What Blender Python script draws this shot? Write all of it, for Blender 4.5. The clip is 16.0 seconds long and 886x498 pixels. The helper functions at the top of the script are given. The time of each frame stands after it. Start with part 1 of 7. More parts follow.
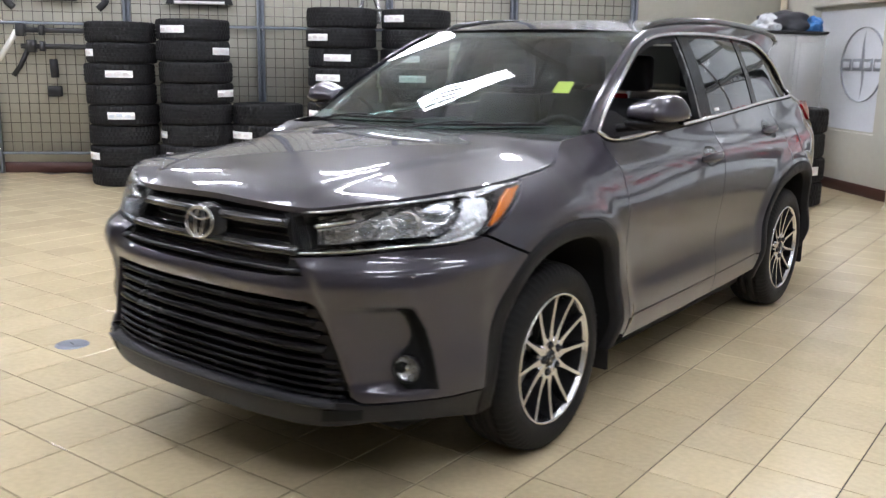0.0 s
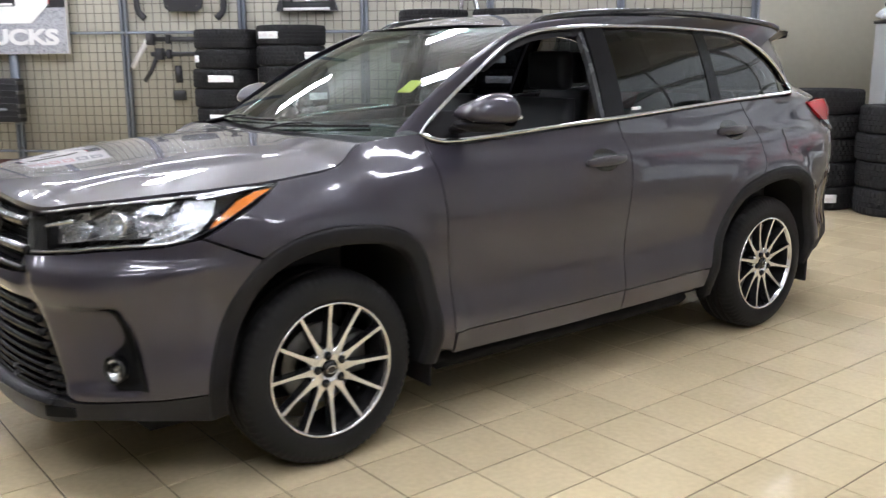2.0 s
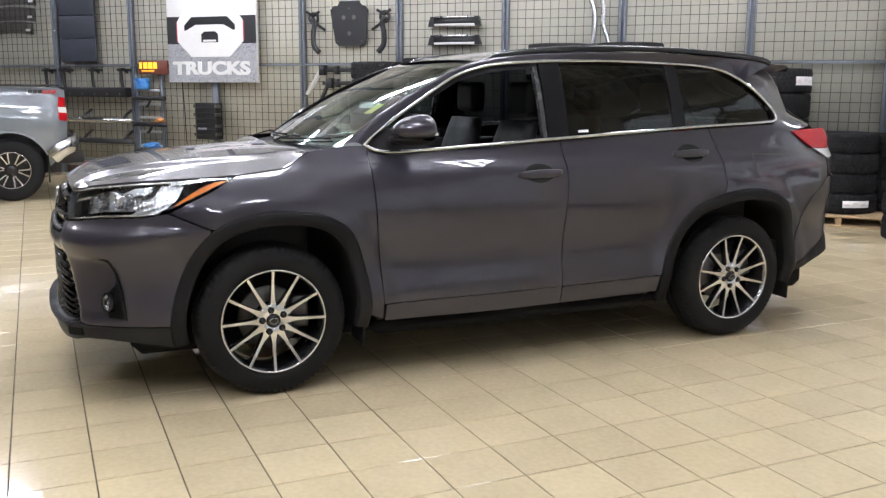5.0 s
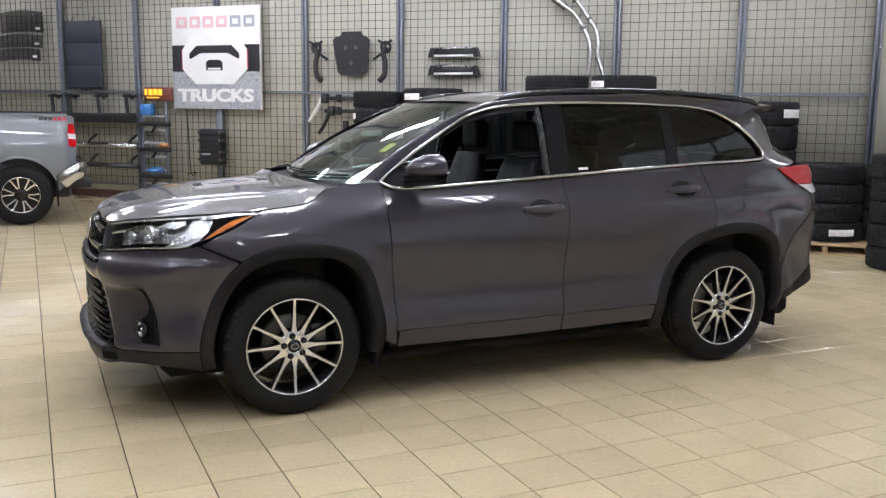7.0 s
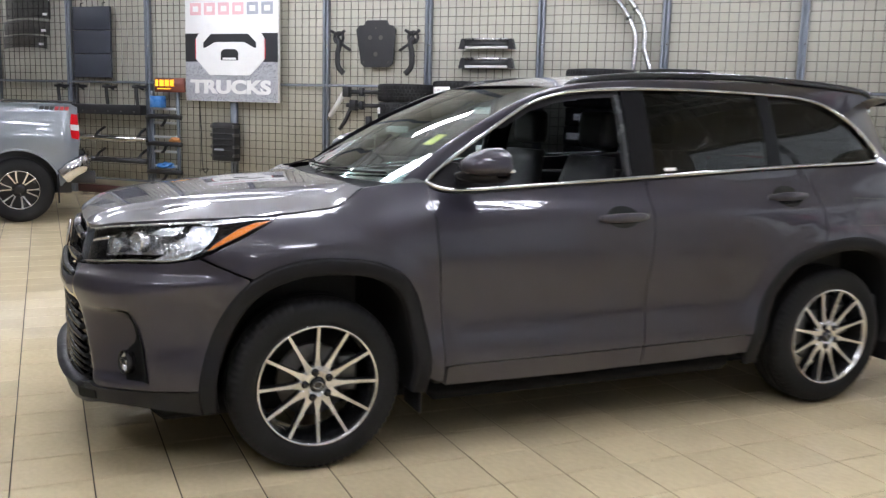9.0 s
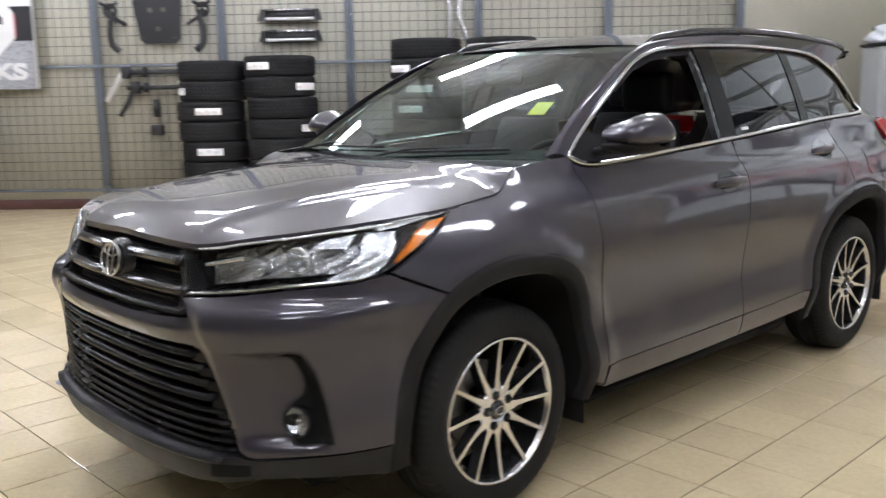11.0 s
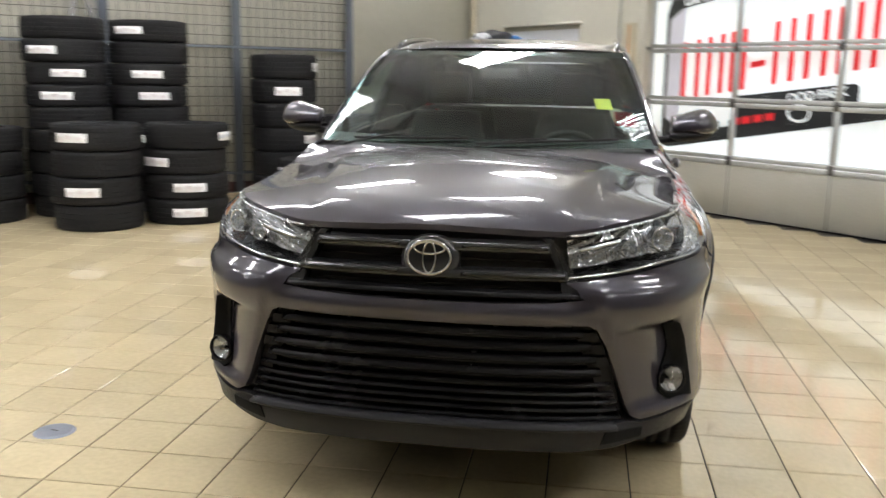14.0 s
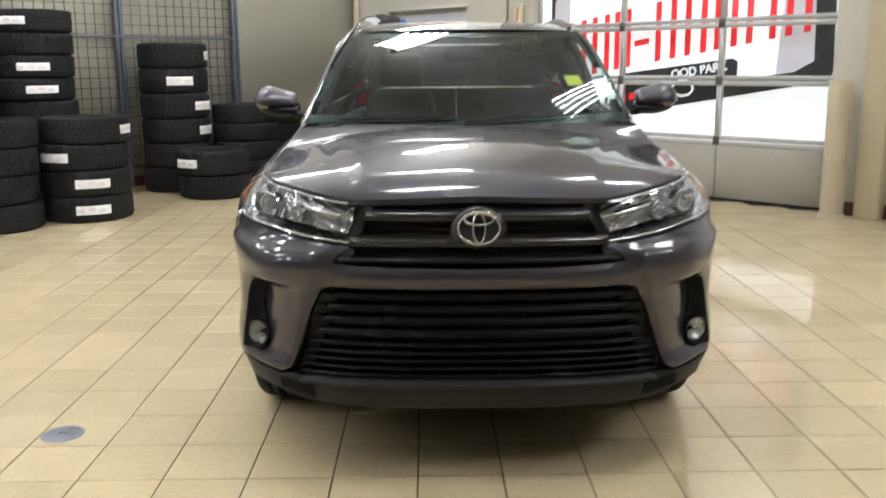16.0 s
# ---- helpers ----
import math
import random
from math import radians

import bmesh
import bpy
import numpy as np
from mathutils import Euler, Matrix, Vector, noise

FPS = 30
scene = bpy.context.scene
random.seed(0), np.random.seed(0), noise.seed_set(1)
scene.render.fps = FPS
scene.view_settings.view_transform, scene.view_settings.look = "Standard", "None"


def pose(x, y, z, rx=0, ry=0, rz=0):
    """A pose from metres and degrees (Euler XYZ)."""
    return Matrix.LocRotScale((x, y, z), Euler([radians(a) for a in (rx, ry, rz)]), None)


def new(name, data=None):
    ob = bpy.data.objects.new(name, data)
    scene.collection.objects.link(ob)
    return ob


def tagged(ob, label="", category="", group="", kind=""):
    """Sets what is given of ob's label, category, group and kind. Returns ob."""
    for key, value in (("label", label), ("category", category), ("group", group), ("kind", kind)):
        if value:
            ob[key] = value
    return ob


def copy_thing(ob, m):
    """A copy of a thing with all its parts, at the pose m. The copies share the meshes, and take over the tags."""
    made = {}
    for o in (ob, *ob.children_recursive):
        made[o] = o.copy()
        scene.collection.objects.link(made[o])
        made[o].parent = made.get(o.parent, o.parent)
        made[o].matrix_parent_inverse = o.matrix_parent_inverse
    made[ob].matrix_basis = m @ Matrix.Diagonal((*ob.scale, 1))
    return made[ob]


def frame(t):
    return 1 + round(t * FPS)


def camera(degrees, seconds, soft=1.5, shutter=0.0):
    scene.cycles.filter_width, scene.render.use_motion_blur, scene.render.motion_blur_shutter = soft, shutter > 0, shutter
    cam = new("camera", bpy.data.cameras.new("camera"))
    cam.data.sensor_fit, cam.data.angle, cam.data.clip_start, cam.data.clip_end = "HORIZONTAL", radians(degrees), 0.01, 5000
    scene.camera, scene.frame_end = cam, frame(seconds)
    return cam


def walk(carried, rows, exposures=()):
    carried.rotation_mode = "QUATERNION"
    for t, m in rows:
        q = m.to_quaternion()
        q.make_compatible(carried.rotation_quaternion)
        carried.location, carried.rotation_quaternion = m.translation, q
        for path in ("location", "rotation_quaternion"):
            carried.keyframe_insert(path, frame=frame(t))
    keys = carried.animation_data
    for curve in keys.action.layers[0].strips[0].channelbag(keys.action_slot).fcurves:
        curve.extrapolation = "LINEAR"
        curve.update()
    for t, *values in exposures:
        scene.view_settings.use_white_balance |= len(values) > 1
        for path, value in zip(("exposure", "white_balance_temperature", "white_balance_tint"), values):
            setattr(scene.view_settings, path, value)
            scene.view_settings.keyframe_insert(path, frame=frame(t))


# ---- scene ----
# ---- camera: seconds, eye (metres), heading, pitch, lean (degrees) ----
cam = camera(52.36, 16.0, soft=1.3, shutter=0.8)
PATH = [
    (0, 2.576, -2.920, 1.501, 37.15, -12.00, 1.00),
    (0.5, 2.752, -2.554, 1.469, 39.90, -12.23, -0.02),
    (1, 3.072, -2.256, 1.470, 43.97, -11.04, -0.73),
    (1.5, 3.438, -1.993, 1.493, 48.68, -12.21, -0.40),
    (2, 3.658, -1.652, 1.501, 51.74, -12.02, -0.16),
    (2.5, 3.992, -1.385, 1.480, 56.50, -11.49, -1.00),
    (3, 4.209, -1.130, 1.478, 60.24, -11.01, -0.77),
    (3.5, 4.374, -0.915, 1.496, 64.14, -10.05, -0.30),
    (4, 4.659, -0.822, 1.493, 67.03, -10.11, 0.18),
    (6.5, 5.415, -1.181, 1.521, 65.54, -9.78, 0.74),
    (7, 5.382, -1.159, 1.601, 66.11, -8.84, 0.65),
    (7.5, 5.368, -1.123, 1.593, 66.37, -9.50, 0.33),
    (8, 5.275, -1.059, 1.566, 66.25, -9.71, 0.93),
    (8.5, 4.924, -0.953, 1.561, 65.02, -8.91, 2.42),
    (9, 4.440, -0.966, 1.517, 66.97, -8.77, 1.50),
    (11.5, 2.553, -2.550, 1.461, 40.69, -10.62, -0.18),
    (12, 2.124, -2.885, 1.477, 35.13, -10.72, 1.21),
    (12.5, 1.760, -3.222, 1.444, 28.41, -9.88, 0.57),
    (13, 1.332, -3.435, 1.467, 24.14, -9.53, 0.63),
    (13.5, 0.923, -3.602, 1.465, 16.94, -9.75, 1.43),
    (14, 0.523, -3.761, 1.491, 9.63, -10.76, 0.96),
    (14.5, 0.200, -3.786, 1.483, 2.63, -11.45, 0.18),
    (15, 0.010, -3.915, 1.491, 0.46, -10.11, -0.73),
    (15.5, -0.091, -4.015, 1.505, -1.05, -10.27, 0.13),
    (16, -0.122, -3.947, 1.462, 0.01, -11.56, -0.46),
]
EXPOSURES = [(0, 0.0, 6380, 10), (1.0, 0.10, 6450, 10), (4.0, 0.17, 6450, 10), (6.5, -0.03, 6380, 10), (7.5, -0.06, 6380, 10), (9.0, -0.02, 6380, 10), (11.5, -0.02, 6500, 9.5), (12.5, 0.05, 6620, 9), (14.0, -0.07, 7000, 6), (16.0, -0.07, 7000, 6)]
walk(cam, [(t, pose(x, y, z, 0, 0, yaw) @ pose(0, 0, 0, 90 + pitch, 0, 0) @ pose(0, 0, 0, 0, 0, lean)) for t, x, y, z, yaw, pitch, lean in PATH], EXPOSURES)
# ---- world, lights ----
world = bpy.data.worlds.new("sky")
scene.world = world
world.use_nodes = True
_n, _l = world.node_tree.nodes, world.node_tree.links
_sky = _n.new("ShaderNodeTexSky")
_sky.sky_type, _sky.sun_disc = "NISHITA", False
_sky.sun_elevation, _sky.sun_rotation = radians(35), radians(40)
_l.new(_sky.outputs[0], _n["Background"].inputs[0])
_n["Background"].inputs[1].default_value = 0.1
LAMP_POWER = 54.0        # glow of the fluorescent tubes
BANNER_GLOW = 0.78       # emission put into the banner outside the overhead doors, in place of daylight through it

# the showroom's own axes: x away from the mesh wall, y along it (0 at the door wall, negative into the room)
ROOM = pose(-1.4, 9.9, 0, 0, 0, -45)
ROOM_X, ROOM_Y, CEIL = 22.0, -22.0, 4.7


# ---- materials ----
def nodes_of(name):
    m = bpy.data.materials.new(name)
    m.use_nodes = True
    return m, m.node_tree.nodes, m.node_tree.links


def mat(name, col, rough=0.5, metal=0.0, var=0.12, scale=6.0, fine=90.0, bump=0.0, bscale=120.0, coat=0.0, rvar=0.08, piece=0.0, spec=0.5, coat_ior=1.5, laid=False):
    """Principled surface with two scales of variation in colour and roughness, and fine relief."""
    m, n, l = nodes_of(name)
    b = n["Principled BSDF"]
    tc = n.new("ShaderNodeTexCoord")
    big, small = n.new("ShaderNodeTexNoise"), n.new("ShaderNodeTexNoise")
    big.inputs["Scale"].default_value, small.inputs["Scale"].default_value = scale, fine
    big.inputs["Detail"].default_value, small.inputs["Detail"].default_value = 4, 3
    spot = n.new("ShaderNodeNewGeometry").outputs["Position"] if laid else tc.outputs["Object"]
    for t in (big, small):
        l.new(spot, t.inputs["Vector"])
    add = n.new("ShaderNodeMath")
    add.operation = "ADD"
    l.new(big.outputs[0], add.inputs[0])
    l.new(small.outputs[0], add.inputs[1])
    last = add
    if piece:
        info = n.new("ShaderNodeObjectInfo")
        isl = n.new("ShaderNodeNewGeometry")
        both = n.new("ShaderNodeMath")
        both.operation = "ADD"
        l.new(info.outputs["Random"], both.inputs[0])
        l.new(isl.outputs["Random Per Island"], both.inputs[1])
        fr = n.new("ShaderNodeMath")
        fr.operation = "FRACT"
        l.new(both.outputs[0], fr.inputs[0])
        mul = n.new("ShaderNodeMath")
        mul.operation = "MULTIPLY_ADD"
        l.new(fr.outputs[0], mul.inputs[0])
        mul.inputs[1].default_value = piece
        l.new(add.outputs[0], mul.inputs[2])
        last = mul
    ramp = n.new("ShaderNodeMapRange")
    ramp.inputs[1].default_value, ramp.inputs[2].default_value = 0.6, 1.4 + piece
    ramp.inputs[3].default_value, ramp.inputs[4].default_value = 1 - var, 1 + var
    l.new(last.outputs[0], ramp.inputs[0])
    mix = n.new("ShaderNodeMix")
    mix.data_type, mix.blend_type = "RGBA", "MULTIPLY"
    mix.inputs[0].default_value = 1
    mix.inputs[6].default_value = (*col, 1)
    l.new(ramp.outputs[0], mix.inputs[7])
    l.new(mix.outputs[2], b.inputs["Base Color"])
    rr = n.new("ShaderNodeMapRange")
    rr.inputs[1].default_value, rr.inputs[2].default_value = 0.3, 0.7
    rr.inputs[3].default_value, rr.inputs[4].default_value = max(rough - rvar, 0.01), rough + rvar
    l.new(big.outputs[0], rr.inputs[0])
    l.new(rr.outputs[0], b.inputs["Roughness"])
    b.inputs["Metallic"].default_value = metal
    b.inputs["Specular IOR Level"].default_value = spec
    if coat:
        b.inputs["Coat Weight"].default_value = coat
        b.inputs["Coat Roughness"].default_value = 0.015
        b.inputs["Coat IOR"].default_value = coat_ior
    if bump:
        bt, bp = n.new("ShaderNodeTexNoise"), n.new("ShaderNodeBump")
        bt.inputs["Scale"].default_value = bscale
        l.new(tc.outputs["Object"], bt.inputs["Vector"])
        l.new(bt.outputs[0], bp.inputs["Height"])
        bp.inputs["Strength"].default_value, bp.inputs["Distance"].default_value = bump, 0.004
        l.new(bp.outputs[0], b.inputs["Normal"])
    return m


def glow(name, col, strength):
    m, n, l = nodes_of(name)
    b = n["Principled BSDF"]
    b.inputs["Base Color"].default_value = (*col, 1)
    b.inputs["Emission Color"].default_value = (*col, 1)
    b.inputs["Emission Strength"].default_value = strength
    return m


def pane(name, tint, ior=1.5, rough=0.0):
    """Thin glass: tinted see-through with Fresnel gloss."""
    m, n, l = nodes_of(name)
    n.remove(n["Principled BSDF"])
    tr, gl, lw, mx = (n.new("ShaderNode" + k) for k in ("BsdfTransparent", "BsdfGlossy", "LayerWeight", "MixShader"))
    pw, fr = n.new("ShaderNodeMath"), n.new("ShaderNodeMath")
    pw.operation, fr.operation = "POWER", "MULTIPLY_ADD"
    f0 = ((ior - 1) / (ior + 1)) ** 2
    lw.inputs["Blend"].default_value = 0.5
    l.new(lw.outputs["Facing"], pw.inputs[0])
    pw.inputs[1].default_value = 4.2
    l.new(pw.outputs[0], fr.inputs[0])
    fr.inputs[1].default_value, fr.inputs[2].default_value = 1 - f0, f0
    tr.inputs[0].default_value = (*tint, 1)
    gl.inputs["Roughness"].default_value = rough
    l.new(fr.outputs[0], mx.inputs[0])
    l.new(tr.outputs[0], mx.inputs[1])
    l.new(gl.outputs[0], mx.inputs[2])
    l.new(mx.outputs[0], n["Material Output"].inputs[0])
    return m


M_PAINT = mat("metallic_paint", (0.041, 0.0375, 0.049), 0.38, 0.25, 0.05, 3, 1400, coat=1.0, rvar=0.02, spec=0.1, coat_ior=1.5)
M_BLACK_GLOSS = mat("gloss_black", (0.020, 0.020, 0.021), 0.07, 0, 0.2, 5, 200, rvar=0.03, spec=0.55)
M_SLAT = mat("satin_black", (0.0105, 0.0105, 0.0115), 0.24, 0, 0.2, 5, 200, rvar=0.05, spec=0.12)
M_CLAD = mat("grained_black_plastic", (0.0125, 0.012, 0.0135), 0.55, 0, 0.15, 6, 300, bump=0.25, bscale=700, spec=0.15)
M_LIP = mat("grey_plastic", (0.0175, 0.0175, 0.020), 0.42, 0, 0.12, 6, 300, bump=0.2, bscale=600, spec=0.2)
M_CHROME = mat("chrome", (0.56, 0.56, 0.57), 0.08, 1.0, 0.04, 10, 200, rvar=0.03)
M_DARKCHROME = mat("smoked_chrome", (0.07, 0.07, 0.075), 0.16, 1.0, 0.06, 10, 200, rvar=0.04)
M_ALLOY = mat("machined_alloy", (0.70, 0.70, 0.72), 0.24, 1.0, 0.02, 20, 200, rvar=0.02)
M_WHEELBLACK = mat("wheel_black", (0.018, 0.018, 0.019), 0.2, 0, 0.2, 10, 200)
M_RUBBER = mat("tyre_rubber", (0.0135, 0.0133, 0.014), 0.62, 0, 0.2, 5, 150, bump=0.3, bscale=240, spec=0.18)
M_STEEL = mat("brake_steel", (0.16, 0.155, 0.15), 0.4, 1.0, 0.15, 30, 300)
M_DARK = mat("underbody_black", (0.045, 0.044, 0.046), 0.8, 0, 0.2)
M_FELT = mat("black_felt", (0.013, 0.013, 0.0135), 0.9, 0, 0.2, 20, 300, spec=0.1)
M_TRIM = mat("interior_black", (0.014, 0.014, 0.0155), 0.6, 0, 0.15, 10, 300, bump=0.2, bscale=400, spec=0.25)
M_SEAT = mat("black_leather", (0.012, 0.012, 0.013), 0.5, 0, 0.15, 8, 200, bump=0.3, bscale=300, spec=0.25)
M_DASH = mat("dash_grey", (0.020, 0.022, 0.024), 0.6, 0, 0.1, 8, 200, bump=0.2, bscale=400, spec=0.3)
M_LENS = pane("clear_lens", (0.88, 0.90, 0.92), 1.5)
M_GLASS = pane("windscreen_glass", (0.58, 0.72, 0.69), 1.46)
M_TINT = pane("privacy_glass", (0.05, 0.055, 0.06), 1.55)
M_BOWL = mat("silvered_bowl", (0.74, 0.75, 0.77), 0.26, 0.8, 0.03, 30, 100, rvar=0.02)
M_REFLECTOR = mat("lamp_reflector", (0.85, 0.86, 0.88), 0.12, 1.0, 0.05, 30, 200)
M_AMBER = mat("amber_lens", (0.62, 0.17, 0.015), 0.15, 0, 0.2, 60, 300, coat=1.0)
M_SMOKE = pane("smoked_plastic", (0.62, 0.62, 0.64), 1.35)
M_RED = mat("red_lens", (0.42, 0.008, 0.014), 0.18, 0, 0.2, 60, 300, spec=0.35)
M_WHITELENS = mat("pale_lens", (0.7, 0.7, 0.7), 0.15, 0, 0.1, 60, 300, coat=1.0)
M_YELLOW = mat("yellow_paper", (0.56, 0.60, 0.06), 0.7, 0, 0.06)
M_PAPER = mat("white_label", (0.78, 0.77, 0.76), 0.6, 0, 0.08, 20, 200)


# ---- helpers of form ----
def part(name, bm, material, parent=None, label="", smooth=True):
    """Links a bmesh as one mesh object under a thing or part."""
    me = bpy.data.meshes.new(name)
    bm.to_mesh(me)
    bm.free()
    for mt in (material if isinstance(material, (list, tuple)) else [material]):
        me.materials.append(mt)
    if smooth:
        me.shade_smooth()
    ob = new(name, me)
    if parent:
        ob.parent = parent
    if label:
        tagged(ob, label)
    return ob


def empty(name, m=None):
    ob = new(name)
    ob.empty_display_size = 0.2
    if m is not None:
        ob.matrix_world = m
    return ob


def add_box(bm, x0, x1, y0, y1, z0, z1, bevel=0.0, m=None, seg=1):
    vs = bmesh.ops.create_cube(bm, size=1)["verts"]
    for v in vs:
        v.co = Vector(((x0 + x1) / 2 + v.co.x * (x1 - x0), (y0 + y1) / 2 + v.co.y * (y1 - y0), (z0 + z1) / 2 + v.co.z * (z1 - z0)))
    if bevel:
        es = list({e for v in vs for e in v.link_edges})
        vs = list({v for f in bmesh.ops.bevel(bm, geom=es, offset=bevel, segments=seg, affect="EDGES", profile=0.6)["faces"] for v in f.verts} | {v for v in vs if v.is_valid})
    if m is not None:
        bmesh.ops.transform(bm, matrix=m, verts=[v for v in vs if v.is_valid])
    return bm


def box_bm(*a, **k):
    return add_box(bmesh.new(), *a, **k)


def loft(curves, closed=False, flip=False, bm=None):
    """Quads between rows of points."""
    bm = bm or bmesh.new()
    rows = [[bm.verts.new(p) for p in c] for c in curves]
    for a, b in zip(rows, rows[1:]):
        k = len(a)
        for i in range(k if closed else k - 1):
            q = (a[i], a[(i + 1) % k], b[(i + 1) % k], b[i])
            try:
                bm.faces.new(q[::-1] if flip else q)
            except ValueError:
                pass
    return bm


def sweep(path, profile, up=(0, 0, 1), closed=False, bm=None, caps=True):
    """Carries a closed profile of (sideways, upward) points along a path."""
    bm = bm or bmesh.new()
    path = [Vector(p) for p in path]
    n, rings = len(path), []
    for i, p in enumerate(path):
        a = path[(i - 1) % n] if closed or i else p
        b = path[(i + 1) % n] if closed or i < n - 1 else p
        t = (b - a).normalized()
        side = t.cross(Vector(up))
        side = side.normalized() if side.length > 1e-6 else Vector((1, 0, 0))
        top = side.cross(t)
        rings.append([bm.verts.new(p + side * u + top * v) for u, v in profile])
    k = len(profile)
    for i in range(n if closed else n - 1):
        a, b = rings[i], rings[(i + 1) % n]
        for j in range(k):
            bm.faces.new((a[j], a[(j + 1) % k], b[(j + 1) % k], b[j]))
    if caps and not closed:
        bm.faces.new(rings[0][::-1])
        bm.faces.new(rings[-1])
    bmesh.ops.recalc_face_normals(bm, faces=bm.faces)
    return bm


def circle(r, k=10, sy=1.0):
    return [(r * math.cos(2 * math.pi * i / k), r * sy * math.sin(2 * math.pi * i / k)) for i in range(k)]


def lathe(profile, k=64, axis="x", wobble=None):
    """Turns (radius, along) points round an axis."""
    bm = bmesh.new()
    rows = []
    for j in range(k):
        a = 2 * math.pi * j / k
        row = []
        for i, (r, h) in enumerate(profile):
            if wobble:
                r = r + wobble(i, j)
            c, s = r * math.cos(a), r * math.sin(a)
            row.append(bm.verts.new((h, c, s) if axis == "x" else (c, s, h)))
        rows.append(row)
    for j in range(k):
        a, b = rows[j], rows[(j + 1) % k]
        for i in range(len(profile) - 1):
            if profile[i][0] < 1e-6 and profile[i + 1][0] < 1e-6:
                continue
            bm.faces.new((a[i], a[i + 1], b[i + 1], b[i]))
    bmesh.ops.remove_doubles(bm, verts=bm.verts, dist=1e-6)
    bmesh.ops.recalc_face_normals(bm, faces=bm.faces)
    return bm


def spline(points):
    """A smooth curve through (x, y) points, flat beyond its ends."""
    xs, ys = np.array([p[0] for p in points], float), np.array([p[1] for p in points], float)
    n = len(xs)
    h = np.diff(xs)
    A, r = np.eye(n), np.zeros(n)
    for i in range(1, n - 1):
        A[i, i - 1:i + 2] = h[i - 1], 2 * (h[i - 1] + h[i]), h[i]
        r[i] = 6 * ((ys[i + 1] - ys[i]) / h[i] - (ys[i] - ys[i - 1]) / h[i - 1])
    c = np.linalg.solve(A, r)
    xs, ys, h, c = xs.tolist(), ys.tolist(), h.tolist(), c.tolist()
    slot = lambda v: max(0, min(n - 2, sum(1 for q in xs[1:-1] if q <= v)))

    def f(v):
        v = min(max(v, xs[0]), xs[-1])
        i = slot(v)
        a, b = (xs[i + 1] - v) / h[i], (v - xs[i]) / h[i]
        return a * ys[i] + b * ys[i + 1] + ((a ** 3 - a) * c[i] + (b ** 3 - b) * c[i + 1]) * h[i] ** 2 / 6
    return f


def smooth_path(pts, k=6):
    """Catmull-Rom through 2D or 3D points."""
    pts = [Vector(p) for p in pts]
    out = []
    for i in range(len(pts) - 1):
        p0, p1, p2, p3 = pts[max(i - 1, 0)], pts[i], pts[i + 1], pts[min(i + 2, len(pts) - 1)]
        for j in range(k):
            t = j / k
            out.append(0.5 * (2 * p1 + (p2 - p0) * t + (2 * p0 - 5 * p1 + 4 * p2 - p3) * t * t + (3 * p1 - p0 - 3 * p2 + p3) * t ** 3))
    return out + [pts[-1]]


def step(a, b, v):
    t = min(max((v - a) / (b - a), 0), 1)
    return t * t * (3 - 2 * t)


def clip_cells(poly, cell):
    """Cuts a 2D outline into small cells. Returns its points and faces."""
    x0, x1 = min(p[0] for p in poly), max(p[0] for p in poly)
    y0, y1 = min(p[1] for p in poly), max(p[1] for p in poly)
    nx, ny = max(1, math.ceil((x1 - x0) / cell)), max(1, math.ceil((y1 - y0) / cell))
    cx, cy = (x1 - x0) / nx, (y1 - y0) / ny

    def cut(pts, ax, val, keep_more):
        out = []
        for i, p in enumerate(pts):
            q = pts[i - 1]
            dp, dq = (p[ax] - val, q[ax] - val) if keep_more else (val - p[ax], val - q[ax])
            if (dp >= 0) != (dq >= 0):
                t = dq / (dq - dp)
                r = [q[0] + (p[0] - q[0]) * t, q[1] + (p[1] - q[1]) * t]
                r[ax] = val
                out.append(tuple(r))
            if dp >= 0:
                out.append(p)
        return out

    index, pts, faces = {}, [], []
    for i in range(nx):
        a, b = x0 + i * cx, x0 + (i + 1) * cx
        col = cut(cut(poly, 0, a, True), 0, b, False) if nx > 1 else poly
        if len(col) < 3:
            continue
        for j in range(ny):
            c, d = y0 + j * cy, y0 + (j + 1) * cy
            f = cut(cut(col, 1, c, True), 1, d, False)
            ids = []
            for p in f:
                key = (round(p[0], 5), round(p[1], 5))
                if key not in index:
                    index[key] = len(pts)
                    pts.append(key)
                if not ids or ids[-1] != index[key]:
                    ids.append(index[key])
            if len(ids) > 1 and ids[0] == ids[-1]:
                ids.pop()
            if len(set(ids)) == len(ids) >= 3:
                area = sum(pts[ids[k - 1]][0] * pts[ids[k]][1] - pts[ids[k]][0] * pts[ids[k - 1]][1] for k in range(len(ids)))
                if abs(area) > 2e-7:
                    faces.append(ids)
    return pts, faces


def inset(poly, e):
    """Draws a 2D outline in by e."""
    n = len(poly)
    area = sum(poly[i - 1][0] * poly[i][1] - poly[i][0] * poly[i - 1][1] for i in range(n))
    sg = 1 if area > 0 else -1
    out = []
    for i in range(n):
        a, p, b = Vector(poly[i - 1][:2]), Vector(poly[i][:2]), Vector(poly[(i + 1) % n][:2])
        u, v = (p - a), (b - p)
        if u.length < 1e-6 or v.length < 1e-6:
            continue
        u.normalize()
        v.normalize()
        nu, nv = Vector((-u.y, u.x)) * sg, Vector((-v.y, v.x)) * sg
        m = nu + nv
        m = nu if m.length < 0.3 else m / max(m.length_squared / 2, 0.35)
        out.append((p.x + m.x * e, p.y + m.y * e))
    return out


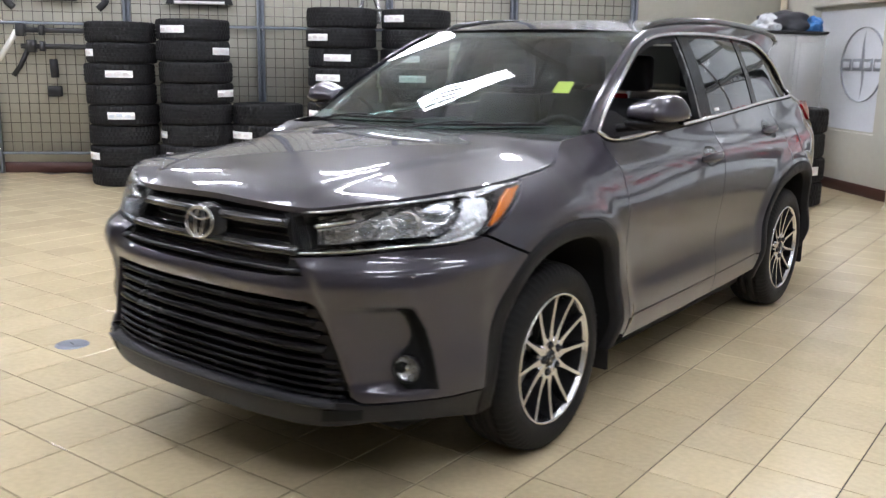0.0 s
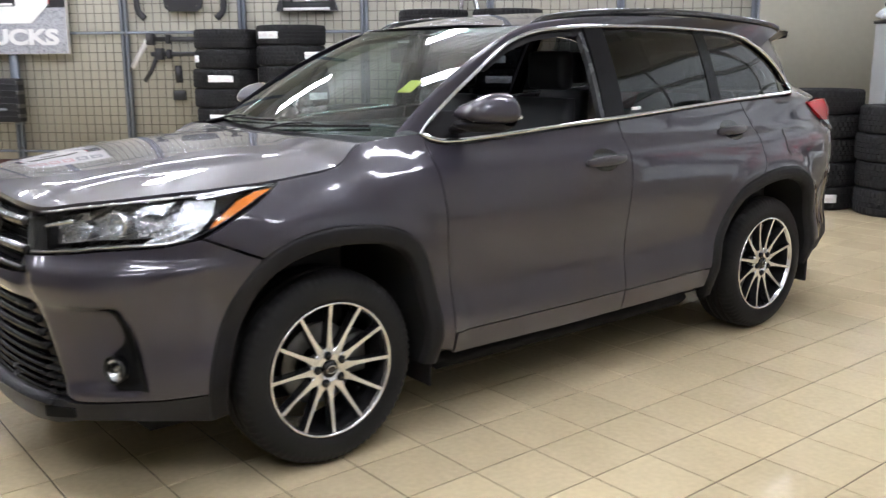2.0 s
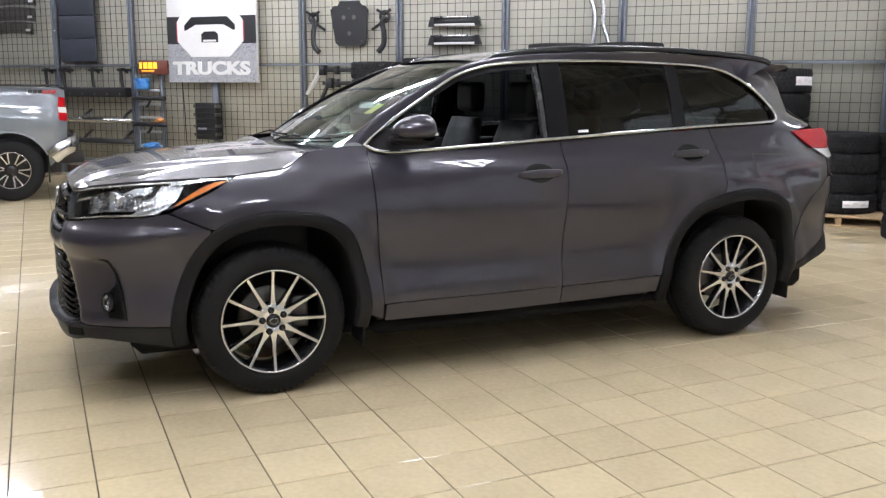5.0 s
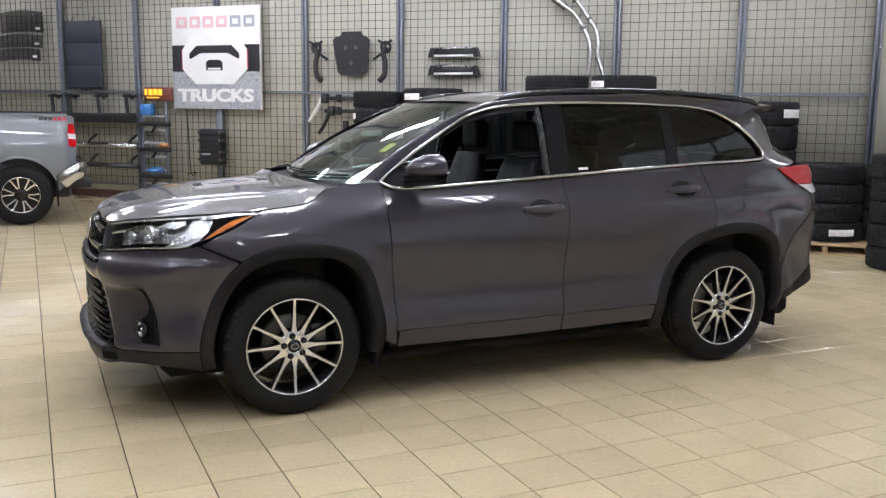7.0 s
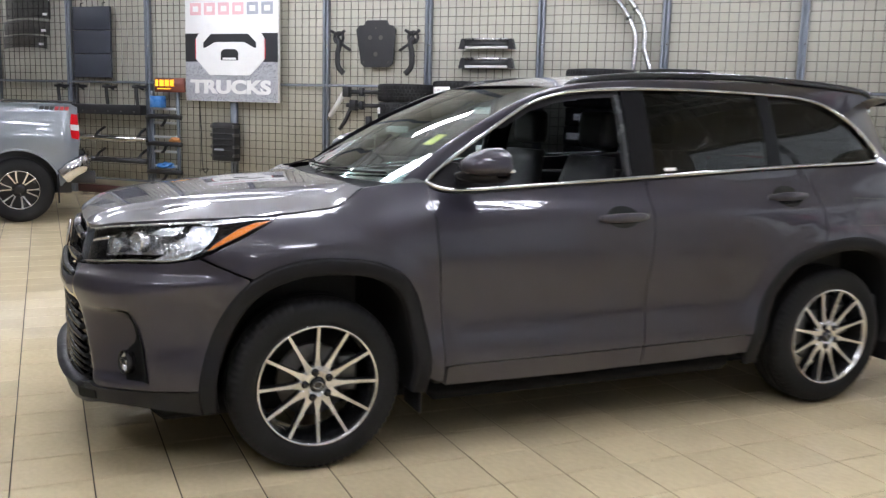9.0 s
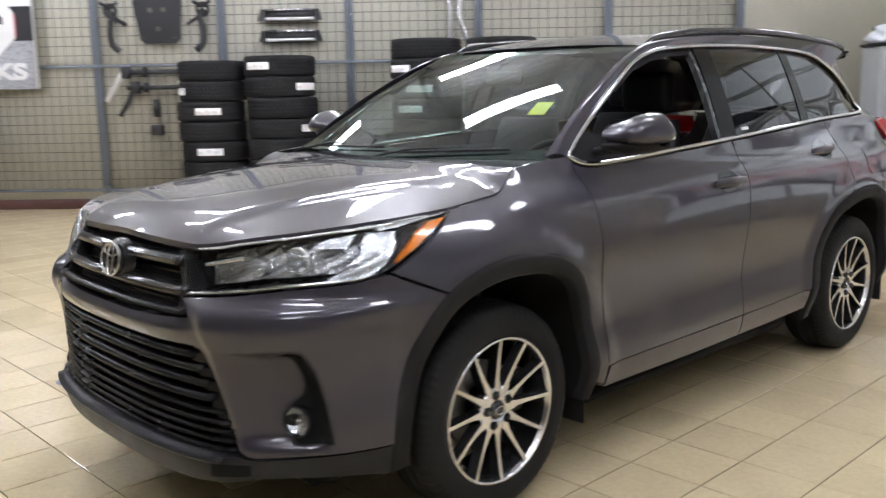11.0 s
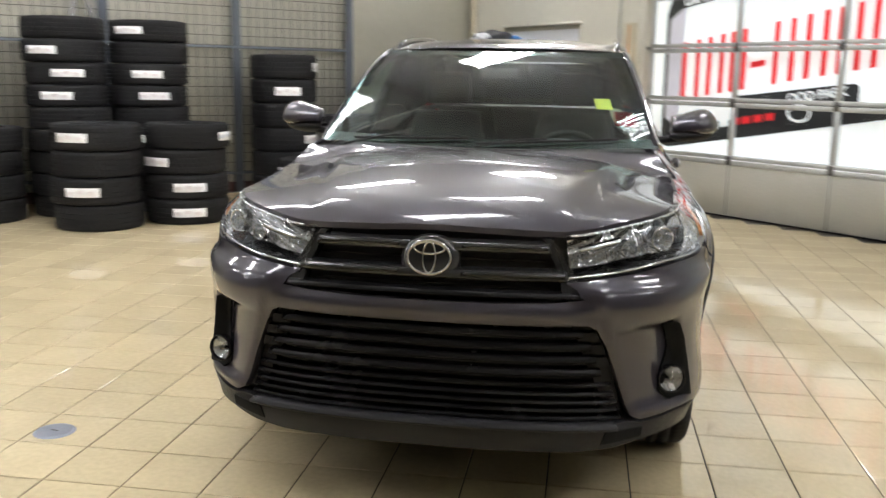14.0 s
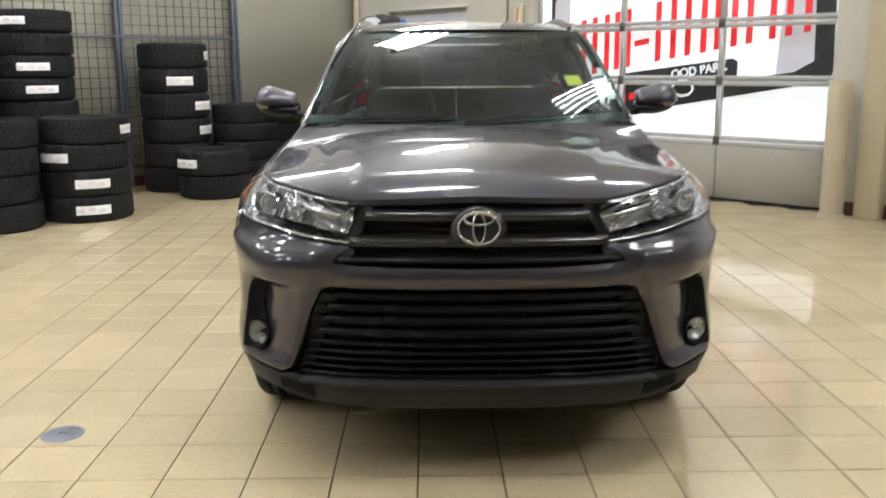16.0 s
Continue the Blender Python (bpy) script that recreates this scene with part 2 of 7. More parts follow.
def skin(name, poly, fn, material, parent, label="", cell=0.03, depth=0.014, gap=0.0025, d=0.0, side=1):
    """A sheet panel: a 2D outline laid on the surface fn(u, v, inward, side), with its edges turned in by depth."""
    poly = [(p[0], p[1]) for p in poly]
    poly = inset(poly, gap) if gap else poly
    pts, faces = clip_cells(poly, cell)
    bm = bmesh.new()
    vs = [bm.verts.new(fn(u, v, d, side)) for u, v in pts]
    for f in faces:
        try:
            bm.faces.new([vs[i] for i in f])
        except ValueError:
            pass
    bm.normal_update()
    u, v = np.mean([pts[i] for i in faces[len(faces) // 2]], axis=0)
    out = fn(u, v, d - 0.01, side) - fn(u, v, d, side)
    bm.faces.ensure_lookup_table()
    if bm.faces[len(faces) // 2 if len(faces) // 2 < len(bm.faces) else 0].normal.dot(out) < 0:
        bmesh.ops.reverse_faces(bm, faces=bm.faces)
    if depth:
        rim = [e for e in bm.edges if e.is_boundary]
        where = {vs[i]: pts[i] for i in range(len(pts))}
        top, low = {}, {}
        for e in rim:
            f = e.link_faces[0]
            a, b = next((lp.vert, lp.link_loop_next.vert) for lp in f.loops if lp.edge == e)
            for w in (a, b):
                if w not in top:
                    top[w] = bm.verts.new(w.co)
                    low[w] = bm.verts.new(fn(*where[w], d + depth, side))
            bm.faces.new((top[b], top[a], low[a], low[b]))
    return part(name, bm, material, parent, label)
# ---- the showroom ----
M_TILE = mat("polished_tile", (0.67, 0.56, 0.36), 0.075, 0, 0.17, 3.0, 38, bump=0.0, rvar=0.03, piece=0.5, spec=0.7, laid=True)
M_GROUT = mat("grout", (0.045, 0.033, 0.022), 0.8, 0, 0.2, 4, 80)
M_WALL = mat("cream_wall_paint", (0.50, 0.485, 0.405), 0.6, 0, 0.05, 0.8, 14, bump=0.08, bscale=60)
M_WALL2 = mat("beige_wall_paint", (0.62, 0.60, 0.52), 0.55, 0, 0.05, 0.7, 12, bump=0.08, bscale=60)
M_BASE = mat("maroon_baseboard", (0.075, 0.030, 0.024), 0.45, 0, 0.15, 3, 60)
M_CEIL = mat("painted_deck", (0.64, 0.66, 0.65), 0.7, 0, 0.08, 2, 40)
M_TRUSS = mat("painted_steel", (0.50, 0.50, 0.48), 0.6, 0, 0.1)
M_TUBE = glow("lit_tube", (0.955, 0.965, 1.08), LAMP_POWER)
M_WHITE = mat("white_enamel", (0.78, 0.78, 0.76), 0.4, 0, 0.05)
M_POST = mat("blue_grey_steel", (0.16, 0.18, 0.21), 0.45, 0.3, 0.15, 5, 60)
M_WIRE = mat("grey_wire", (0.085, 0.077, 0.066), 0.5, 0.3, 0.15)
M_DOORMETAL = mat("galvanised_frame", (0.55, 0.57, 0.57), 0.4, 0.5, 0.08, 4, 50)
M_DOORPANEL = mat("grey_door_skin", (0.42, 0.41, 0.36), 0.5, 0, 0.08, 2, 40, bump=0.1, bscale=200)
M_PANE = pane("door_glazing", (0.95, 0.97, 0.97), 1.45)
# banner print colours emit: daylight from behind the vinyl is put into them
M_BANNER = glow("banner_white_glow", (0.92, 0.94, 1.0), BANNER_GLOW)
M_BANPLAIN = glow("banner_dim_glow", (0.92, 0.94, 1.0), BANNER_GLOW * 0.35)
M_BANRED = glow("banner_red_glow", (0.75, 0.03, 0.04), BANNER_GLOW * 0.9)
M_BANBLACK = glow("banner_black_glow", (0.02, 0.02, 0.022), BANNER_GLOW * 0.9)
M_BANGREY = glow("banner_grey_glow", (0.52, 0.49, 0.56), BANNER_GLOW * 0.9)
M_POSTER = mat("poster_white", (0.84, 0.86, 0.90), 0.35, 0, 0.04, 2, 30)
M_SILVER = mat("silver_print", (0.36, 0.38, 0.42), 0.4, 0.3, 0.15, 8, 60)
M_BOLLARD = mat("beige_bollard", (0.52, 0.46, 0.33), 0.5, 0, 0.1, 3, 40)


def room(ob, label="", category="", kind="", group=""):
    """Sets a thing built in the showroom's axes in its place."""
    ob.matrix_world = ROOM @ ob.matrix_basis
    return tagged(ob, label, category, group, kind)


# floor: a bed of grout; its tiles are laid on at the end of the file
floor = room(part("floor", box_bm(-0.2, ROOM_X, ROOM_Y, 0.6, -0.15, -0.0035), M_GROUT), "glossy beige ceramic tile floor with dark grout lines", "floor", "structure")

# mesh wall, side wall, back wall, closing walls
room(part("wall_west", box_bm(-0.25, 0.0, ROOM_Y, 0.25, 0, CEIL), M_WALL), "cream painted wall behind steel wire panels", "wall", "structure")
D0, D1, DTOP = 3.40, 7.12, 3.65          # the overhead door that the camera sees
E0, E1 = 8.9, 12.6                        # its twin further along the same wall
N0, N1, NZ0, NZ1 = 0.76, 2.28, 0.71, 2.20  # niche with a poster
bm = bmesh.new()
for x0, x1, z0, z1 in ((-0.0, N0, 0, CEIL), (N0, N1, 0, NZ0), (N0, N1, NZ1, CEIL), (N1, D0, 0, CEIL), (D0, D1, DTOP, CEIL), (D1, E0, 0, CEIL), (E0, E1, DTOP, CEIL), (E1, ROOM_X, 0, CEIL)):
    add_box(bm, x0, x1, 0.0, 0.168, z0, z1)
add_box(bm, N0, N1, 0.10, 0.25, NZ0, NZ1)
room(part("wall_north", bm, M_WALL2, smooth=False), "beige painted wall with overhead doors and a poster niche", "wall", "structure")
room(part("wall_east", box_bm(ROOM_X, ROOM_X + 0.25, ROOM_Y, 0.25, 0, CEIL), M_WALL2), "plain beige painted wall", "wall", "structure")
room(part("wall_south", box_bm(-0.25, ROOM_X + 0.25, ROOM_Y - 0.25, ROOM_Y, 0, CEIL), M_WALL2), "plain beige painted wall", "wall", "structure")
bm = bmesh.new()
for x0, x1, y0, y1 in ((0.0, 0.018, ROOM_Y, -0.02), (ROOM_X - 0.018, ROOM_X, ROOM_Y, -0.02)):
    add_box(bm, x0, x1, y0, y1, 0, 0.13, bevel=0.004)
for x0, x1 in ((0.02, D0 - 0.12), (D1 + 0.12, E0 - 0.12), (E1 + 0.12, ROOM_X - 0.02)):
    add_box(bm, x0, x1, -0.018, 0.0, 0, 0.13, bevel=0.004)
room(part("baseboard", bm, M_BASE), "dark maroon vinyl baseboard", "baseboard", "structure")

# corrugated ceiling with joists
bm = bmesh.new()
prof = []
x = 0.0
while x < ROOM_X:
    prof += [(x, CEIL), (x + 0.11, CEIL), (x + 0.14, CEIL + 0.06), (x + 0.25, CEIL + 0.06)]
    x += 0.28
for y0, y1 in ((ROOM_Y, 0.2),):
    loft([[Vector((px, y0, pz)) for px, pz in prof], [Vector((px, y1, pz)) for px, pz in prof]], bm=bm)
add_box(bm, -0.25, ROOM_X + 0.3, ROOM_Y - 0.25, 0.25, CEIL + 0.08, CEIL + 0.2)
room(part("ceiling", bm, M_CEIL, smooth=False), "pale painted corrugated metal roof deck", "ceiling", "structure")
for i in range(11):
    y = -1.0 - 2.0 * i
    bm = bmesh.new()
    for zz in (CEIL - 0.05, CEIL - 0.42):
        add_box(bm, 0, ROOM_X, y - 0.04, y + 0.04, zz - 0.03, zz + 0.03)
    for k in range(44):
        a, b = Vector((k * 0.5, y, CEIL - 0.42)), Vector((k * 0.5 + 0.25, y, CEIL - 0.05))
        sweep([a, b], circle(0.012, 5), bm=bm)
        sweep([b, Vector((k * 0.5 + 0.5, y, CEIL - 0.42))], circle(0.012, 5), bm=bm)
    room(part("roof_joist", bm, M_TRUSS), "pale painted open-web steel roof joist", "joist", "", "roof joists")

# ceiling lights hung below the joists, in rows along the showroom's walls
def ceiling_light():
    t = empty("ceiling_light")
    part("ballast", box_bm(-0.05, 0.05, -0.45, 0.45, 0.07, 0.13, bevel=0.012), M_WHITE, t)
    part("spine", box_bm(-0.04, 0.04, -0.62, 0.62, 0.045, 0.072, bevel=0.008), M_WHITE, t)
    for k in range(5):
        x = -0.16 + 0.08 * k
        part("tube", sweep([Vector((x, -0.58, 0.012)), Vector((x, 0.58, 0.012))], circle(0.0145, 8)), M_TUBE, t)
    for y in (-0.6, 0.6):
        part("tube_holder", box_bm(-0.19, 0.19, y - 0.02, y + 0.02, -0.015, 0.05, bevel=0.005), M_WHITE, t)
        part("hanger", sweep([Vector((0, y * 0.85, 0.10)), Vector((0, y * 0.85, 0.50))], circle(0.004, 5)), M_WHITE, t)
    return tagged(t, "white five-tube fluorescent high-bay light hung from the roof joists", "ceiling light", "ceiling lights")


LAMP_Z = CEIL - 0.55
first = None
for i in range(8):
    for j in range(-1, 8):
        x, y = 2.25 + 2.65 * i, -3.4 - 2.7 * j
        if x - y > 21 or x > 13.5 or j < 0 < i or (i, j) in ((3, 2), (0, 4)):         # the rest of the hall is unlit
            continue
        p = ROOM @ pose(x, y, LAMP_Z)
        if first is None:
            first = ceiling_light()
            first.matrix_world = p
        else:
            copy_thing(first, p)
copy_thing(first, ROOM @ pose(3.6, -13.1, LAMP_Z))

# ---- wire panels on steel posts ----
POSTS = [-2.14 - 1.612 * k for k in range(10)]
WIRE = [(-0.0038, -0.0038), (0.0038, -0.0038), (0.0038, 0.0038), (-0.0038, 0.0038)]


def wire_panel(h):
    """Welded mesh, each wire a part on a shared mesh."""
    p = tagged(empty("wire_panel"), "grey welded wire display panel fixed to steel posts", "wire panel", "display wire panels")
    w, n = 1.50, 13
    m = round(h / 0.117)
    up = part("wire", sweep([Vector((0, 0, 0)), Vector((0, 0, h))], WIRE, up=(1, 0, 0)), M_WIRE, p, smooth=False)
    across = part("wire", sweep([Vector((0.006, -w / 2, 0)), Vector((0.006, w / 2, 0))], WIRE), M_WIRE, p, smooth=False)
    for src, count, at in ((up, n, lambda i: pose(0, -w / 2 + w * i / n, 0)), (across, m, lambda i: pose(0, 0, h * i / m))):
        for i in range(count + 1):
            o = src if i == 0 else src.copy()
            if i:
                scene.collection.objects.link(o)
            o.matrix_basis = at(i)
    return p


low_p, up_p = wire_panel(1.54), wire_panel(1.75)
for k, (a, b) in enumerate(zip(POSTS, POSTS[1:])):
    for src, z in ((low_p, 0.27), (up_p, 1.845)):
        m = ROOM @ pose(0.075, (a + b) / 2, z)
        if k == 0:
            src.matrix_world = m
        else:
            copy_thing(src, m)
for k, y in enumerate(POSTS):
    bm = box_bm(0.02, 0.10, y - 0.045, y - 0.012, 0, CEIL, bevel=0.004)
    add_box(bm, 0.02, 0.10, y + 0.012, y + 0.045, 0, CEIL, bevel=0.004)
    add_box(bm, 0.012, 0.05, y - 0.02, y + 0.02, 0, CEIL)
    po = room(part("steel_post", bm, M_POST), "blue-grey slotted steel upright against the cream wall", "post", "", "display posts")
    for z in (0.3, 1.8, 2.4):
        part("bolt", lathe([(0, 0.112), (0.012, 0.112), (0.014, 0.10)], 8), M_CHROME, po).matrix_basis = pose(0, y + 0.028, z)
bm = bmesh.new()
for z in (0.25, 1.825, 3.62):
    add_box(bm, 0.055, 0.085, POSTS[-1], POSTS[0], z - 0.016, z + 0.016, bevel=0.003)
room(part("panel_rail", bm, M_POST), "long blue-grey steel rails between the display posts", "rail")

# ---- overhead doors with the banner outside ----
def overhead_door(x0, x1):
    w = x1 - x0
    d = empty("overhead_door", ROOM @ pose(x0, 0.12, 0))
    rails = [0.0, 0.64, 1.275, 1.875, 2.48, 3.08, 3.65]
    bay = w / 3
    pb = box_bm(0.02, w - 0.02, 0, 0.045, 0.015, 0.60, bevel=0.006)
    bot = part("bottom_panel", pb, M_DOORPANEL, d, "grey insulated bottom section")
    part("seal", box_bm(0.0, w, -0.005, 0.05, 0.0, 0.02, bevel=0.004), M_CLAD, bot)
    for k in (1, 2):
        part("panel_seam", box_bm(bay * k - 0.006, bay * k + 0.006, -0.004, 0.002, 0.02, 0.585), M_STEEL, bot)
    for i, z in enumerate(rails[1:]):
        part("section_rail", box_bm(0.0, w, -0.012, 0.05, z - 0.055, z - 0.004, bevel=0.006), M_DOORMETAL, d)
        part("section_rail", box_bm(0.0, w, -0.008, 0.05, z + 0.004, z + 0.05, bevel=0.006), M_DOORMETAL, d)
    for i in range(len(rails) - 2):
        z0, z1 = rails[i + 1] + 0.05, rails[i + 2] - 0.055
        for k in range(4):
            xx = bay * k
            part("mullion", box_bm(max(xx - 0.03, 0), min(xx + 0.03, w), -0.008, 0.045, z0 - 0.002, z1 + 0.002, bevel=0.005), M_DOORMETAL, d)
        for k in range(3):
            p = part("pane", box_bm(bay * k + 0.03, bay * (k + 1) - 0.03, 0.016, 0.022, z0, z1), M_PANE, d, "clear glazing", smooth=False)
            p.visible_shadow = False
    for i in range(1, len(rails) - 1):
        for k in range(1, 3):
            hg = box_bm(bay * k - 0.035, bay * k + 0.035, -0.022, -0.006, rails[i] - 0.05, rails[i] + 0.045, bevel=0.004)
            part("hinge", hg, M_STEEL, d)
    for xx in (-0.075, w + 0.02):
        part("track", box_bm(xx, xx + 0.055, -0.11, -0.02, 0.02, 3.6, bevel=0.006), M_DOORMETAL, d, "galvanised door track")
    for i in range(1, len(rails) - 1):
        for xx in (0.0, w):
            part("roller", sweep([Vector((xx - 0.03, -0.05, rails[i])), Vector((xx + 0.03, -0.05, rails[i]))], circle(0.022, 10)), M_STEEL, d)
    return tagged(d, "glazed sectional overhead door with galvanised rails and grey bottom panel", "garage door")


def flat(pts, y, material, parent, name, thick=0.002):
    """A thin flat shape in the plane of a wall, from (x, z) points."""
    bm = bmesh.new()
    f = bm.faces.new([bm.verts.new((px, y, pz)) for px, pz in pts])
    r = bmesh.ops.extrude_face_region(bm, geom=[f])
    bmesh.ops.translate(bm, verts=[v for v in r["geom"] if isinstance(v, bmesh.types.BMVert)], vec=(0, thick, 0))
    bmesh.ops.recalc_face_normals(bm, faces=bm.faces)
    return part(name, bm, material, parent, smooth=False)


def slant(pts, k=0.13):
    """Leans a shape upward to the right, as the banner's picture does."""
    return [(a, b + k * (a - 3.5)) for a, b in pts]


def word(text, size, material, parent, m, depth=0.006, bold=0.02):
    """Lettering in the built-in font, as a mesh."""
    c = bpy.data.curves.new("word", "FONT")
    c.body, c.size, c.extrude, c.align_x, c.align_y = text, size, depth, "CENTER", "CENTER"
    c.offset = size * bold
    tmp = bpy.data.objects.new("word", c)
    scene.collection.objects.link(tmp)
    bpy.context.view_layer.update()
    me = bpy.data.meshes.new_from_object(tmp.evaluated_get(bpy.context.evaluated_depsgraph_get()))
    bpy.data.objects.remove(tmp)
    bpy.data.curves.remove(c)
    me.materials.append(material)
    o = new("lettering", me)
    o.parent = parent
    o.matrix_basis = m
    return o


def banner(x_off, plain=False):
    b = empty("banner", ROOM @ pose(x_off, 0.35, 0))
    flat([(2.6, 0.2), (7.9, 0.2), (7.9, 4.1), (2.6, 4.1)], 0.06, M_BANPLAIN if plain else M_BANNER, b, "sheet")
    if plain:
        return tagged(b, "plain vinyl sheet outside the unseen overhead door, glowing dimly in place of daylight", "banner")
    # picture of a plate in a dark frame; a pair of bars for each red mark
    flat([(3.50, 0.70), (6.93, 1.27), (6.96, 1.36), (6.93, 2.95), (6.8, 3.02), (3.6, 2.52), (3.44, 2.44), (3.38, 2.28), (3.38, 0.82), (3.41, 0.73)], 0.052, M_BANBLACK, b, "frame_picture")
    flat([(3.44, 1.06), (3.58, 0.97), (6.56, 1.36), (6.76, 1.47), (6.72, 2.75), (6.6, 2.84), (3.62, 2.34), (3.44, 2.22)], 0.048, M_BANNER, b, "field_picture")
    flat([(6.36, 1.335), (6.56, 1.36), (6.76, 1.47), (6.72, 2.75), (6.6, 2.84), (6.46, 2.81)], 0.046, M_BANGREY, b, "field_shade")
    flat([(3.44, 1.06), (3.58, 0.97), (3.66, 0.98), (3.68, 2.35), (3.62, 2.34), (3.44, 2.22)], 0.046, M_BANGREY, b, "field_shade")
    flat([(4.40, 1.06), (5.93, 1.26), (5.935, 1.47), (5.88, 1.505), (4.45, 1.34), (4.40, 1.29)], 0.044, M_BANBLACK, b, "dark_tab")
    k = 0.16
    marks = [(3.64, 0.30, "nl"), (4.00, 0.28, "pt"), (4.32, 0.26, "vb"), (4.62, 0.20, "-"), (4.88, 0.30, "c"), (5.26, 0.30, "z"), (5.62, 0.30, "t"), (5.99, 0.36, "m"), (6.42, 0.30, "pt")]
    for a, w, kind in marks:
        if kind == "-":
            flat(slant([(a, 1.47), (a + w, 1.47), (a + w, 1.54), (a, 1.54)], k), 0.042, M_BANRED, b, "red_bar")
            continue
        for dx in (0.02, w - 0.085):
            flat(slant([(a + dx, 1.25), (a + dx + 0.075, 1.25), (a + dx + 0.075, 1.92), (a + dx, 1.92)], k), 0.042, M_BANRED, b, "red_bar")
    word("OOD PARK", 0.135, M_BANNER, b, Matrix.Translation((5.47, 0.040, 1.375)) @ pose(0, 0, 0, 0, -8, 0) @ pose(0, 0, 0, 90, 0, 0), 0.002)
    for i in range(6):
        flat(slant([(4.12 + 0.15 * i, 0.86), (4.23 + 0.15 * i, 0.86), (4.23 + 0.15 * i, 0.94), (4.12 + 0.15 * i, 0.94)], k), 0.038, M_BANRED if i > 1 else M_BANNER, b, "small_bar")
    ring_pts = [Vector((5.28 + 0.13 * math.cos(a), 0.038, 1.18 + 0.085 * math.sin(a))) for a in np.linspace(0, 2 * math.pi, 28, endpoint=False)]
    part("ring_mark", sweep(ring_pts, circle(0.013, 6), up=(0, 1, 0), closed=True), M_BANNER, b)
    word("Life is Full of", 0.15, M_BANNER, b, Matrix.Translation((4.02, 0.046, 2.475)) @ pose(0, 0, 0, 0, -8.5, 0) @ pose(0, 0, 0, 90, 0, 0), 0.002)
    return tagged(b, "large printed vinyl banner hanging outside the overhead door", "banner")


overhead_door(D0, D1)
overhead_door(E0, E1)
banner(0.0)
# plain sheet added outside the unseen twin door, glow dimmed for the car's reflections
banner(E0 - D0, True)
M_LAMPBOX = mat("lamp_housing_grey", (0.050, 0.051, 0.054), 0.25, 0, 0.1, 20, 200)

# ---- the grey sport utility vehicle: nose towards -y, front axle at the origin ----
suv = tagged(empty("suv", pose(0, 0, 0)), "dark metallic grey mid-size SUV parked on glossy beige tiles", "car")

# plan outline at hip height, from the nose's middle round to the tail's middle
PLAN = [(0, -0.988), (0.2, -0.985), (0.4, -0.966), (0.55, -0.934), (0.68, -0.876), (0.78, -0.794), (0.86, -0.676), (0.91, -0.545), (0.938, -0.40), (0.954, -0.2),
        (0.959, 0.1), (0.954, 0.6), (0.952, 1.2), (0.952, 1.8), (0.953, 2.4), (0.951, 2.9), (0.936, 3.16), (0.898, 3.38), (0.842, 3.55), (0.762, 3.70), (0.655, 3.80), (0.5, 3.872), (0.3, 3.912), (0, 3.925)]
_chord = [0.0]
for _a, _b in zip(PLAN, PLAN[1:]):
    _chord.append(_chord[-1] + math.dist(_a, _b))
plan_x, plan_y = spline([(c, p[0]) for c, p in zip(_chord, PLAN)]), spline([(c, p[1]) for c, p in zip(_chord, PLAN)])
_ss = np.linspace(0, _chord[-1], 900)
_px, _py = np.array([plan_x(s) for s in _ss]), np.array([plan_y(s) for s in _ss])
_half = int(np.argmin(abs(_py - 0.0)))


def sx(x):
    """Arc length at which the nose is x wide."""
    return float(np.interp(x, _px[:_half], _ss[:_half]))


def sy(y):
    """Arc length at which the flank is at y."""
    return float(np.interp(y, _py, _ss))


f_side = spline([(0.15, 0.10), (0.3, 0.030), (0.37, 0.010), (0.43, 0.003), (0.50, 0.008), (0.58, 0.020), (0.66, 0.020), (0.78, 0.007), (0.88, 0.0), (0.96, 0.002), (1.02, 0.008), (1.06, 0.018), (1.09, 0.034), (1.115, 0.053), (1.14, 0.067), (1.17, 0.074), (1.2, 0.078), (1.3, 0.078), (1.7, 0.078)])
f_nose = spline([(0.15, 0.07), (0.28, 0.02), (0.36, 0.0), (0.5, 0.0), (0.7, 0.0), (0.79, 0.002), (0.83, 0.026), (0.87, 0.050), (0.93, 0.066), (1.01, 0.088), (1.1, 0.12)])
f_glass = spline([(1.1, 0.0), (1.15, 0.004), (1.25, 0.036), (1.35, 0.076), (1.45, 0.119), (1.55, 0.167), (1.65, 0.225), (1.75, 0.31)])
f_taper = spline([(0.2, 0.0), (0.6, 0.0), (1.2, 0.0), (2.2, 0.0), (2.8, 0.025), (3.3, 0.085), (3.7, 0.15)])
f_tail = spline([(0.9, 0.0), (1.1, 0.01), (1.25, 0.05), (1.45, 0.14), (1.7, 0.27)])
# the belt line is barrel-shaped from above: it draws in towards both ends
f_barrel = spline([(-0.3, 0.0), (0.1, 0.03), (0.3, 0.055), (0.5, 0.070), (0.75, 0.058), (1.0, 0.036), (1.6, 0.012), (2.1, 0.018), (2.4, 0.032), (2.75, 0.034), (3.1, 0.012), (3.3, 0.0)])
S_A, S_B, S_F0 = sx(0.7), sy(-0.3), sx(0.60)
fog_out = lambda z: sx(float(np.interp(z, (0.42, 0.56, 0.64, 0.70), (0.856, 0.846, 0.834, 0.815))))      # outer wall of the fog lamp pocket
HOOD_E = smooth_path([Vector(p) for p in ((0.0, -0.892), (0.2, -0.888), (0.40, -0.868), (0.56, -0.812), (0.685, -0.725), (0.765, -0.61), (0.800, -0.45), (0.820, -0.16), (0.822, 0.03), (0.812, 0.115), (0.77, 0.215))], 6)
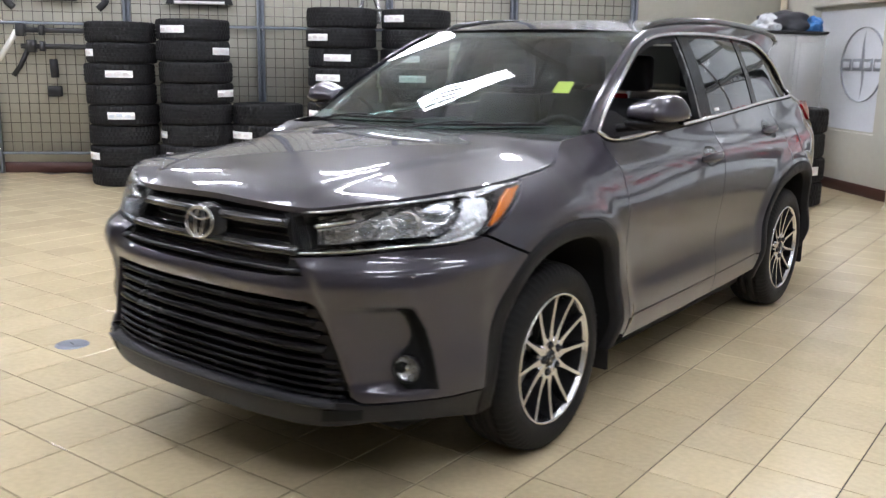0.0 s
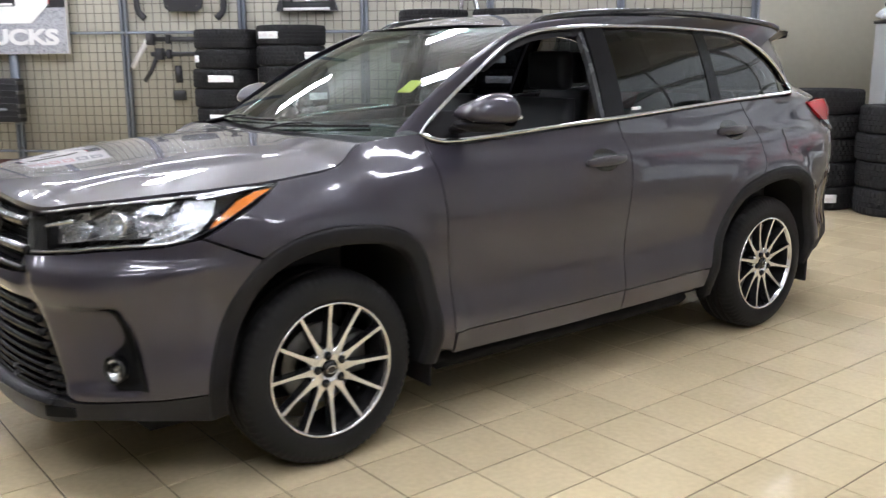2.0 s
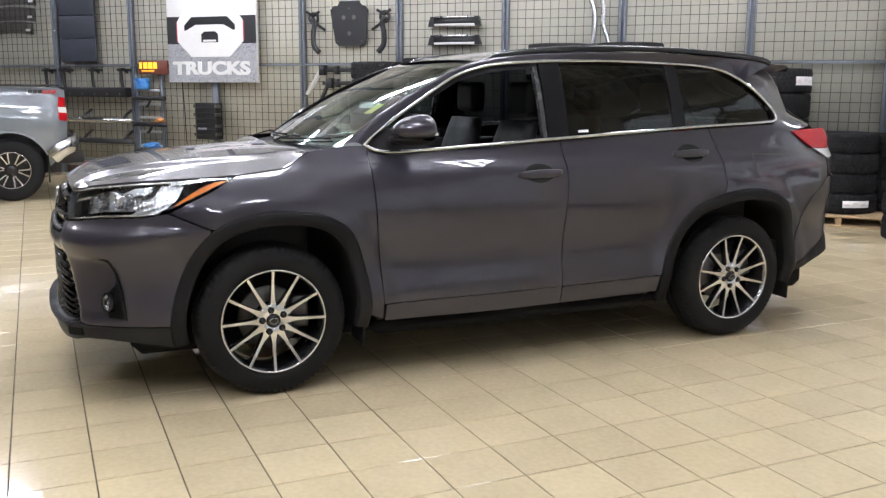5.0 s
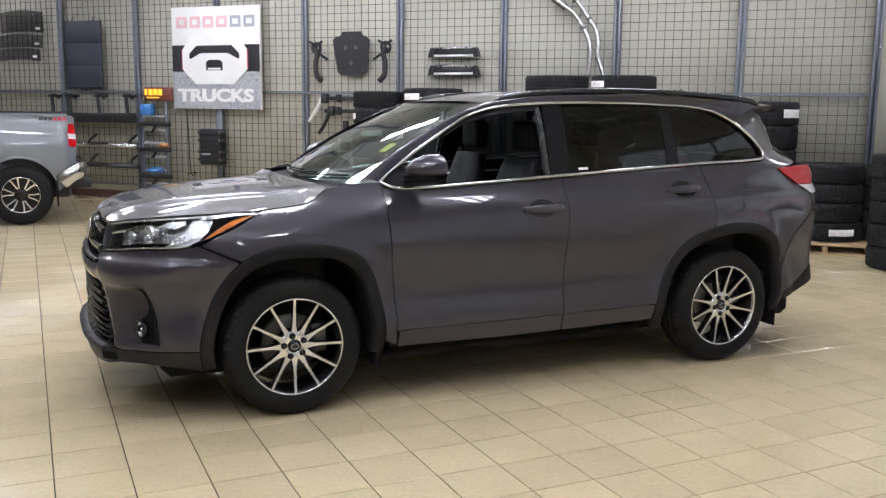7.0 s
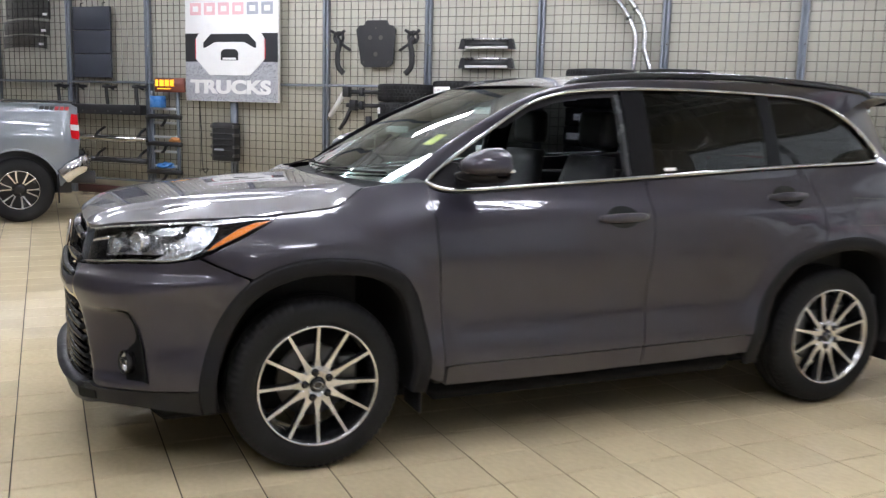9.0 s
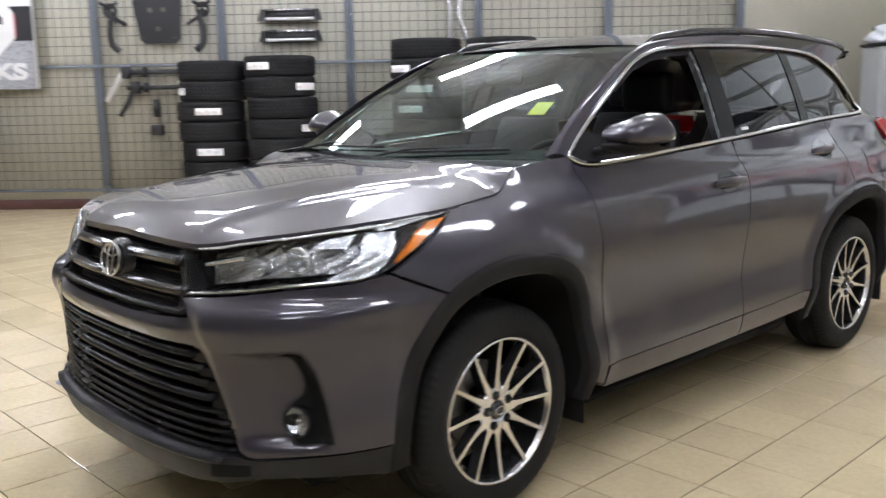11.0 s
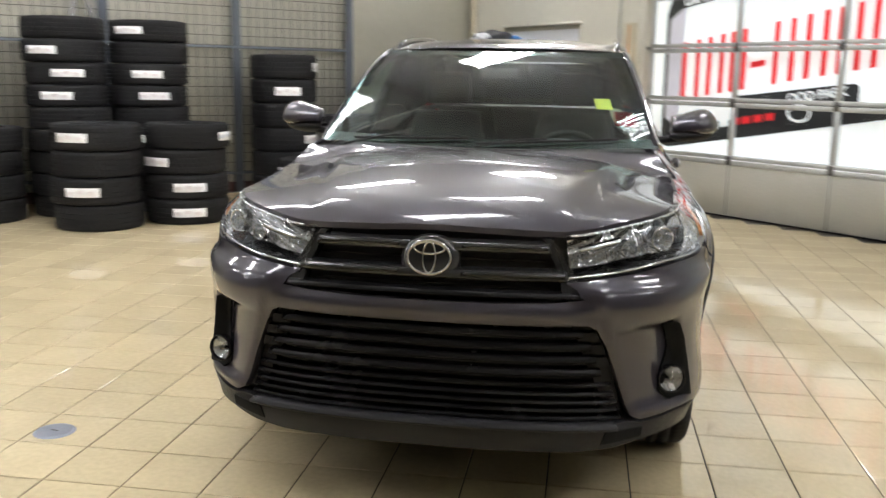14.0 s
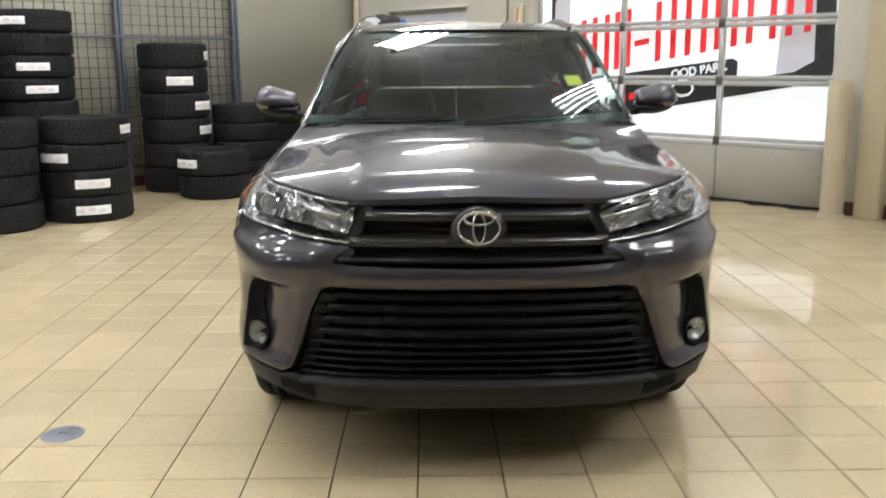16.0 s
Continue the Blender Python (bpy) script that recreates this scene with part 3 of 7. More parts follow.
f_hood_edge = spline([(-0.9, 1.010), (-0.868, 1.004), (-0.812, 1.022), (-0.725, 1.044), (-0.61, 1.058), (-0.45, 1.066), (-0.16, 1.080), (0.03, 1.100), (0.115, 1.122), (0.17, 1.160), (0.225, 1.188)])


def body(s, z):
    """Inward distance of the plain body, before rolls and pockets."""
    y = plan_y(s)
    w = step(S_A, S_B, s)
    d = (1 - w) * f_nose(z) + w * f_side(z)
    if z > 0.9:
        d += w * f_barrel(y) * min((z - 0.9) / 0.3, 1.0) ** 1.3
    if y > 0.2 and z > 1.1:
        d += (f_glass(z) + f_taper(y) * step(1.12 + 0.125 * step(2.7, 3.3, y), 1.36, z)) * step(0.2, 0.55, y)
    return d


def bonnet_edge():
    """Where the body's top meets the bonnet: arc length, height and inward distance."""
    rows = []
    for s in np.linspace(0, sy(0.10), 48):
        s = float(s)
        h = 0.004
        tx, ty = plan_x(s + h) - plan_x(max(s - h, 0)), plan_y(s + h) - plan_y(max(s - h, 0))
        k = math.hypot(tx, ty)
        n, p = Vector((-ty / k, tx / k)), Vector((plan_x(s), plan_y(s)))
        best = None
        for a, b in zip(HOOD_E, HOOD_E[1:]):
            e = b - a
            det = n.x * -e.y + n.y * e.x
            if abs(det) < 1e-9:
                continue
            q = a - p
            u, v = (q.x * -e.y + q.y * e.x) / det, (n.x * q.y - n.y * q.x) / det
            if -0.02 <= v <= 1.02 and 0 < u < 0.4 and (best is None or u < best[0]):
                best = (u, (a + e * v).y)
        if best:
            rows.append((s, f_hood_edge(best[1]), best[0]))
    return rows + [(sy(0.215), 1.186, 0.184), (sy(0.30), 1.196, 0.186), (sy(0.385), 1.204, 0.183), (sy(0.44), 1.207, 0.17), (sy(0.495), 1.209, 0.152), (sy(0.6), 1.212, 0.150)]


EDGE = bonnet_edge()
_es, _ez = [e[0] for e in EDGE], [e[1] for e in EDGE]
_er = [max(e[2] - body(e[0], e[1]), 0.0) if e[0] < sy(0.47) else 0.0 for e in EDGE]
edge_z = lambda s: float(np.interp(s, _es, _ez))
edge_d = lambda s: float(np.interp(s, _es, _er))


def inward(s, z):
    """How far the body lies inside its plan outline."""
    y = plan_y(s)
    d = body(s, z)
    lean = step(-0.05, 0.25, y) if s > sx(0.8) else 0.0      # broader roll towards the pillar
    q = (edge_z(s) - z) / (0.17 + 0.10 * lean)
    if s < sy(0.6) and q < 1:
        d += edge_d(s) * ((1 - q) ** 2.3 if q > 0 else 1 - 2.3 * q)
    if y > 3.5:
        d += f_tail(z) * step(3.5, 3.85, y) * 0.6
    if s < sx(0.87) and 0.40 < z < 0.73:   # pocket of the fog lamp
        e = fog_out(z)
        d += 0.044 * min(max((s - S_F0) / (e - 0.05 - S_F0), 0.0), 1.0) * (1 - step(e - 0.022, e + 0.008, s)) * step(0.418, 0.452, z) * (1 - step(0.690, 0.716, z))
    if s < sy(-0.40):    # cheek outside the fog lamp
        d -= 0.016 * step(sx(0.80), sx(0.88), s) * (1 - step(sy(-0.52), sy(-0.42), s)) * step(0.33, 0.40, z) * (1 - step(0.68, 0.76, z))
    if s < sy(-0.30):    # shoulder below the lamp
        d -= 0.026 * min(max((z - 0.70) / 0.125, 0.0), 1.0) * (1 - 0.75 * step(0.828, 0.862, z)) * step(sx(0.47), sx(0.58), s) * (1 - step(sy(-0.52), sy(-0.32), s))
    if s < sx(0.58):     # the strip between the grilles is rounded
        d -= 0.013 * max(0.0, 1 - ((z - 0.752) / 0.042) ** 2) * (1 - step(sx(0.40), sx(0.56), s))
    if s < sx(0.80) and 0.33 < z < 0.86:   # blade beside the lower grille stands back a little
        x_c = 0.545 + 0.30 * (0.80 - z)
        d += 0.014 * (1 - step(x_c - 0.008, x_c + 0.022, plan_x(s))) * step(0.36, 0.42, z) * (1 - step(0.78, 0.84, z))
    for cy in (0.0, 2.79):   # flares over the wheels
        r = math.hypot(y - cy, (z - 0.385) / 1.03)
        if r < 0.64 and z > 0.3:
            d -= 0.018 * (1 - step(0.545, 0.635, r)) * step(0.30, 0.45, z) * step(-0.50, -0.32, y)
    return d


def flank(s, z, d=0.0, side=1):
    h = 0.004
    tx, ty = plan_x(s + h) - plan_x(s - h), plan_y(s + h) - plan_y(s - h)
    k = math.hypot(tx, ty) or 1.0
    e = inward(s, z) + d
    return Vector(((plan_x(s) - ty / k * e) * side, plan_y(s) + tx / k * e, z))


def yz(*pts):
    return [(sy(y), z) for y, z in pts]


def xz(*pts):
    return [(sx(x), z) for x, z in pts]


# the wheel arches are squared off towards the rear: radius against the angle from the rear foot over the top
r_front = spline([(-20, 0.49), (0, 0.491), (15, 0.501), (28, 0.518), (37, 0.540), (47, 0.559), (58, 0.555), (71, 0.532), (82, 0.518), (92, 0.514), (106, 0.514), (120, 0.515), (134, 0.502), (147, 0.487), (160, 0.478), (180, 0.478), (200, 0.48)])
r_rear = spline([(-20, 0.475), (5, 0.478), (17, 0.492), (31, 0.520), (43, 0.553), (55, 0.555), (71, 0.532), (88, 0.511), (104, 0.508), (116, 0.518), (128, 0.540), (144, 0.547), (162, 0.552), (180, 0.560), (200, 0.565)])


def arch(front, a, inset_r=0.0):
    """Point (y, z) on a wheel arch's rim, at an angle from its rear foot over the top."""
    r = (r_front if front else r_rear)(a) - inset_r
    return ARCH_Y * front + 2.79 * (not front) + r * math.cos(radians(a)), 0.385 + r * 1.03 * math.sin(radians(a))


ARCH_Y = -0.022
FA = [arch(True, -8 + 196 * i / 70) for i in range(71)]       # front arch, rear foot to front foot
RA = [arch(False, -8 + 196 * i / 70) for i in range(71)]
BELT = [(0.495, 1.205), (0.56, 1.176), (0.70, 1.17), (1.1, 1.193), (1.615, 1.222), (2.1, 1.248), (2.594, 1.272), (3.0, 1.286), (3.19, 1.296)]
LAMP_LOW = xz((0.45, 0.854), (0.56, 0.866), (0.69, 0.880), (0.79, 0.894)) + yz((-0.60, 0.905), (-0.53, 0.918))
LAMP_BACK = yz((-0.47, 0.94), (-0.38, 0.98), (-0.27, 1.028), (-0.17, 1.066))
LAMP_TOP = [(q, edge_z(q) - 0.007) for q in (sy(-0.17), sy(-0.3), sy(-0.4), sy(-0.5), sx(0.87), sx(0.78), sx(0.66), sx(0.55), sx(0.47), sx(0.418))] + [(sx(0.405), 0.985)]

for side in (1, -1):
    # nose panel: half of the painted bumper
    bumper = (xz((0.0, 0.783), (0.2, 0.784), (0.4, 0.790), (0.505, 0.800), (0.485, 0.83), (0.452, 0.850)) + [(a, b - 0.004) for a, b in LAMP_LOW[1:]]
              + yz((-0.49, 0.920), (-0.43, 0.893), (-0.36, 0.862), (-0.303, 0.838)) + [(sy(y), z) for y, z in FA if y < -0.30 and z > 0.40]
              + yz((-0.500, 0.398), (-0.6, 0.400)) + xz((0.86, 0.400), (0.78, 0.397), (0.70, 0.392), (0.668, 0.41), (0.648, 0.47), (0.622, 0.55), (0.585, 0.645), (0.55, 0.705), (0.52, 0.718), (0.3, 0.716), (0.0, 0.714)))
    skin("front_bumper", bumper, flank, M_PAINT, suv, "painted front bumper half", cell=0.0135, depth=0.03, gap=0.0, side=side)
    # fog lamp bracket and lamp
    br = xz((0.782, 0.706), (0.800, 0.708), (0.818, 0.698), (0.838, 0.64), (0.850, 0.56), (0.856, 0.48), (0.860, 0.432), (0.805, 0.434), (0.784, 0.465), (0.781, 0.51), (0.797, 0.548), (0.815, 0.572), (0.821, 0.605), (0.816, 0.64), (0.802, 0.678))
    fogb = skin("fog_lamp_bezel", br, flank, M_FELT, suv, "black fog lamp surround", cell=0.011, depth=0.03, gap=0, d=-0.008, side=side)
    c = flank(sx(0.806), 0.506, -0.036, side)
    n = Vector((0.30 * side, -0.95, 0.06)).normalized()
    rot = n.to_track_quat("X", "Z").to_matrix().to_4x4()
    ring = part("fog_ring", lathe([(0.032, -0.02), (0.044, -0.02), (0.0465, 0.010), (0.045, 0.014), (0.042, 0.013), (0.041, 0.002)], 28), M_BLACK_GLOSS, fogb)
    lens = part("fog_lens", lathe([(0.0, 0.022), (0.018, 0.020), (0.032, 0.013), (0.041, 0.0)], 28), M_LENS, fogb, "round clear fog lamp lens")
    bowl = part("fog_reflector", lathe([(0.0, -0.03), (0.012, -0.028), (0.03, -0.015), (0.041, 0.0)], 28), M_BOWL, fogb)
    bulb = part("fog_bulb", lathe([(0.0, 0.006), (0.009, 0.003), (0.011, -0.01), (0.011, -0.028)], 16), M_CHROME, fogb)
    for o in (ring, lens, bowl, bulb):
        o.matrix_world = Matrix.Translation(c) @ rot @ Matrix.Scale(1.04, 4)
    # dark lower lip and side skirts of the bumper
    lipo = xz((0.0, 0.288), (0.3, 0.288), (0.5, 0.290), (0.62, 0.302), (0.72, 0.328), (0.80, 0.330), (0.88, 0.312)) + yz((-0.56, 0.300), (-0.485, 0.282), (-0.490, 0.34), (-0.496, 0.391), (-0.6, 0.393)) + xz((0.86, 0.393), (0.78, 0.390), (0.70, 0.386), (0.655, 0.392), (0.6, 0.386), (0.3, 0.384), (0.0, 0.383))
    def lip_side(s, z, d=0.0, side=1):
        return flank(s, z, d + 0.014 * step(sx(0.66), sy(-0.62), s), side)
    skin("front_lip", lipo, lip_side, M_LIP, suv, "dark grey plastic lower lip", cell=0.03, depth=0.09, gap=0, d=-0.011, side=side)
    vent = xz((0.575, 0.318), (0.70, 0.338), (0.70, 0.372), (0.585, 0.362))
    skin("lip_vent", vent, flank, M_FELT, suv, "", cell=0.04, depth=0.006, gap=0, d=-0.016, side=side)
    # lamp: dark housing, reflectors, lens
    hl = tagged(empty("headlamp"), "wraparound headlamp with chrome reflectors and amber marker")
    hl.parent = suv
    lamp_poly = LAMP_LOW + LAMP_BACK + LAMP_TOP
    skin("housing", lamp_poly, flank, M_LAMPBOX, hl, "", cell=0.03, depth=-0.135, gap=0.002, d=0.14, side=side)
    # outer reflector, pressed into upright facets
    def faceted(s, z, d=0.0, side=1):
        return flank(s, z, d + 0.0045 * abs(math.sin(120 * s + 30 * z)) + 0.0035 * abs(math.sin(130 * z - 40 * s)), side)
    refl = yz((-0.68, 0.905), (-0.55, 0.918), (-0.49, 0.945), (-0.44, 0.99), (-0.415, 1.035), (-0.52, 1.038), (-0.56, 0.985), (-0.62, 0.935))
    skin("reflector", refl, faceted, M_BOWL, hl, "faceted silver reflector", cell=0.006, depth=0.012, gap=0, d=0.016, side=side)
    big = xz((0.475, 0.876), (0.70, 0.905), (0.80, 0.912)) + yz((-0.60, 0.920), (-0.50, 0.945), (-0.44, 0.985), (-0.43, 1.033)) + xz((0.87, 1.041), (0.80, 1.028), (0.72, 1.008), (0.58, 0.982), (0.47, 0.966))
    skin("reflector", big, faceted, M_BOWL, hl, "", cell=0.006, depth=0.01, gap=0, d=0.085, side=side)
    upper = yz((-0.70, 1.005), (-0.60, 1.0), (-0.555, 1.036), (-0.66, 1.026))
    skin("reflector", upper, faceted, M_BOWL, hl, "", cell=0.012, depth=0.012, gap=0, d=0.018, side=side)
    wing = yz((-0.50, 1.054), (-0.48, 1.040), (-0.40, 1.046), (-0.30, 1.057), (-0.185, 1.067), (-0.32, 1.065))
    skin("reflector", wing, flank, M_BOWL, hl, "", cell=0.02, depth=0.01, gap=0, d=0.008, side=side)
    amb = yz((-0.462, 0.950), (-0.38, 0.986), (-0.28, 1.029), (-0.20, 1.058), (-0.27, 1.050), (-0.34, 1.028), (-0.40, 0.996), (-0.44, 0.970))
    skin("side_marker", amb, flank, M_AMBER, hl, "amber side marker", cell=0.03, depth=0.012, gap=0, d=0.006, side=side)
    for cx_, cy_, r in ((0.640, -0.770, 0.030), (0.748, -0.700, 0.040)):
        c = Vector((cx_ * side, cy_, 0.945 if cx_ < 0.7 else 0.972))
        rot = Vector((0.42 * side, -0.9, 0.05)).to_track_quat("X", "Z").to_matrix().to_4x4()
        pr = part("projector", lathe([(0.0, 0.026), (r * 0.45, 0.022), (r * 0.72, 0.010), (r * 0.76, 0.0)], 24), M_LENS, hl)
        pb = part("projector_bowl", lathe([(0.0, -0.03), (r * 0.4, -0.026), (r * 0.76, -0.010), (r * 0.86, 0.004)], 24), M_BOWL, hl)
        pg = part("projector_ring", lathe([(r * 0.86, 0.004), (r * 0.90, 0.008), (r, 0.008), (r * 1.03, -0.002), (r, -0.03)], 28), M_BOWL, hl)
        for o in (pr, pb, pg):
            o.matrix_world = Matrix.Translation(c) @ rot
    for zz, xa, xb in ((0.948, 0.50, 0.66),):
        path = [flank(sx(xa + (xb - xa) * i / 10), zz + 0.030 * i / 10, 0.022, side) for i in range(11)]
        part("light_bar", sweep(path, [(-0.010, -0.007), (0.006, -0.010), (0.008, 0.003), (-0.010, 0.009)]), M_REFLECTOR, hl, "bright light bar")
    path = [flank(s, z + 0.007, 0.010, side) for s, z in smooth_path(LAMP_LOW, 4)]
    part("light_bar", sweep(path, circle(0.0055, 8)), M_REFLECTOR, hl)
    path = [flank(s, z - 0.006, 0.006, side) for s, z in smooth_path(LAMP_TOP[2:-2], 4)]
    part("light_bar", sweep(path, circle(0.0045, 6)), M_BOWL, hl)
    lens = skin("lens", lamp_poly, flank, M_LENS, hl, "clear plastic lens", cell=0.02, depth=0.0, gap=0.001, d=0.001, side=side)
    lens.visible_shadow = False
    # fender
    seam = [(0.506, 1.195), (0.503, 1.1), (0.50, 0.985), (0.508, 0.83), (0.518, 0.682), (0.53, 0.50), (0.543, 0.335)]
    fender = ([(q, edge_z(q) - 0.003) for q in map(sy, (-0.16, -0.1, -0.04, 0.02, 0.06, 0.1, 0.14, 0.18, 0.22, 0.3, 0.385, 0.44, 0.485))] + yz(*[tuple(p) for p in smooth_path(seam, 3)])
              + [(sy(y), z) for y, z in FA if z > 0.34 and y > -0.292] + yz((-0.296, 0.842), (-0.355, 0.867), (-0.425, 0.898), (-0.484, 0.925), (-0.38, 0.974), (-0.27, 1.022)))
    skin("fender", fender, flank, M_PAINT, suv, "grey front fender", cell=0.022, gap=0.0025, side=side)
    # doors
    seam2 = [(1.605, 1.213), (1.606, 1.0), (1.590, 0.8), (1.583, 0.61), (1.580, 0.42)]
    fd = (yz(*[(y, z - 0.012) for y, z in smooth_path([Vector(p) for p in BELT[:5]], 4)]) + yz(*[tuple(p) for p in smooth_path(seam2, 4)])
          + yz((1.2, 0.416), (0.8, 0.415), (0.535, 0.415)) + yz(*[tuple(p) for p in smooth_path(seam[:-1], 3)][::-1]))
    fdo = skin("front_door", fd, flank, M_PAINT, suv, "grey front door with its window lowered", cell=0.025, side=side)
    rear_seam = [(2.655, 1.255), (2.672, 1.14), (2.675, 1.0), (2.668, 0.935), (2.645, 0.887)]
    ra_front = [(sy(y), z) for y, z in RA if y < 2.636 and z > 0.44]
    rd = (yz(*[(y, z - 0.012) for y, z in smooth_path([Vector(p) for p in BELT[4:7]], 4)]) + yz((2.652, 1.262)) + yz(*[tuple(p) for p in smooth_path(rear_seam, 4)])
          + ra_front + yz((2.228, 0.432), (1.9, 0.424), (1.582, 0.42)) + yz(*[tuple(p) for p in smooth_path(seam2, 4)][::-1][1:]))
    rdo = skin("rear_door", rd, flank, M_PAINT, suv, "grey rear door with tinted window", cell=0.025, side=side)
    for nm, sill in (("front", yz((0.548, 0.414), (0.8, 0.414), (1.2, 0.415), (1.578, 0.419), (1.576, 0.322), (1.2, 0.316), (0.55, 0.322))), ("rear", yz((1.582, 0.419), (1.9, 0.423), (2.224, 0.431), (2.218, 0.335), (1.9, 0.326), (1.580, 0.322)))):
        skin("door_foot", sill, flank, M_PAINT, fdo if nm == "front" else rdo, "", cell=0.03, depth=0.05, gap=0.0015, side=side)
    # rear quarter with the broad rear pillar
    qp = (yz((2.658, 1.262), (3.0, 1.275), (3.19, 1.284), (3.285, 1.345), (3.20, 1.43), (3.10, 1.508), (2.98, 1.573), (2.854, 1.618)) + yz((3.0, 1.645), (3.3, 1.638), (3.41, 1.618), (3.48, 1.562), (3.545, 1.50), (3.655, 1.385), (3.735, 1.285))
          + yz((3.47, 1.252), (3.305, 1.238), (3.378, 1.186), (3.47, 1.13), (3.55, 1.08), (3.60, 1.07), (3.60, 0.95), (3.50, 0.88), (3.40, 0.82), (3.335, 0.72), (3.262, 0.60)) + [(sy(y), z) for y, z in RA if z > 0.58 and y > 2.648]
          + yz(*[tuple(p) for p in smooth_path(rear_seam, 4)][::-1]))
    skin("rear_quarter_panel", qp, flank, M_PAINT, suv, "grey rear quarter panel with fuel door", cell=0.025, side=side)
    if side == 1:
        skin("fuel_door_gap", [tuple(p) for p in yz((2.914, 0.969), (2.899, 0.997), (2.904, 1.093), (2.920, 1.114), (3.142, 1.106), (3.166, 1.089), (3.161, 0.982), (3.145, 0.964))], flank, M_DARK, suv, "", cell=0.04, depth=0.004, gap=0.0, d=-0.001, side=side)
        skin("window_label", yz((1.735, 1.252), (1.80, 1.254), (1.80, 1.268), (1.735, 1.266)), flank, M_PAPER, suv, "small white sticker", cell=0.05, depth=0.002, gap=0, d=0.006, side=side)
        skin("fuel_door", [tuple(p) for p in yz((2.92, 0.975), (2.905, 1.0), (2.91, 1.09), (2.925, 1.108), (3.14, 1.10), (3.16, 1.085), (3.155, 0.985), (3.14, 0.97))], flank, M_PAINT, suv, "", cell=0.04, depth=0.002, gap=0.0, d=-0.003, side=side)
    rb = yz((3.272, 0.42), (3.266, 0.60), (3.338, 0.715), (3.40, 0.815), (3.50, 0.875), (3.60, 0.945), (3.75, 0.95)) + [(_ss[-1] - 0.3, 0.95), (_ss[-1], 0.95), (_ss[-1], 0.58), (_ss[-1] - 0.4, 0.58)] + yz((3.68, 0.56), (3.5, 0.50))
    skin("rear_bumper", rb, flank, M_PAINT, suv, "grey rear bumper", cell=0.04, depth=0.02, side=side)
    rl = yz((3.285, 0.375), (3.272, 0.42), (3.5, 0.50), (3.68, 0.56)) + [(_ss[-1] - 0.4, 0.58), (_ss[-1], 0.58), (_ss[-1], 0.44), (_ss[-1] - 0.4, 0.44)] + yz((3.68, 0.45), (3.5, 0.42), (3.38, 0.39))
    skin("rear_lip", rl, flank, M_CLAD, suv, "", cell=0.05, depth=0.05, side=side)
    tg = yz((3.745, 1.272), (3.80, 1.272)) + [(_ss[-1], 1.272), (_ss[-1], 0.955)] + yz((3.78, 0.955), (3.62, 0.955), (3.62, 1.07), (3.75, 1.12), (3.78, 1.26))
    skin("tailgate", tg, flank, M_PAINT, suv, "grey tailgate half", cell=0.05, depth=0.02, side=side)
    tl = yz((3.30, 1.240), (3.47, 1.248), (3.62, 1.252), (3.765, 1.246), (3.775, 1.19), (3.76, 1.128), (3.60, 1.128), (3.465, 1.134), (3.375, 1.190))
    def lamp_skin(s, z, d=0.0, side=1):
        return flank(s, z, d - 0.050 * step(sy(3.34), sy(3.68), s) * step(1.06, 1.22, z), side)
    tlo = skin("tail_lamp", tl, lamp_skin, M_RED, suv, "red and clear tail lamp", cell=0.03, depth=0.03, gap=0, d=-0.012, side=side)
    tw = yz((3.475, 1.130), (3.60, 1.124), (3.755, 1.124), (3.70, 1.068), (3.60, 1.066), (3.555, 1.09))
    skin("reverse_lens", tw, lamp_skin, M_WHITELENS, tlo, "clear reversing lens", cell=0.03, depth=0.03, gap=0.001, d=-0.011, side=side)
    # arch claddings
    for cy_, nm in ((ARCH_Y, "front"), (2.79, "rear")):
        k, rows = 60, []
        for prof in ((0.000, 0.03), (0.0, -0.007), (-0.012, -0.012), (-0.056, -0.011), (-0.066, -0.004), (-0.070, 0.03)):
            rows.append([])
            for i in range(k + 1):
                a = -10 + 202 * i / k
                y, z = arch(cy_ < 1, a, -prof[0])
                rows[-1].append(flank(sy(y), z, prof[1] if prof[1] > 0 or cy_ > 1 else prof[1] * (1 - step(125, 165, a)), side))
        bm = loft(rows, flip=side == -1)
        part("arch_cladding", bm, M_CLAD, suv, "black grained wheel arch trim")
        # liner and mud flap
        liner = []
        for w, dr in ((0.022, 0.069), (0.06, 0.066), (0.40, 0.055)):
            liner.append([])
            for i in range(41):
                y, z = arch(cy_ < 1, -10 + 202 * i / 40, dr)
                liner[-1].append(Vector(((flank(sy(y), z).x - w) * side, y, z)))
        liner.append([Vector((0.50 * side, cy_, 0.36))] * 41)
        part("wheel_liner", loft(liner), M_FELT, suv, "black felt wheel arch liner")
        fy = cy_ + (0.455 if cy_ < 1 else 0.435)
        bm = box_bm(0.73, 0.925, fy, fy + 0.014, 0.20, 0.50, bevel=0.006)
        bmesh.ops.transform(bm, matrix=Matrix.Diagonal((side, 1, 1, 1)), verts=bm.verts)
        bmesh.ops.recalc_face_normals(bm, faces=bm.faces)
        part("mud_flap", bm, M_CLAD, suv, "black mud flap")
    # handles
    for nm, y0, z0, own in (("front", 1.30, 1.043, fdo), ("rear", 2.335, 1.123, rdo)):
        k = 16
        rings = []
        for i in range(k + 1):
            u = i / k
            c = flank(sy(y0 + 0.265 * u), z0 + 0.006 * u, -0.010 - 0.024 * math.sin(math.pi * u) ** 0.6, side)
            r = 0.35 + 0.65 * math.sin(math.pi * min(max(u, 0.02), 0.98)) ** 0.45
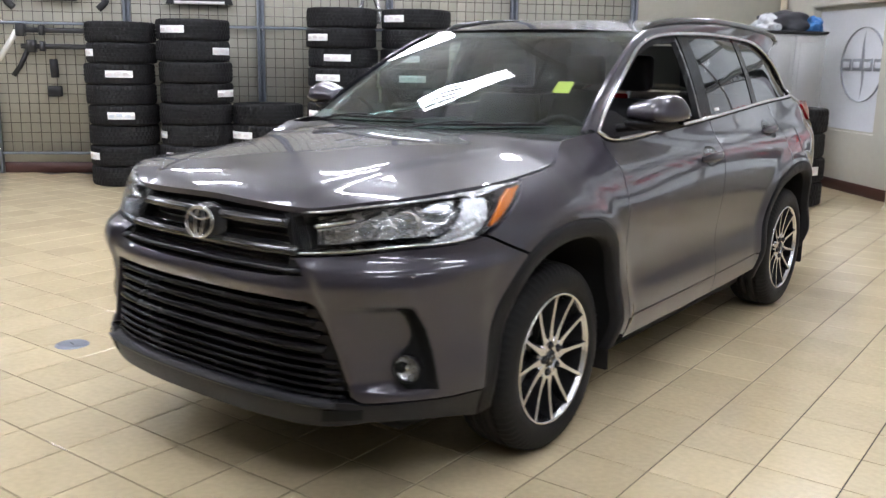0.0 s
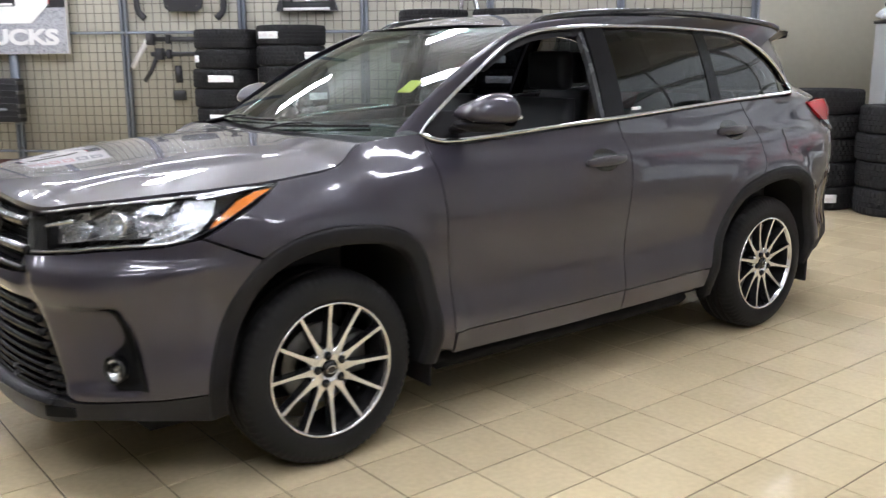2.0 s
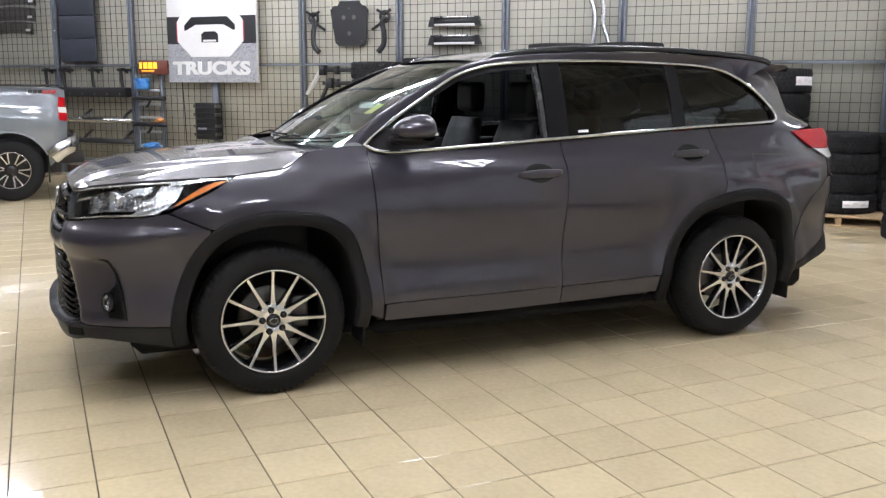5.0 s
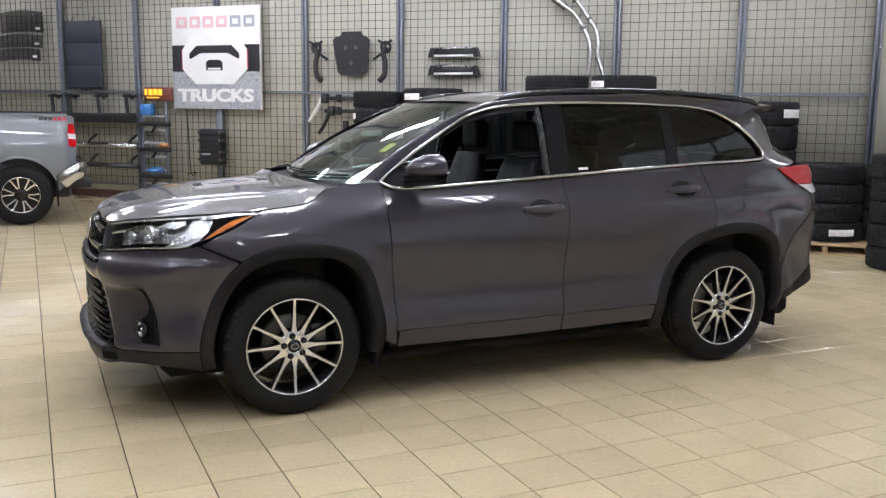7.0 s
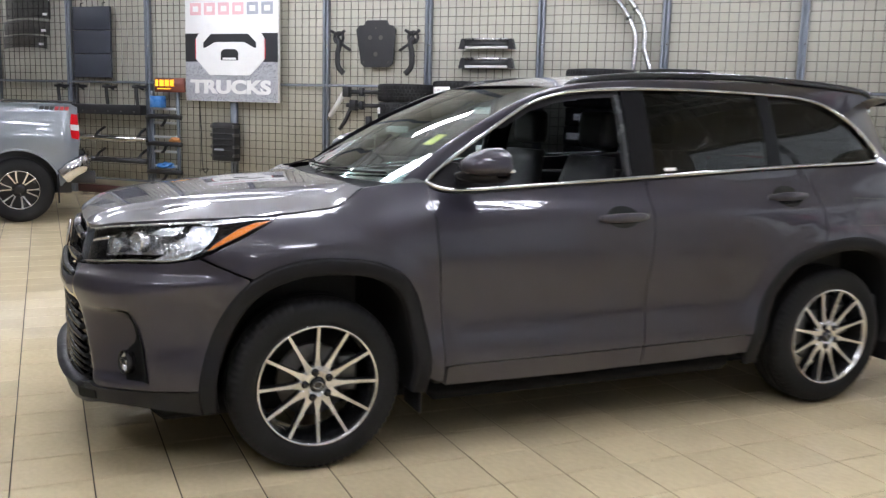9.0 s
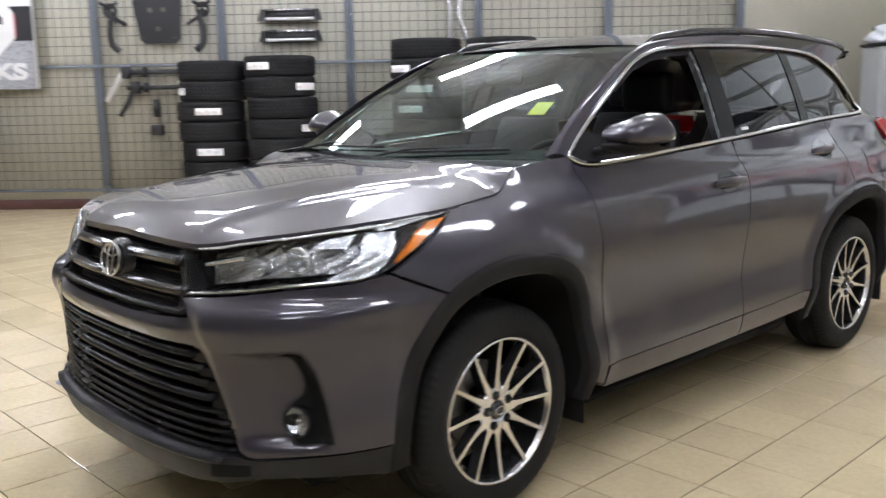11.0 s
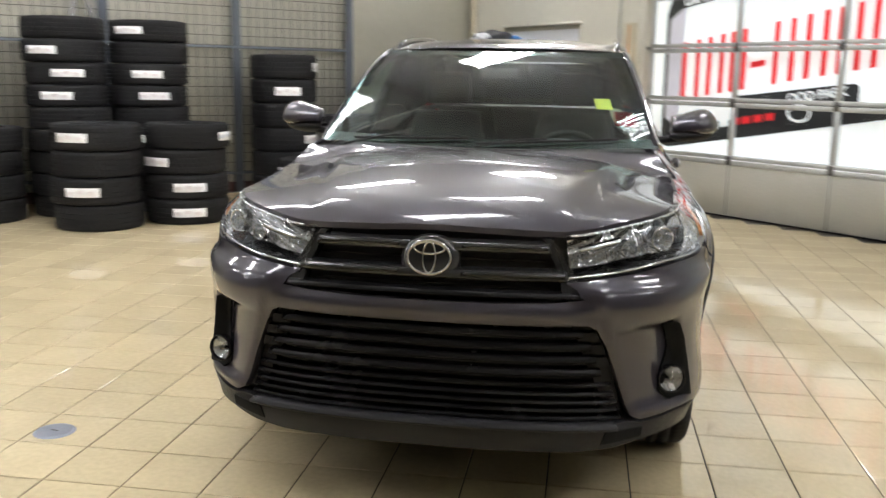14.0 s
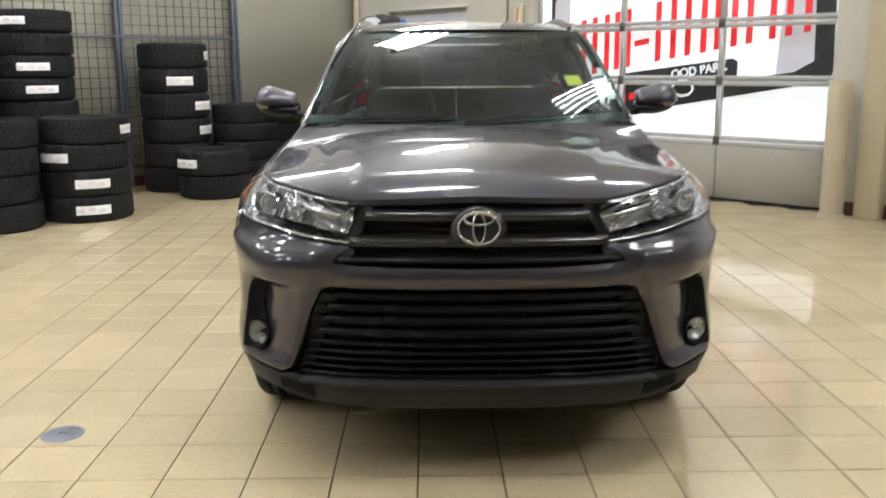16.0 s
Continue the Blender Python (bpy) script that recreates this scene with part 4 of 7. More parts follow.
            rings.append([c + Vector((0.011 * r * math.cos(a) * side, 0, 0.0235 * r * math.sin(a))) for a in np.linspace(0, 2 * math.pi, 12, endpoint=False)])
        bm = loft(rings, closed=True)
        bm.verts.ensure_lookup_table()
        bm.faces.new(bm.verts[:12])
        bm.faces.new(bm.verts[-12:])
        bmesh.ops.recalc_face_normals(bm, faces=bm.faces)
        part("door_handle", bm, M_PAINT, own, "grey pull handle")
        # flat black oval on the door: shade of the handle's hollow put into colour
        cup = [(sy(y0 + 0.132 + 0.088 * math.cos(a)), z0 + 0.003 + 0.050 * math.sin(a)) for a in np.linspace(0, 2 * math.pi, 24, endpoint=False)]
        skin("handle_recess", cup, flank, M_BLACK_GLOSS, own, "", cell=0.05, depth=0.0, gap=0, d=-0.0015, side=side)

# ---- glass house ----
TOP = [(0.495, 1.205), (0.60, 1.283), (0.72, 1.363), (0.826, 1.428), (0.94, 1.497), (1.06, 1.560), (1.19, 1.600), (1.326, 1.622), (1.655, 1.642), (2.1, 1.648), (2.545, 1.638), (2.70, 1.630), (2.854, 1.607), (2.98, 1.560), (3.10, 1.495), (3.20, 1.42), (3.277, 1.349)]
PILLAR = [(0.767, 0.385, 1.206), (0.746, 0.50, 1.290), (0.719, 0.64, 1.383), (0.692, 0.79, 1.466), (0.667, 0.93, 1.535), (0.643, 1.06, 1.591), (0.625, 1.19, 1.634)]
ROOF_EDGE = [(0.622, 1.26, 1.650), (0.634, 1.5, 1.677), (0.643, 1.8, 1.692), (0.645, 2.1, 1.698), (0.642, 2.5, 1.696), (0.634, 2.8, 1.686), (0.620, 3.05, 1.672), (0.60, 3.3, 1.65), (0.575, 3.46, 1.632)]
f_roof = spline([(1.15, 1.640), (1.4, 1.694), (1.7, 1.722), (2.1, 1.735), (2.6, 1.733), (3.0, 1.715), (3.3, 1.69), (3.5, 1.668)])


def resample(pts, k):
    pts = [Vector(p) for p in pts]
    d = [0.0]
    for a, b in zip(pts, pts[1:]):
        d.append(d[-1] + (b - a).length)
    return [Vector([float(np.interp(d[-1] * i / (k - 1), d, [p[c] for p in pts])) for c in range(len(pts[0]))]) for i in range(k)]


for side in (1, -1):
    win = smooth_path([Vector((y, z, 0)) for y, z in TOP], 5)
    belt = smooth_path([Vector((y, z, 0)) for y, z in BELT], 5)
    on = lambda p, d=0.0: flank(sy(p.x), p.y, d, side)
    # pillar and cant rail, between window line and roof
    inner = resample([on(p) for p in win if p.x < 3.05 and p.y > 1.2], 70)
    outer = resample([Vector((x * side, y, z)) for x, y, z in smooth_path(PILLAR + ROOF_EDGE[:-1], 5)], 70)
    rows = []
    for j in range(7):
        t = j / 6
        rows.append([a.lerp(b, t) + Vector((0.35 * side, 0, 1)).normalized() * 0.016 * math.sin(math.pi * t) for a, b in zip(inner, outer)])
    part("roof_pillar", loft(rows, flip=side == 1), M_PAINT, suv, "grey windscreen pillar and roof side")
    # bright trim all round the side windows
    ring = [on(p, -0.004) for p in win] + [on(p, -0.004) for p in [Vector((3.262, 1.33, 0)), Vector((3.225, 1.307, 0))]] + [on(p, -0.004) for p in belt[::-1]]
    tidy = [ring[0]]
    for p in ring[1:]:
        if (p - tidy[-1]).length > 0.006:
            tidy.append(p)
    part("window_trim", sweep(tidy[:-1], [(-0.007, -0.012), (0.007, -0.012), (0.009, 0.0), (0.007, 0.012), (-0.007, 0.012)], up=(side, 0, 0.4), closed=True), M_CHROME, suv, "bright chrome window surround")

    def top_z(y):
        return float(np.interp(y, [p.x for p in win], [p.y for p in win]))

    def belt_z(y):
        return float(np.interp(y, [p.x for p in belt], [p.y for p in belt]))

    # black door frames
    for nm, y0, y1, t in (("pillar_cover", 1.535, 1.672, 0.004), ("pillar_cover", 2.40, 2.495, 0.006)):
        o = [(sy(y0 + dy), belt_z(y0)) for dy in (0.0,)] + [(sy(y1), belt_z(y1)), (sy(y1 + 0.02), top_z(y1 + 0.02)), (sy(y0 + 0.03), top_z(y0 + 0.03))]
        skin(nm, o, flank, M_SLAT, suv, "black window pillar cover", cell=0.05, depth=0.03, gap=0, d=t, side=side)
    o = yz((1.05, 1.548), (1.2, 1.592), (1.35, 1.612), (1.55, 1.626), (1.55, 1.60), (1.35, 1.588), (1.2, 1.567), (1.05, 1.522), (0.90, 1.44), (0.87, 1.445))
    skin("window_channel", o, flank, M_CLAD, suv, "", cell=0.05, depth=0.03, gap=0, d=0.008, side=side)
    skin("window_channel", yz((1.508, 1.222), (1.533, 1.223), (1.545, 1.612), (1.520, 1.610)), flank, M_LAMPBOX, suv, "dark grey window channel", cell=0.05, depth=0.03, gap=0, d=0.004, side=side)
    g = yz((0.51, 1.205), (0.57, 1.182), (0.70, 1.176), (0.83, 1.183), (0.85, 1.205), (0.80, 1.24), (0.70, 1.285), (0.62, 1.288))
    skin("mirror_base", g, flank, M_CLAD, suv, "black mirror foot panel", cell=0.04, depth=0.03, gap=0, d=0.003, side=side)
    # tinted panes
    lo = lambda y0, y1, k=8: [(sy(y0 + (y1 - y0) * i / k), belt_z(y0 + (y1 - y0) * i / k)) for i in range(k + 1)]
    hi = lambda y0, y1, k=12: [(sy(y0 + (y1 - y0) * i / k), top_z(y0 + (y1 - y0) * i / k)) for i in range(k + 1)]
    if side == -1:
        gl = skin("side_window", lo(0.62, 1.56) + hi(1.58, 0.66), flank, M_GLASS, suv, "clear front side window", cell=0.06, depth=0, gap=0, d=0.012, side=side)
        gl.visible_shadow = False
    for y0, y1, y2, y3 in ((1.66, 2.44, 2.46, 1.68), (2.47, 3.18, 3.22, 2.50)):
        gl = skin("side_window", lo(y0, y1) + hi(y2, y3), flank, M_TINT, suv, "dark tinted rear side window", cell=0.06, depth=0, gap=0, d=0.010, side=side)
        gl.visible_shadow = False
    # roof rail
    rp = [Vector((0.600 * side, y, z - 0.010)) for y, z in ((1.27, 1.665), (1.33, 1.694), (1.45, 1.715), (1.7, 1.738), (2.1, 1.752), (2.5, 1.750), (2.8, 1.738), (3.05, 1.722), (3.2, 1.705), (3.27, 1.685))]
    part("roof_rail", sweep(smooth_path(rp, 5), [(-0.015, -0.036), (0.015, -0.036), (0.017, -0.020), (0.0145, -0.010), (0.009, -0.004), (0.0, -0.001), (-0.009, -0.004), (-0.0145, -0.010), (-0.017, -0.020)]), M_BLACK_GLOSS, suv, "black roof rail")

# roof skin, windscreen, bonnet
rows = []
for i in range(26):
    y = 1.20 + 2.22 * i / 25
    edge = [Vector(p) for p in [PILLAR[-1]] + ROOF_EDGE]
    ex, ez = float(np.interp(y, [p.y for p in edge], [p.x for p in edge])), float(np.interp(y, [p.y for p in edge], [p.z for p in edge]))
    bow = 0.03 * (1 - i / 25) ** 3
    row = []
    for j in range(-12, 13):
        t = j / 12
        row.append(Vector((ex * t, y - bow * (1 - t * t), f_roof(y) - (f_roof(y) - ez) * abs(t) ** 2.6)))
    rows.append(row)
part("roof", loft(rows), M_PAINT, suv, "grey roof panel")

WS_LOW = lambda t: Vector((0.772 * t, 0.265 + 0.115 * t * t, 1.186 + 0.014 * abs(t)))
WS_TOP = lambda t: Vector((0.626 * t, 1.175 + 0.02 * t * t, 1.644 - 0.008 * t * t))
rows = []
for i in range(17):
    v = i / 16
    row = []
    for j in range(-12, 13):
        t = j / 12
        p = WS_LOW(t).lerp(WS_TOP(t), v)
        row.append(p + Vector((0, -0.46, 0.88)) * (0.03 * math.sin(math.pi * v)))
    rows.append(row)
ws = part("windscreen", loft(rows), M_GLASS, suv, "large clear windscreen with a faint green tint")
ws.visible_shadow = False
bm = bmesh.new()
for a, b in ((0.0, 0.07), (0.93, 1.0)):
    loft([[WS_LOW(j / 12).lerp(WS_TOP(j / 12), a + (b - a) * k / 2) + Vector((0, 0.0, -0.004)) + Vector((0, -0.46, 0.88)) * (0.03 * math.sin(math.pi * (a + (b - a) * k / 2))) for j in range(-12, 13)] for k in range(3)], bm=bm)
part("screen_band", bm, M_BLACK_GLOSS, ws)
bm = bmesh.new()
yc = [WS_LOW(x / 0.76).lerp(WS_TOP(x / 0.76), v) + Vector((0, -0.40, 0.88)) * (0.03 * math.sin(math.pi * v) - 0.004) for x, v in ((0.53, 0.32), (0.61, 0.32), (0.605, 0.42), (0.525, 0.42))]
bm.faces.new([bm.verts.new(p) for p in yc])
r = bmesh.ops.extrude_face_region(bm, geom=bm.faces[:])
bmesh.ops.translate(bm, verts=[v for v in r["geom"] if isinstance(v, bmesh.types.BMVert)], vec=(0, 0.001, -0.001))
part("sticker", bm, M_YELLOW, ws, "yellow paper sticker", smooth=False)

hood_x = lambda y: float(np.interp(y, [p.y for p in HOOD_E], [p.x for p in HOOD_E]))
f_hood_mid = spline([(-0.9, 1.010), (-0.86, 1.036), (-0.78, 1.064), (-0.6, 1.100), (-0.3, 1.142), (0.0, 1.172), (0.25, 1.186)])


def hood(x, y, d=0.0, side=1):
    xe = max(hood_x(y), 0.05)
    t = min(abs(x) / xe, 1.0)
    zc, ze = f_hood_mid(y), f_hood_edge(y)
    z = zc - (zc - ze) * t ** 2.4
    crease = 0.42 + 0.22 * (y + 0.88) / 1.1
    z += 0.013 * (1 - step(crease - 0.055, crease + 0.030, abs(x))) * step(-0.93, -0.72, y) * (1 - 0.6 * step(-0.3, 0.2, y))
    return Vector((x, y, z - d))


outline = [(p.x, p.y) for p in HOOD_E] + [(0.5, 0.205), (0.25, 0.185), (0.0, 0.178), (-0.25, 0.185), (-0.5, 0.205)] + [(-p.x, p.y) for p in HOOD_E[::-1]][:-1]
skin("bonnet", outline, hood, M_PAINT, suv, "grey bonnet with two raised creases", cell=0.019, depth=0.02, gap=0.0028)

# cowl, wipers
rows = [[Vector((0.765 * t, 0.17 + 0.08 * t * t + k * 0.07, 1.155 + k * 0.012)) for t in np.linspace(-1, 1, 15)] for k in range(3)]
part("cowl", loft(rows), M_CLAD, suv, "black cowl below the windscreen")
for x0, x1, z_off in ((0.64, -0.02, 0.0), (-0.06, -0.62, 0.0)):
    wp = [WS_LOW((x0 + (x1 - x0) * i / 10) / 0.8).lerp(WS_TOP((x0 + (x1 - x0) * i / 10) / 0.8), 0.014 + 0.040 * (1 - i / 10)) + Vector((0, -0.01, 0.011)) for i in range(11)]
    wi = part("wiper", sweep(wp, circle(0.0045, 8, 1.2)), M_CLAD, suv, "black wiper blade")
    ap = [wp[5] + Vector((0, -0.012, 0.012)), wp[7] + Vector((0, -0.03, 0.012)), Vector((x1, 0.22, 1.19))]
    part("wiper_arm", sweep(smooth_path(ap, 4), circle(0.0042, 8)), M_CLAD, wi)

# ---- grille ----
def nose(x, z, d=0.0, side=1):
    p = flank(sx(abs(x)), z, d, 1)
    return Vector((p.x if x >= 0 else -p.x, p.y, p.z))


UG = [(-0.50, 0.797), (0.50, 0.797), (0.485, 0.865), (0.43, 0.955), (0.40, 0.985), (0.36, 1.0), (-0.36, 1.0), (-0.40, 0.985), (-0.43, 0.955), (-0.485, 0.865)]
ug = tagged(empty("upper_grille"), "gloss black upper grille with three bars and an oval chrome badge")
ug.parent = suv
skin("backing", UG, nose, M_DARK, ug, "", cell=0.05, depth=0, gap=0, d=0.06)
for z0, x_end, hgt, nm in ((0.956, 0.40, 0.026, "bar"), (0.870, 0.455, 0.026, "bar"), (0.813, 0.488, 0.014, "foot")):
    path = [nose(x, z0, 0.006) for x in np.linspace(-x_end, x_end, 33)]
    bar = part("grille_bar", sweep(path, [(-0.020, -hgt * 0.5), (0.008, -hgt * 0.75), (0.018, -hgt * 0.45), (0.010, hgt * 0.25), (-0.020, hgt * 0.8)]), M_SLAT if nm == "foot" else M_BLACK_GLOSS, ug)
    if z0 > 0.85:
        for a, b in ((-x_end + 0.01, -0.105), (0.105, x_end - 0.01)):
            path = [nose(x, z0 - hgt * 0.02, -0.010) for x in np.linspace(a, b, 14)]
            part("bar_strip", sweep(path, [(-0.006, -0.005), (0.002, -0.006), (-0.002, 0.006), (-0.006, 0.006)]), M_DARKCHROME, bar, "smoked chrome strip")
for zz in np.arange(0.83, 0.985, 0.026):
    path = [nose(x, float(zz), 0.045) for x in np.linspace(-0.40, 0.40, 17)]
    part("grille_mesh_bar", sweep(path, [(-0.006, -0.004), (0.006, -0.004), (0.006, 0.004), (-0.006, 0.004)]), M_BLACK_GLOSS, ug)
for sg in (1, -1):
    fr = [(sg * a, b) for a, b in ((0.44, 0.80), (0.498, 0.80), (0.484, 0.865), (0.43, 0.955), (0.40, 0.985), (0.375, 0.985), (0.395, 0.94), (0.43, 0.87))]
    skin("grille_end", fr, nose, M_BLACK_GLOSS, ug, "", cell=0.03, depth=0.05, gap=0, d=0.008)
# badge: plain ovals
bd = part("badge_plate", lathe([(0.0, 0.0), (0.075, 0.0), (0.092, -0.012), (0.098, -0.03)], 40), M_BLACK_GLOSS, ug)
bd.matrix_world = Matrix.Translation(nose(0, 0.917, -0.012)) @ Vector((0, -1, 0.18)).to_track_quat("X", "Z").to_matrix().to_4x4() @ Matrix.Diagonal((1, 1.04, 0.80, 1))


def oval(rx_, rz_, cz_, thick, name):
    pts = [Vector((rx_ * math.cos(a), -0.012, cz_ + rz_ * math.sin(a))) for a in np.linspace(0, 2 * math.pi, 40, endpoint=False)]
    o = part(name, sweep(pts, circle(thick, 8), up=(0, 1, 0), closed=True), M_CHROME, bd, "chrome oval ring")
    o.matrix_world = Matrix.Translation(nose(0, 0.917, -0.012)) @ pose(0, 0, 0, -10, 0, 0)


oval(0.071, 0.055, 0.0, 0.0052, "badge_ring")
oval(0.021, 0.051, 0.0, 0.0042, "badge_ring")
oval(0.050, 0.019, 0.030, 0.0042, "badge_ring")

LG = [(0.0, 0.712), (0.30, 0.714), (0.515, 0.716), (0.55, 0.702), (0.585, 0.643), (0.622, 0.548), (0.648, 0.468), (0.662, 0.412), (0.652, 0.394), (0.5, 0.388), (0.0, 0.386)]
LG = LG + [(-a, b) for a, b in LG[::-1] if a > 0]
lg = tagged(empty("lower_grille"), "wide black lower grille with horizontal slats")
lg.parent = suv
skin("backing", LG, nose, M_DARK, lg, "", cell=0.05, depth=0, gap=0, d=0.08)
half_w = lambda z: float(np.interp(z, [0.368, 0.40, 0.47, 0.55, 0.645, 0.705], [0.655, 0.662, 0.642, 0.616, 0.578, 0.54]))
for i, zz in enumerate((0.688, 0.645, 0.602, 0.558, 0.514, 0.482, 0.455, 0.428, 0.402, 0.379)):
    big = i < 4
    w = half_w(zz) - (0.04 if big else 0.015)
    path = [nose(x, zz, 0.012 if big else 0.022) for x in np.linspace(-w, w, 41)]
    hh = 0.014 if big else 0.008
    part("grille_slat", sweep(path, [(-0.03, -hh * 0.6), (0.010, -hh), (0.016, -hh * 0.5), (0.006, hh * 0.5), (-0.03, hh * 0.8)]), M_SLAT, lg)
for sg in (1, -1):
    ev = [(sg * a, b) for a, b in ((0.47, 0.712), (0.515, 0.713), (0.547, 0.70), (0.583, 0.64), (0.619, 0.545), (0.645, 0.465), (0.655, 0.42), (0.60, 0.42), (0.57, 0.50), (0.53, 0.58), (0.50, 0.65))]
    skin("grille_end", ev, nose, M_SLAT, lg, "black grille end", cell=0.03, depth=0.03, gap=0, d=0.026)
    for zz in (0.677, 0.634, 0.592):
        xo = half_w(zz)
        tab = [(sg * a, b) for a, b in ((xo - 0.062, zz - 0.014), (xo + 0.004, zz - 0.017), (xo - 0.004, zz + 0.014), (xo - 0.052, zz + 0.012))]
        skin("grille_tab", tab, nose, M_SLAT, lg, "", cell=0.04, depth=0.03, gap=0, d=0.010)
pts = [nose(x, 0.379, -0.024) for x in np.linspace(-0.62, 0.62, 31)]
part("lip_ledge", sweep(pts, [(-0.07, -0.006), (0.004, -0.008), (0.006, 0.002), (-0.07, 0.02)]), M_LIP, suv)

# spoiler, fin, rear window
rows = []
for i in range(6):
    v = i / 5
    rows.append([Vector((t * (0.585 - 0.055 * v), 3.40 + 0.09 * v + 0.05 * (1 - t * t), 1.672 - 0.030 * abs(t) ** 2.5 - 0.010 * v + 0.008 * math.sin(math.pi * v))) for t in np.linspace(-1, 1, 17)])
rows.append([p + Vector((0, -0.006, -0.022)) for p in rows[-1]])
rows.append([p + Vector((0, -0.12, -0.012)) for p in rows[-1]])
part("rear_spoiler", loft(rows), M_PAINT, suv, "grey roof spoiler")
for side in (1, -1):
    rows = []
    for z, y in ((1.618, 3.41), (1.562, 3.48), (1.50, 3.545), (1.44, 3.60), (1.385, 3.655), (1.285, 3.735)):
        a = flank(sy(y), z, 0.0, side)
        b = Vector(((abs(a.x) - 0.06) * side, a.y + 0.03, z))
        rows.append([a, a.lerp(b, 0.5) + Vector((0.010 * side, 0.008, 0)), b])
    part("rear_pillar", loft(rows), M_PAINT, suv)
    top = [Vector((0.605 * side, 3.33, 1.650)), Vector((0.592 * side, 3.39, 1.646)), Vector((0.566 * side, 3.44, 1.642)), Vector((0.532 * side, 3.485, 1.634))]
    low = [flank(sy(y), z, 0.0, side) for y, z in ((3.32, 1.634), (3.36, 1.626), (3.40, 1.618), (3.45, 1.588))]
    part("spoiler_end", loft([top, [a.lerp(b, 0.5) + Vector((0.008 * side, 0, 0)) for a, b in zip(top, low)], low]), M_PAINT, suv)
rows = []
for v in np.linspace(0, 1, 6):
    e = flank(sy(3.42 + 0.31 * v), 1.61 - 0.325 * v)
    rows.append([Vector((t * (e.x - 0.05), e.y + 0.015 + 0.07 * (1 - t * t), e.z)) for t in np.linspace(-1, 1, 11)])
part("rear_window", loft(rows), M_TINT, suv, "dark tinted rear window").visible_shadow = False
fin = [[Vector((sg * w, y, z)) for y, w, z in ((2.95, 0.002, 1.722), (3.0, 0.016, 1.745), (3.07, 0.02, 1.765), (3.10, 0.012, 1.765), (3.11, 0.012, 1.72))] for sg in (1, -1)]
part("antenna_fin", loft(fin), M_BLACK_GLOSS, suv, "small black antenna fin")

# mirrors
for side in (1, -1):
    mir = tagged(empty("wing_mirror"), "grey wing mirror with clear turn lamp")
    mir.parent = suv
    rings = []
    for i in range(15):
        v = i / 14
        x = 0.862 + 0.222 * v
        r = min(0.60 + 0.72 * v, 1.0) * (1 - 0.80 * max(0.0, (v - 0.62) / 0.38) ** 2.6)
        tall, deep, zc = 0.086 * r, 0.160 * r, 1.276 + 0.006 * v
        rings.append([Vector((x * side, 0.705 + 0.05 * v + deep * (math.cos(a) if math.cos(a) < 0 else 0.32 * math.cos(a)), zc + tall * math.sin(a) * (1.0 if math.sin(a) > 0 else 0.46))) for a in np.linspace(0, 2 * math.pi, 24, endpoint=False)])
    bm = loft(rings, closed=True)
    for row in (0, -1):
        bm.verts.ensure_lookup_table()
        bm.faces.new(bm.verts[:24] if row == 0 else bm.verts[-24:])
    bmesh.ops.recalc_face_normals(bm, faces=bm.faces)
    part("mirror_shell", bm, M_PAINT, mir)
    low = []
    for i in range(13):
        v = i / 12
        r = max(math.sin(math.pi * min(0.12 + 0.84 * v, 1.0)) ** 0.5, 0.05)
        low.append([Vector(((0.850 + 0.205 * v) * side, 0.708 + 0.05 * v + 0.148 * r * (math.cos(a) if math.cos(a) < 0 else 0.31 * math.cos(a)), 1.244 + 0.006 * v + (0.040 if math.sin(a) < 0 else 0.022) * r * math.sin(a))) for a in np.linspace(0, 2 * math.pi, 20, endpoint=False)])
    bm = loft(low, closed=True)
    bmesh.ops.recalc_face_normals(bm, faces=bm.faces)
    part("mirror_underside", bm, M_CLAD, mir, "black mirror underside")
    tp = [Vector(((0.99 + 0.075 * math.sin(1.5 * i / 8)) * side, 0.60 + 0.185 * (i / 8) ** 1.2, 1.264 + 0.006 * i / 8)) for i in range(9)]
    part("turn_lamp", sweep(tp, circle(0.009, 8, 0.9)), M_WHITELENS, mir, "clear turn lamp strip")
    arm = [Vector((0.80 * side, 0.66, 1.215)), Vector((0.87 * side, 0.67, 1.225)), Vector((0.96 * side, 0.70, 1.245))]
    part("mirror_arm", sweep(smooth_path(arm, 4), circle(0.03, 12, 0.6)), M_CLAD, mir)
    bm = bmesh.new()
    bm.faces.new([bm.verts.new(Vector(((0.985 + 0.085 * math.cos(a)) * side, 0.752 + 0.02 * math.cos(a), 1.283 + 0.055 * math.sin(a)))) for a in np.linspace(0, 2 * math.pi, 20, endpoint=False)])
    part("mirror_glass", bm, M_CHROME, mir)

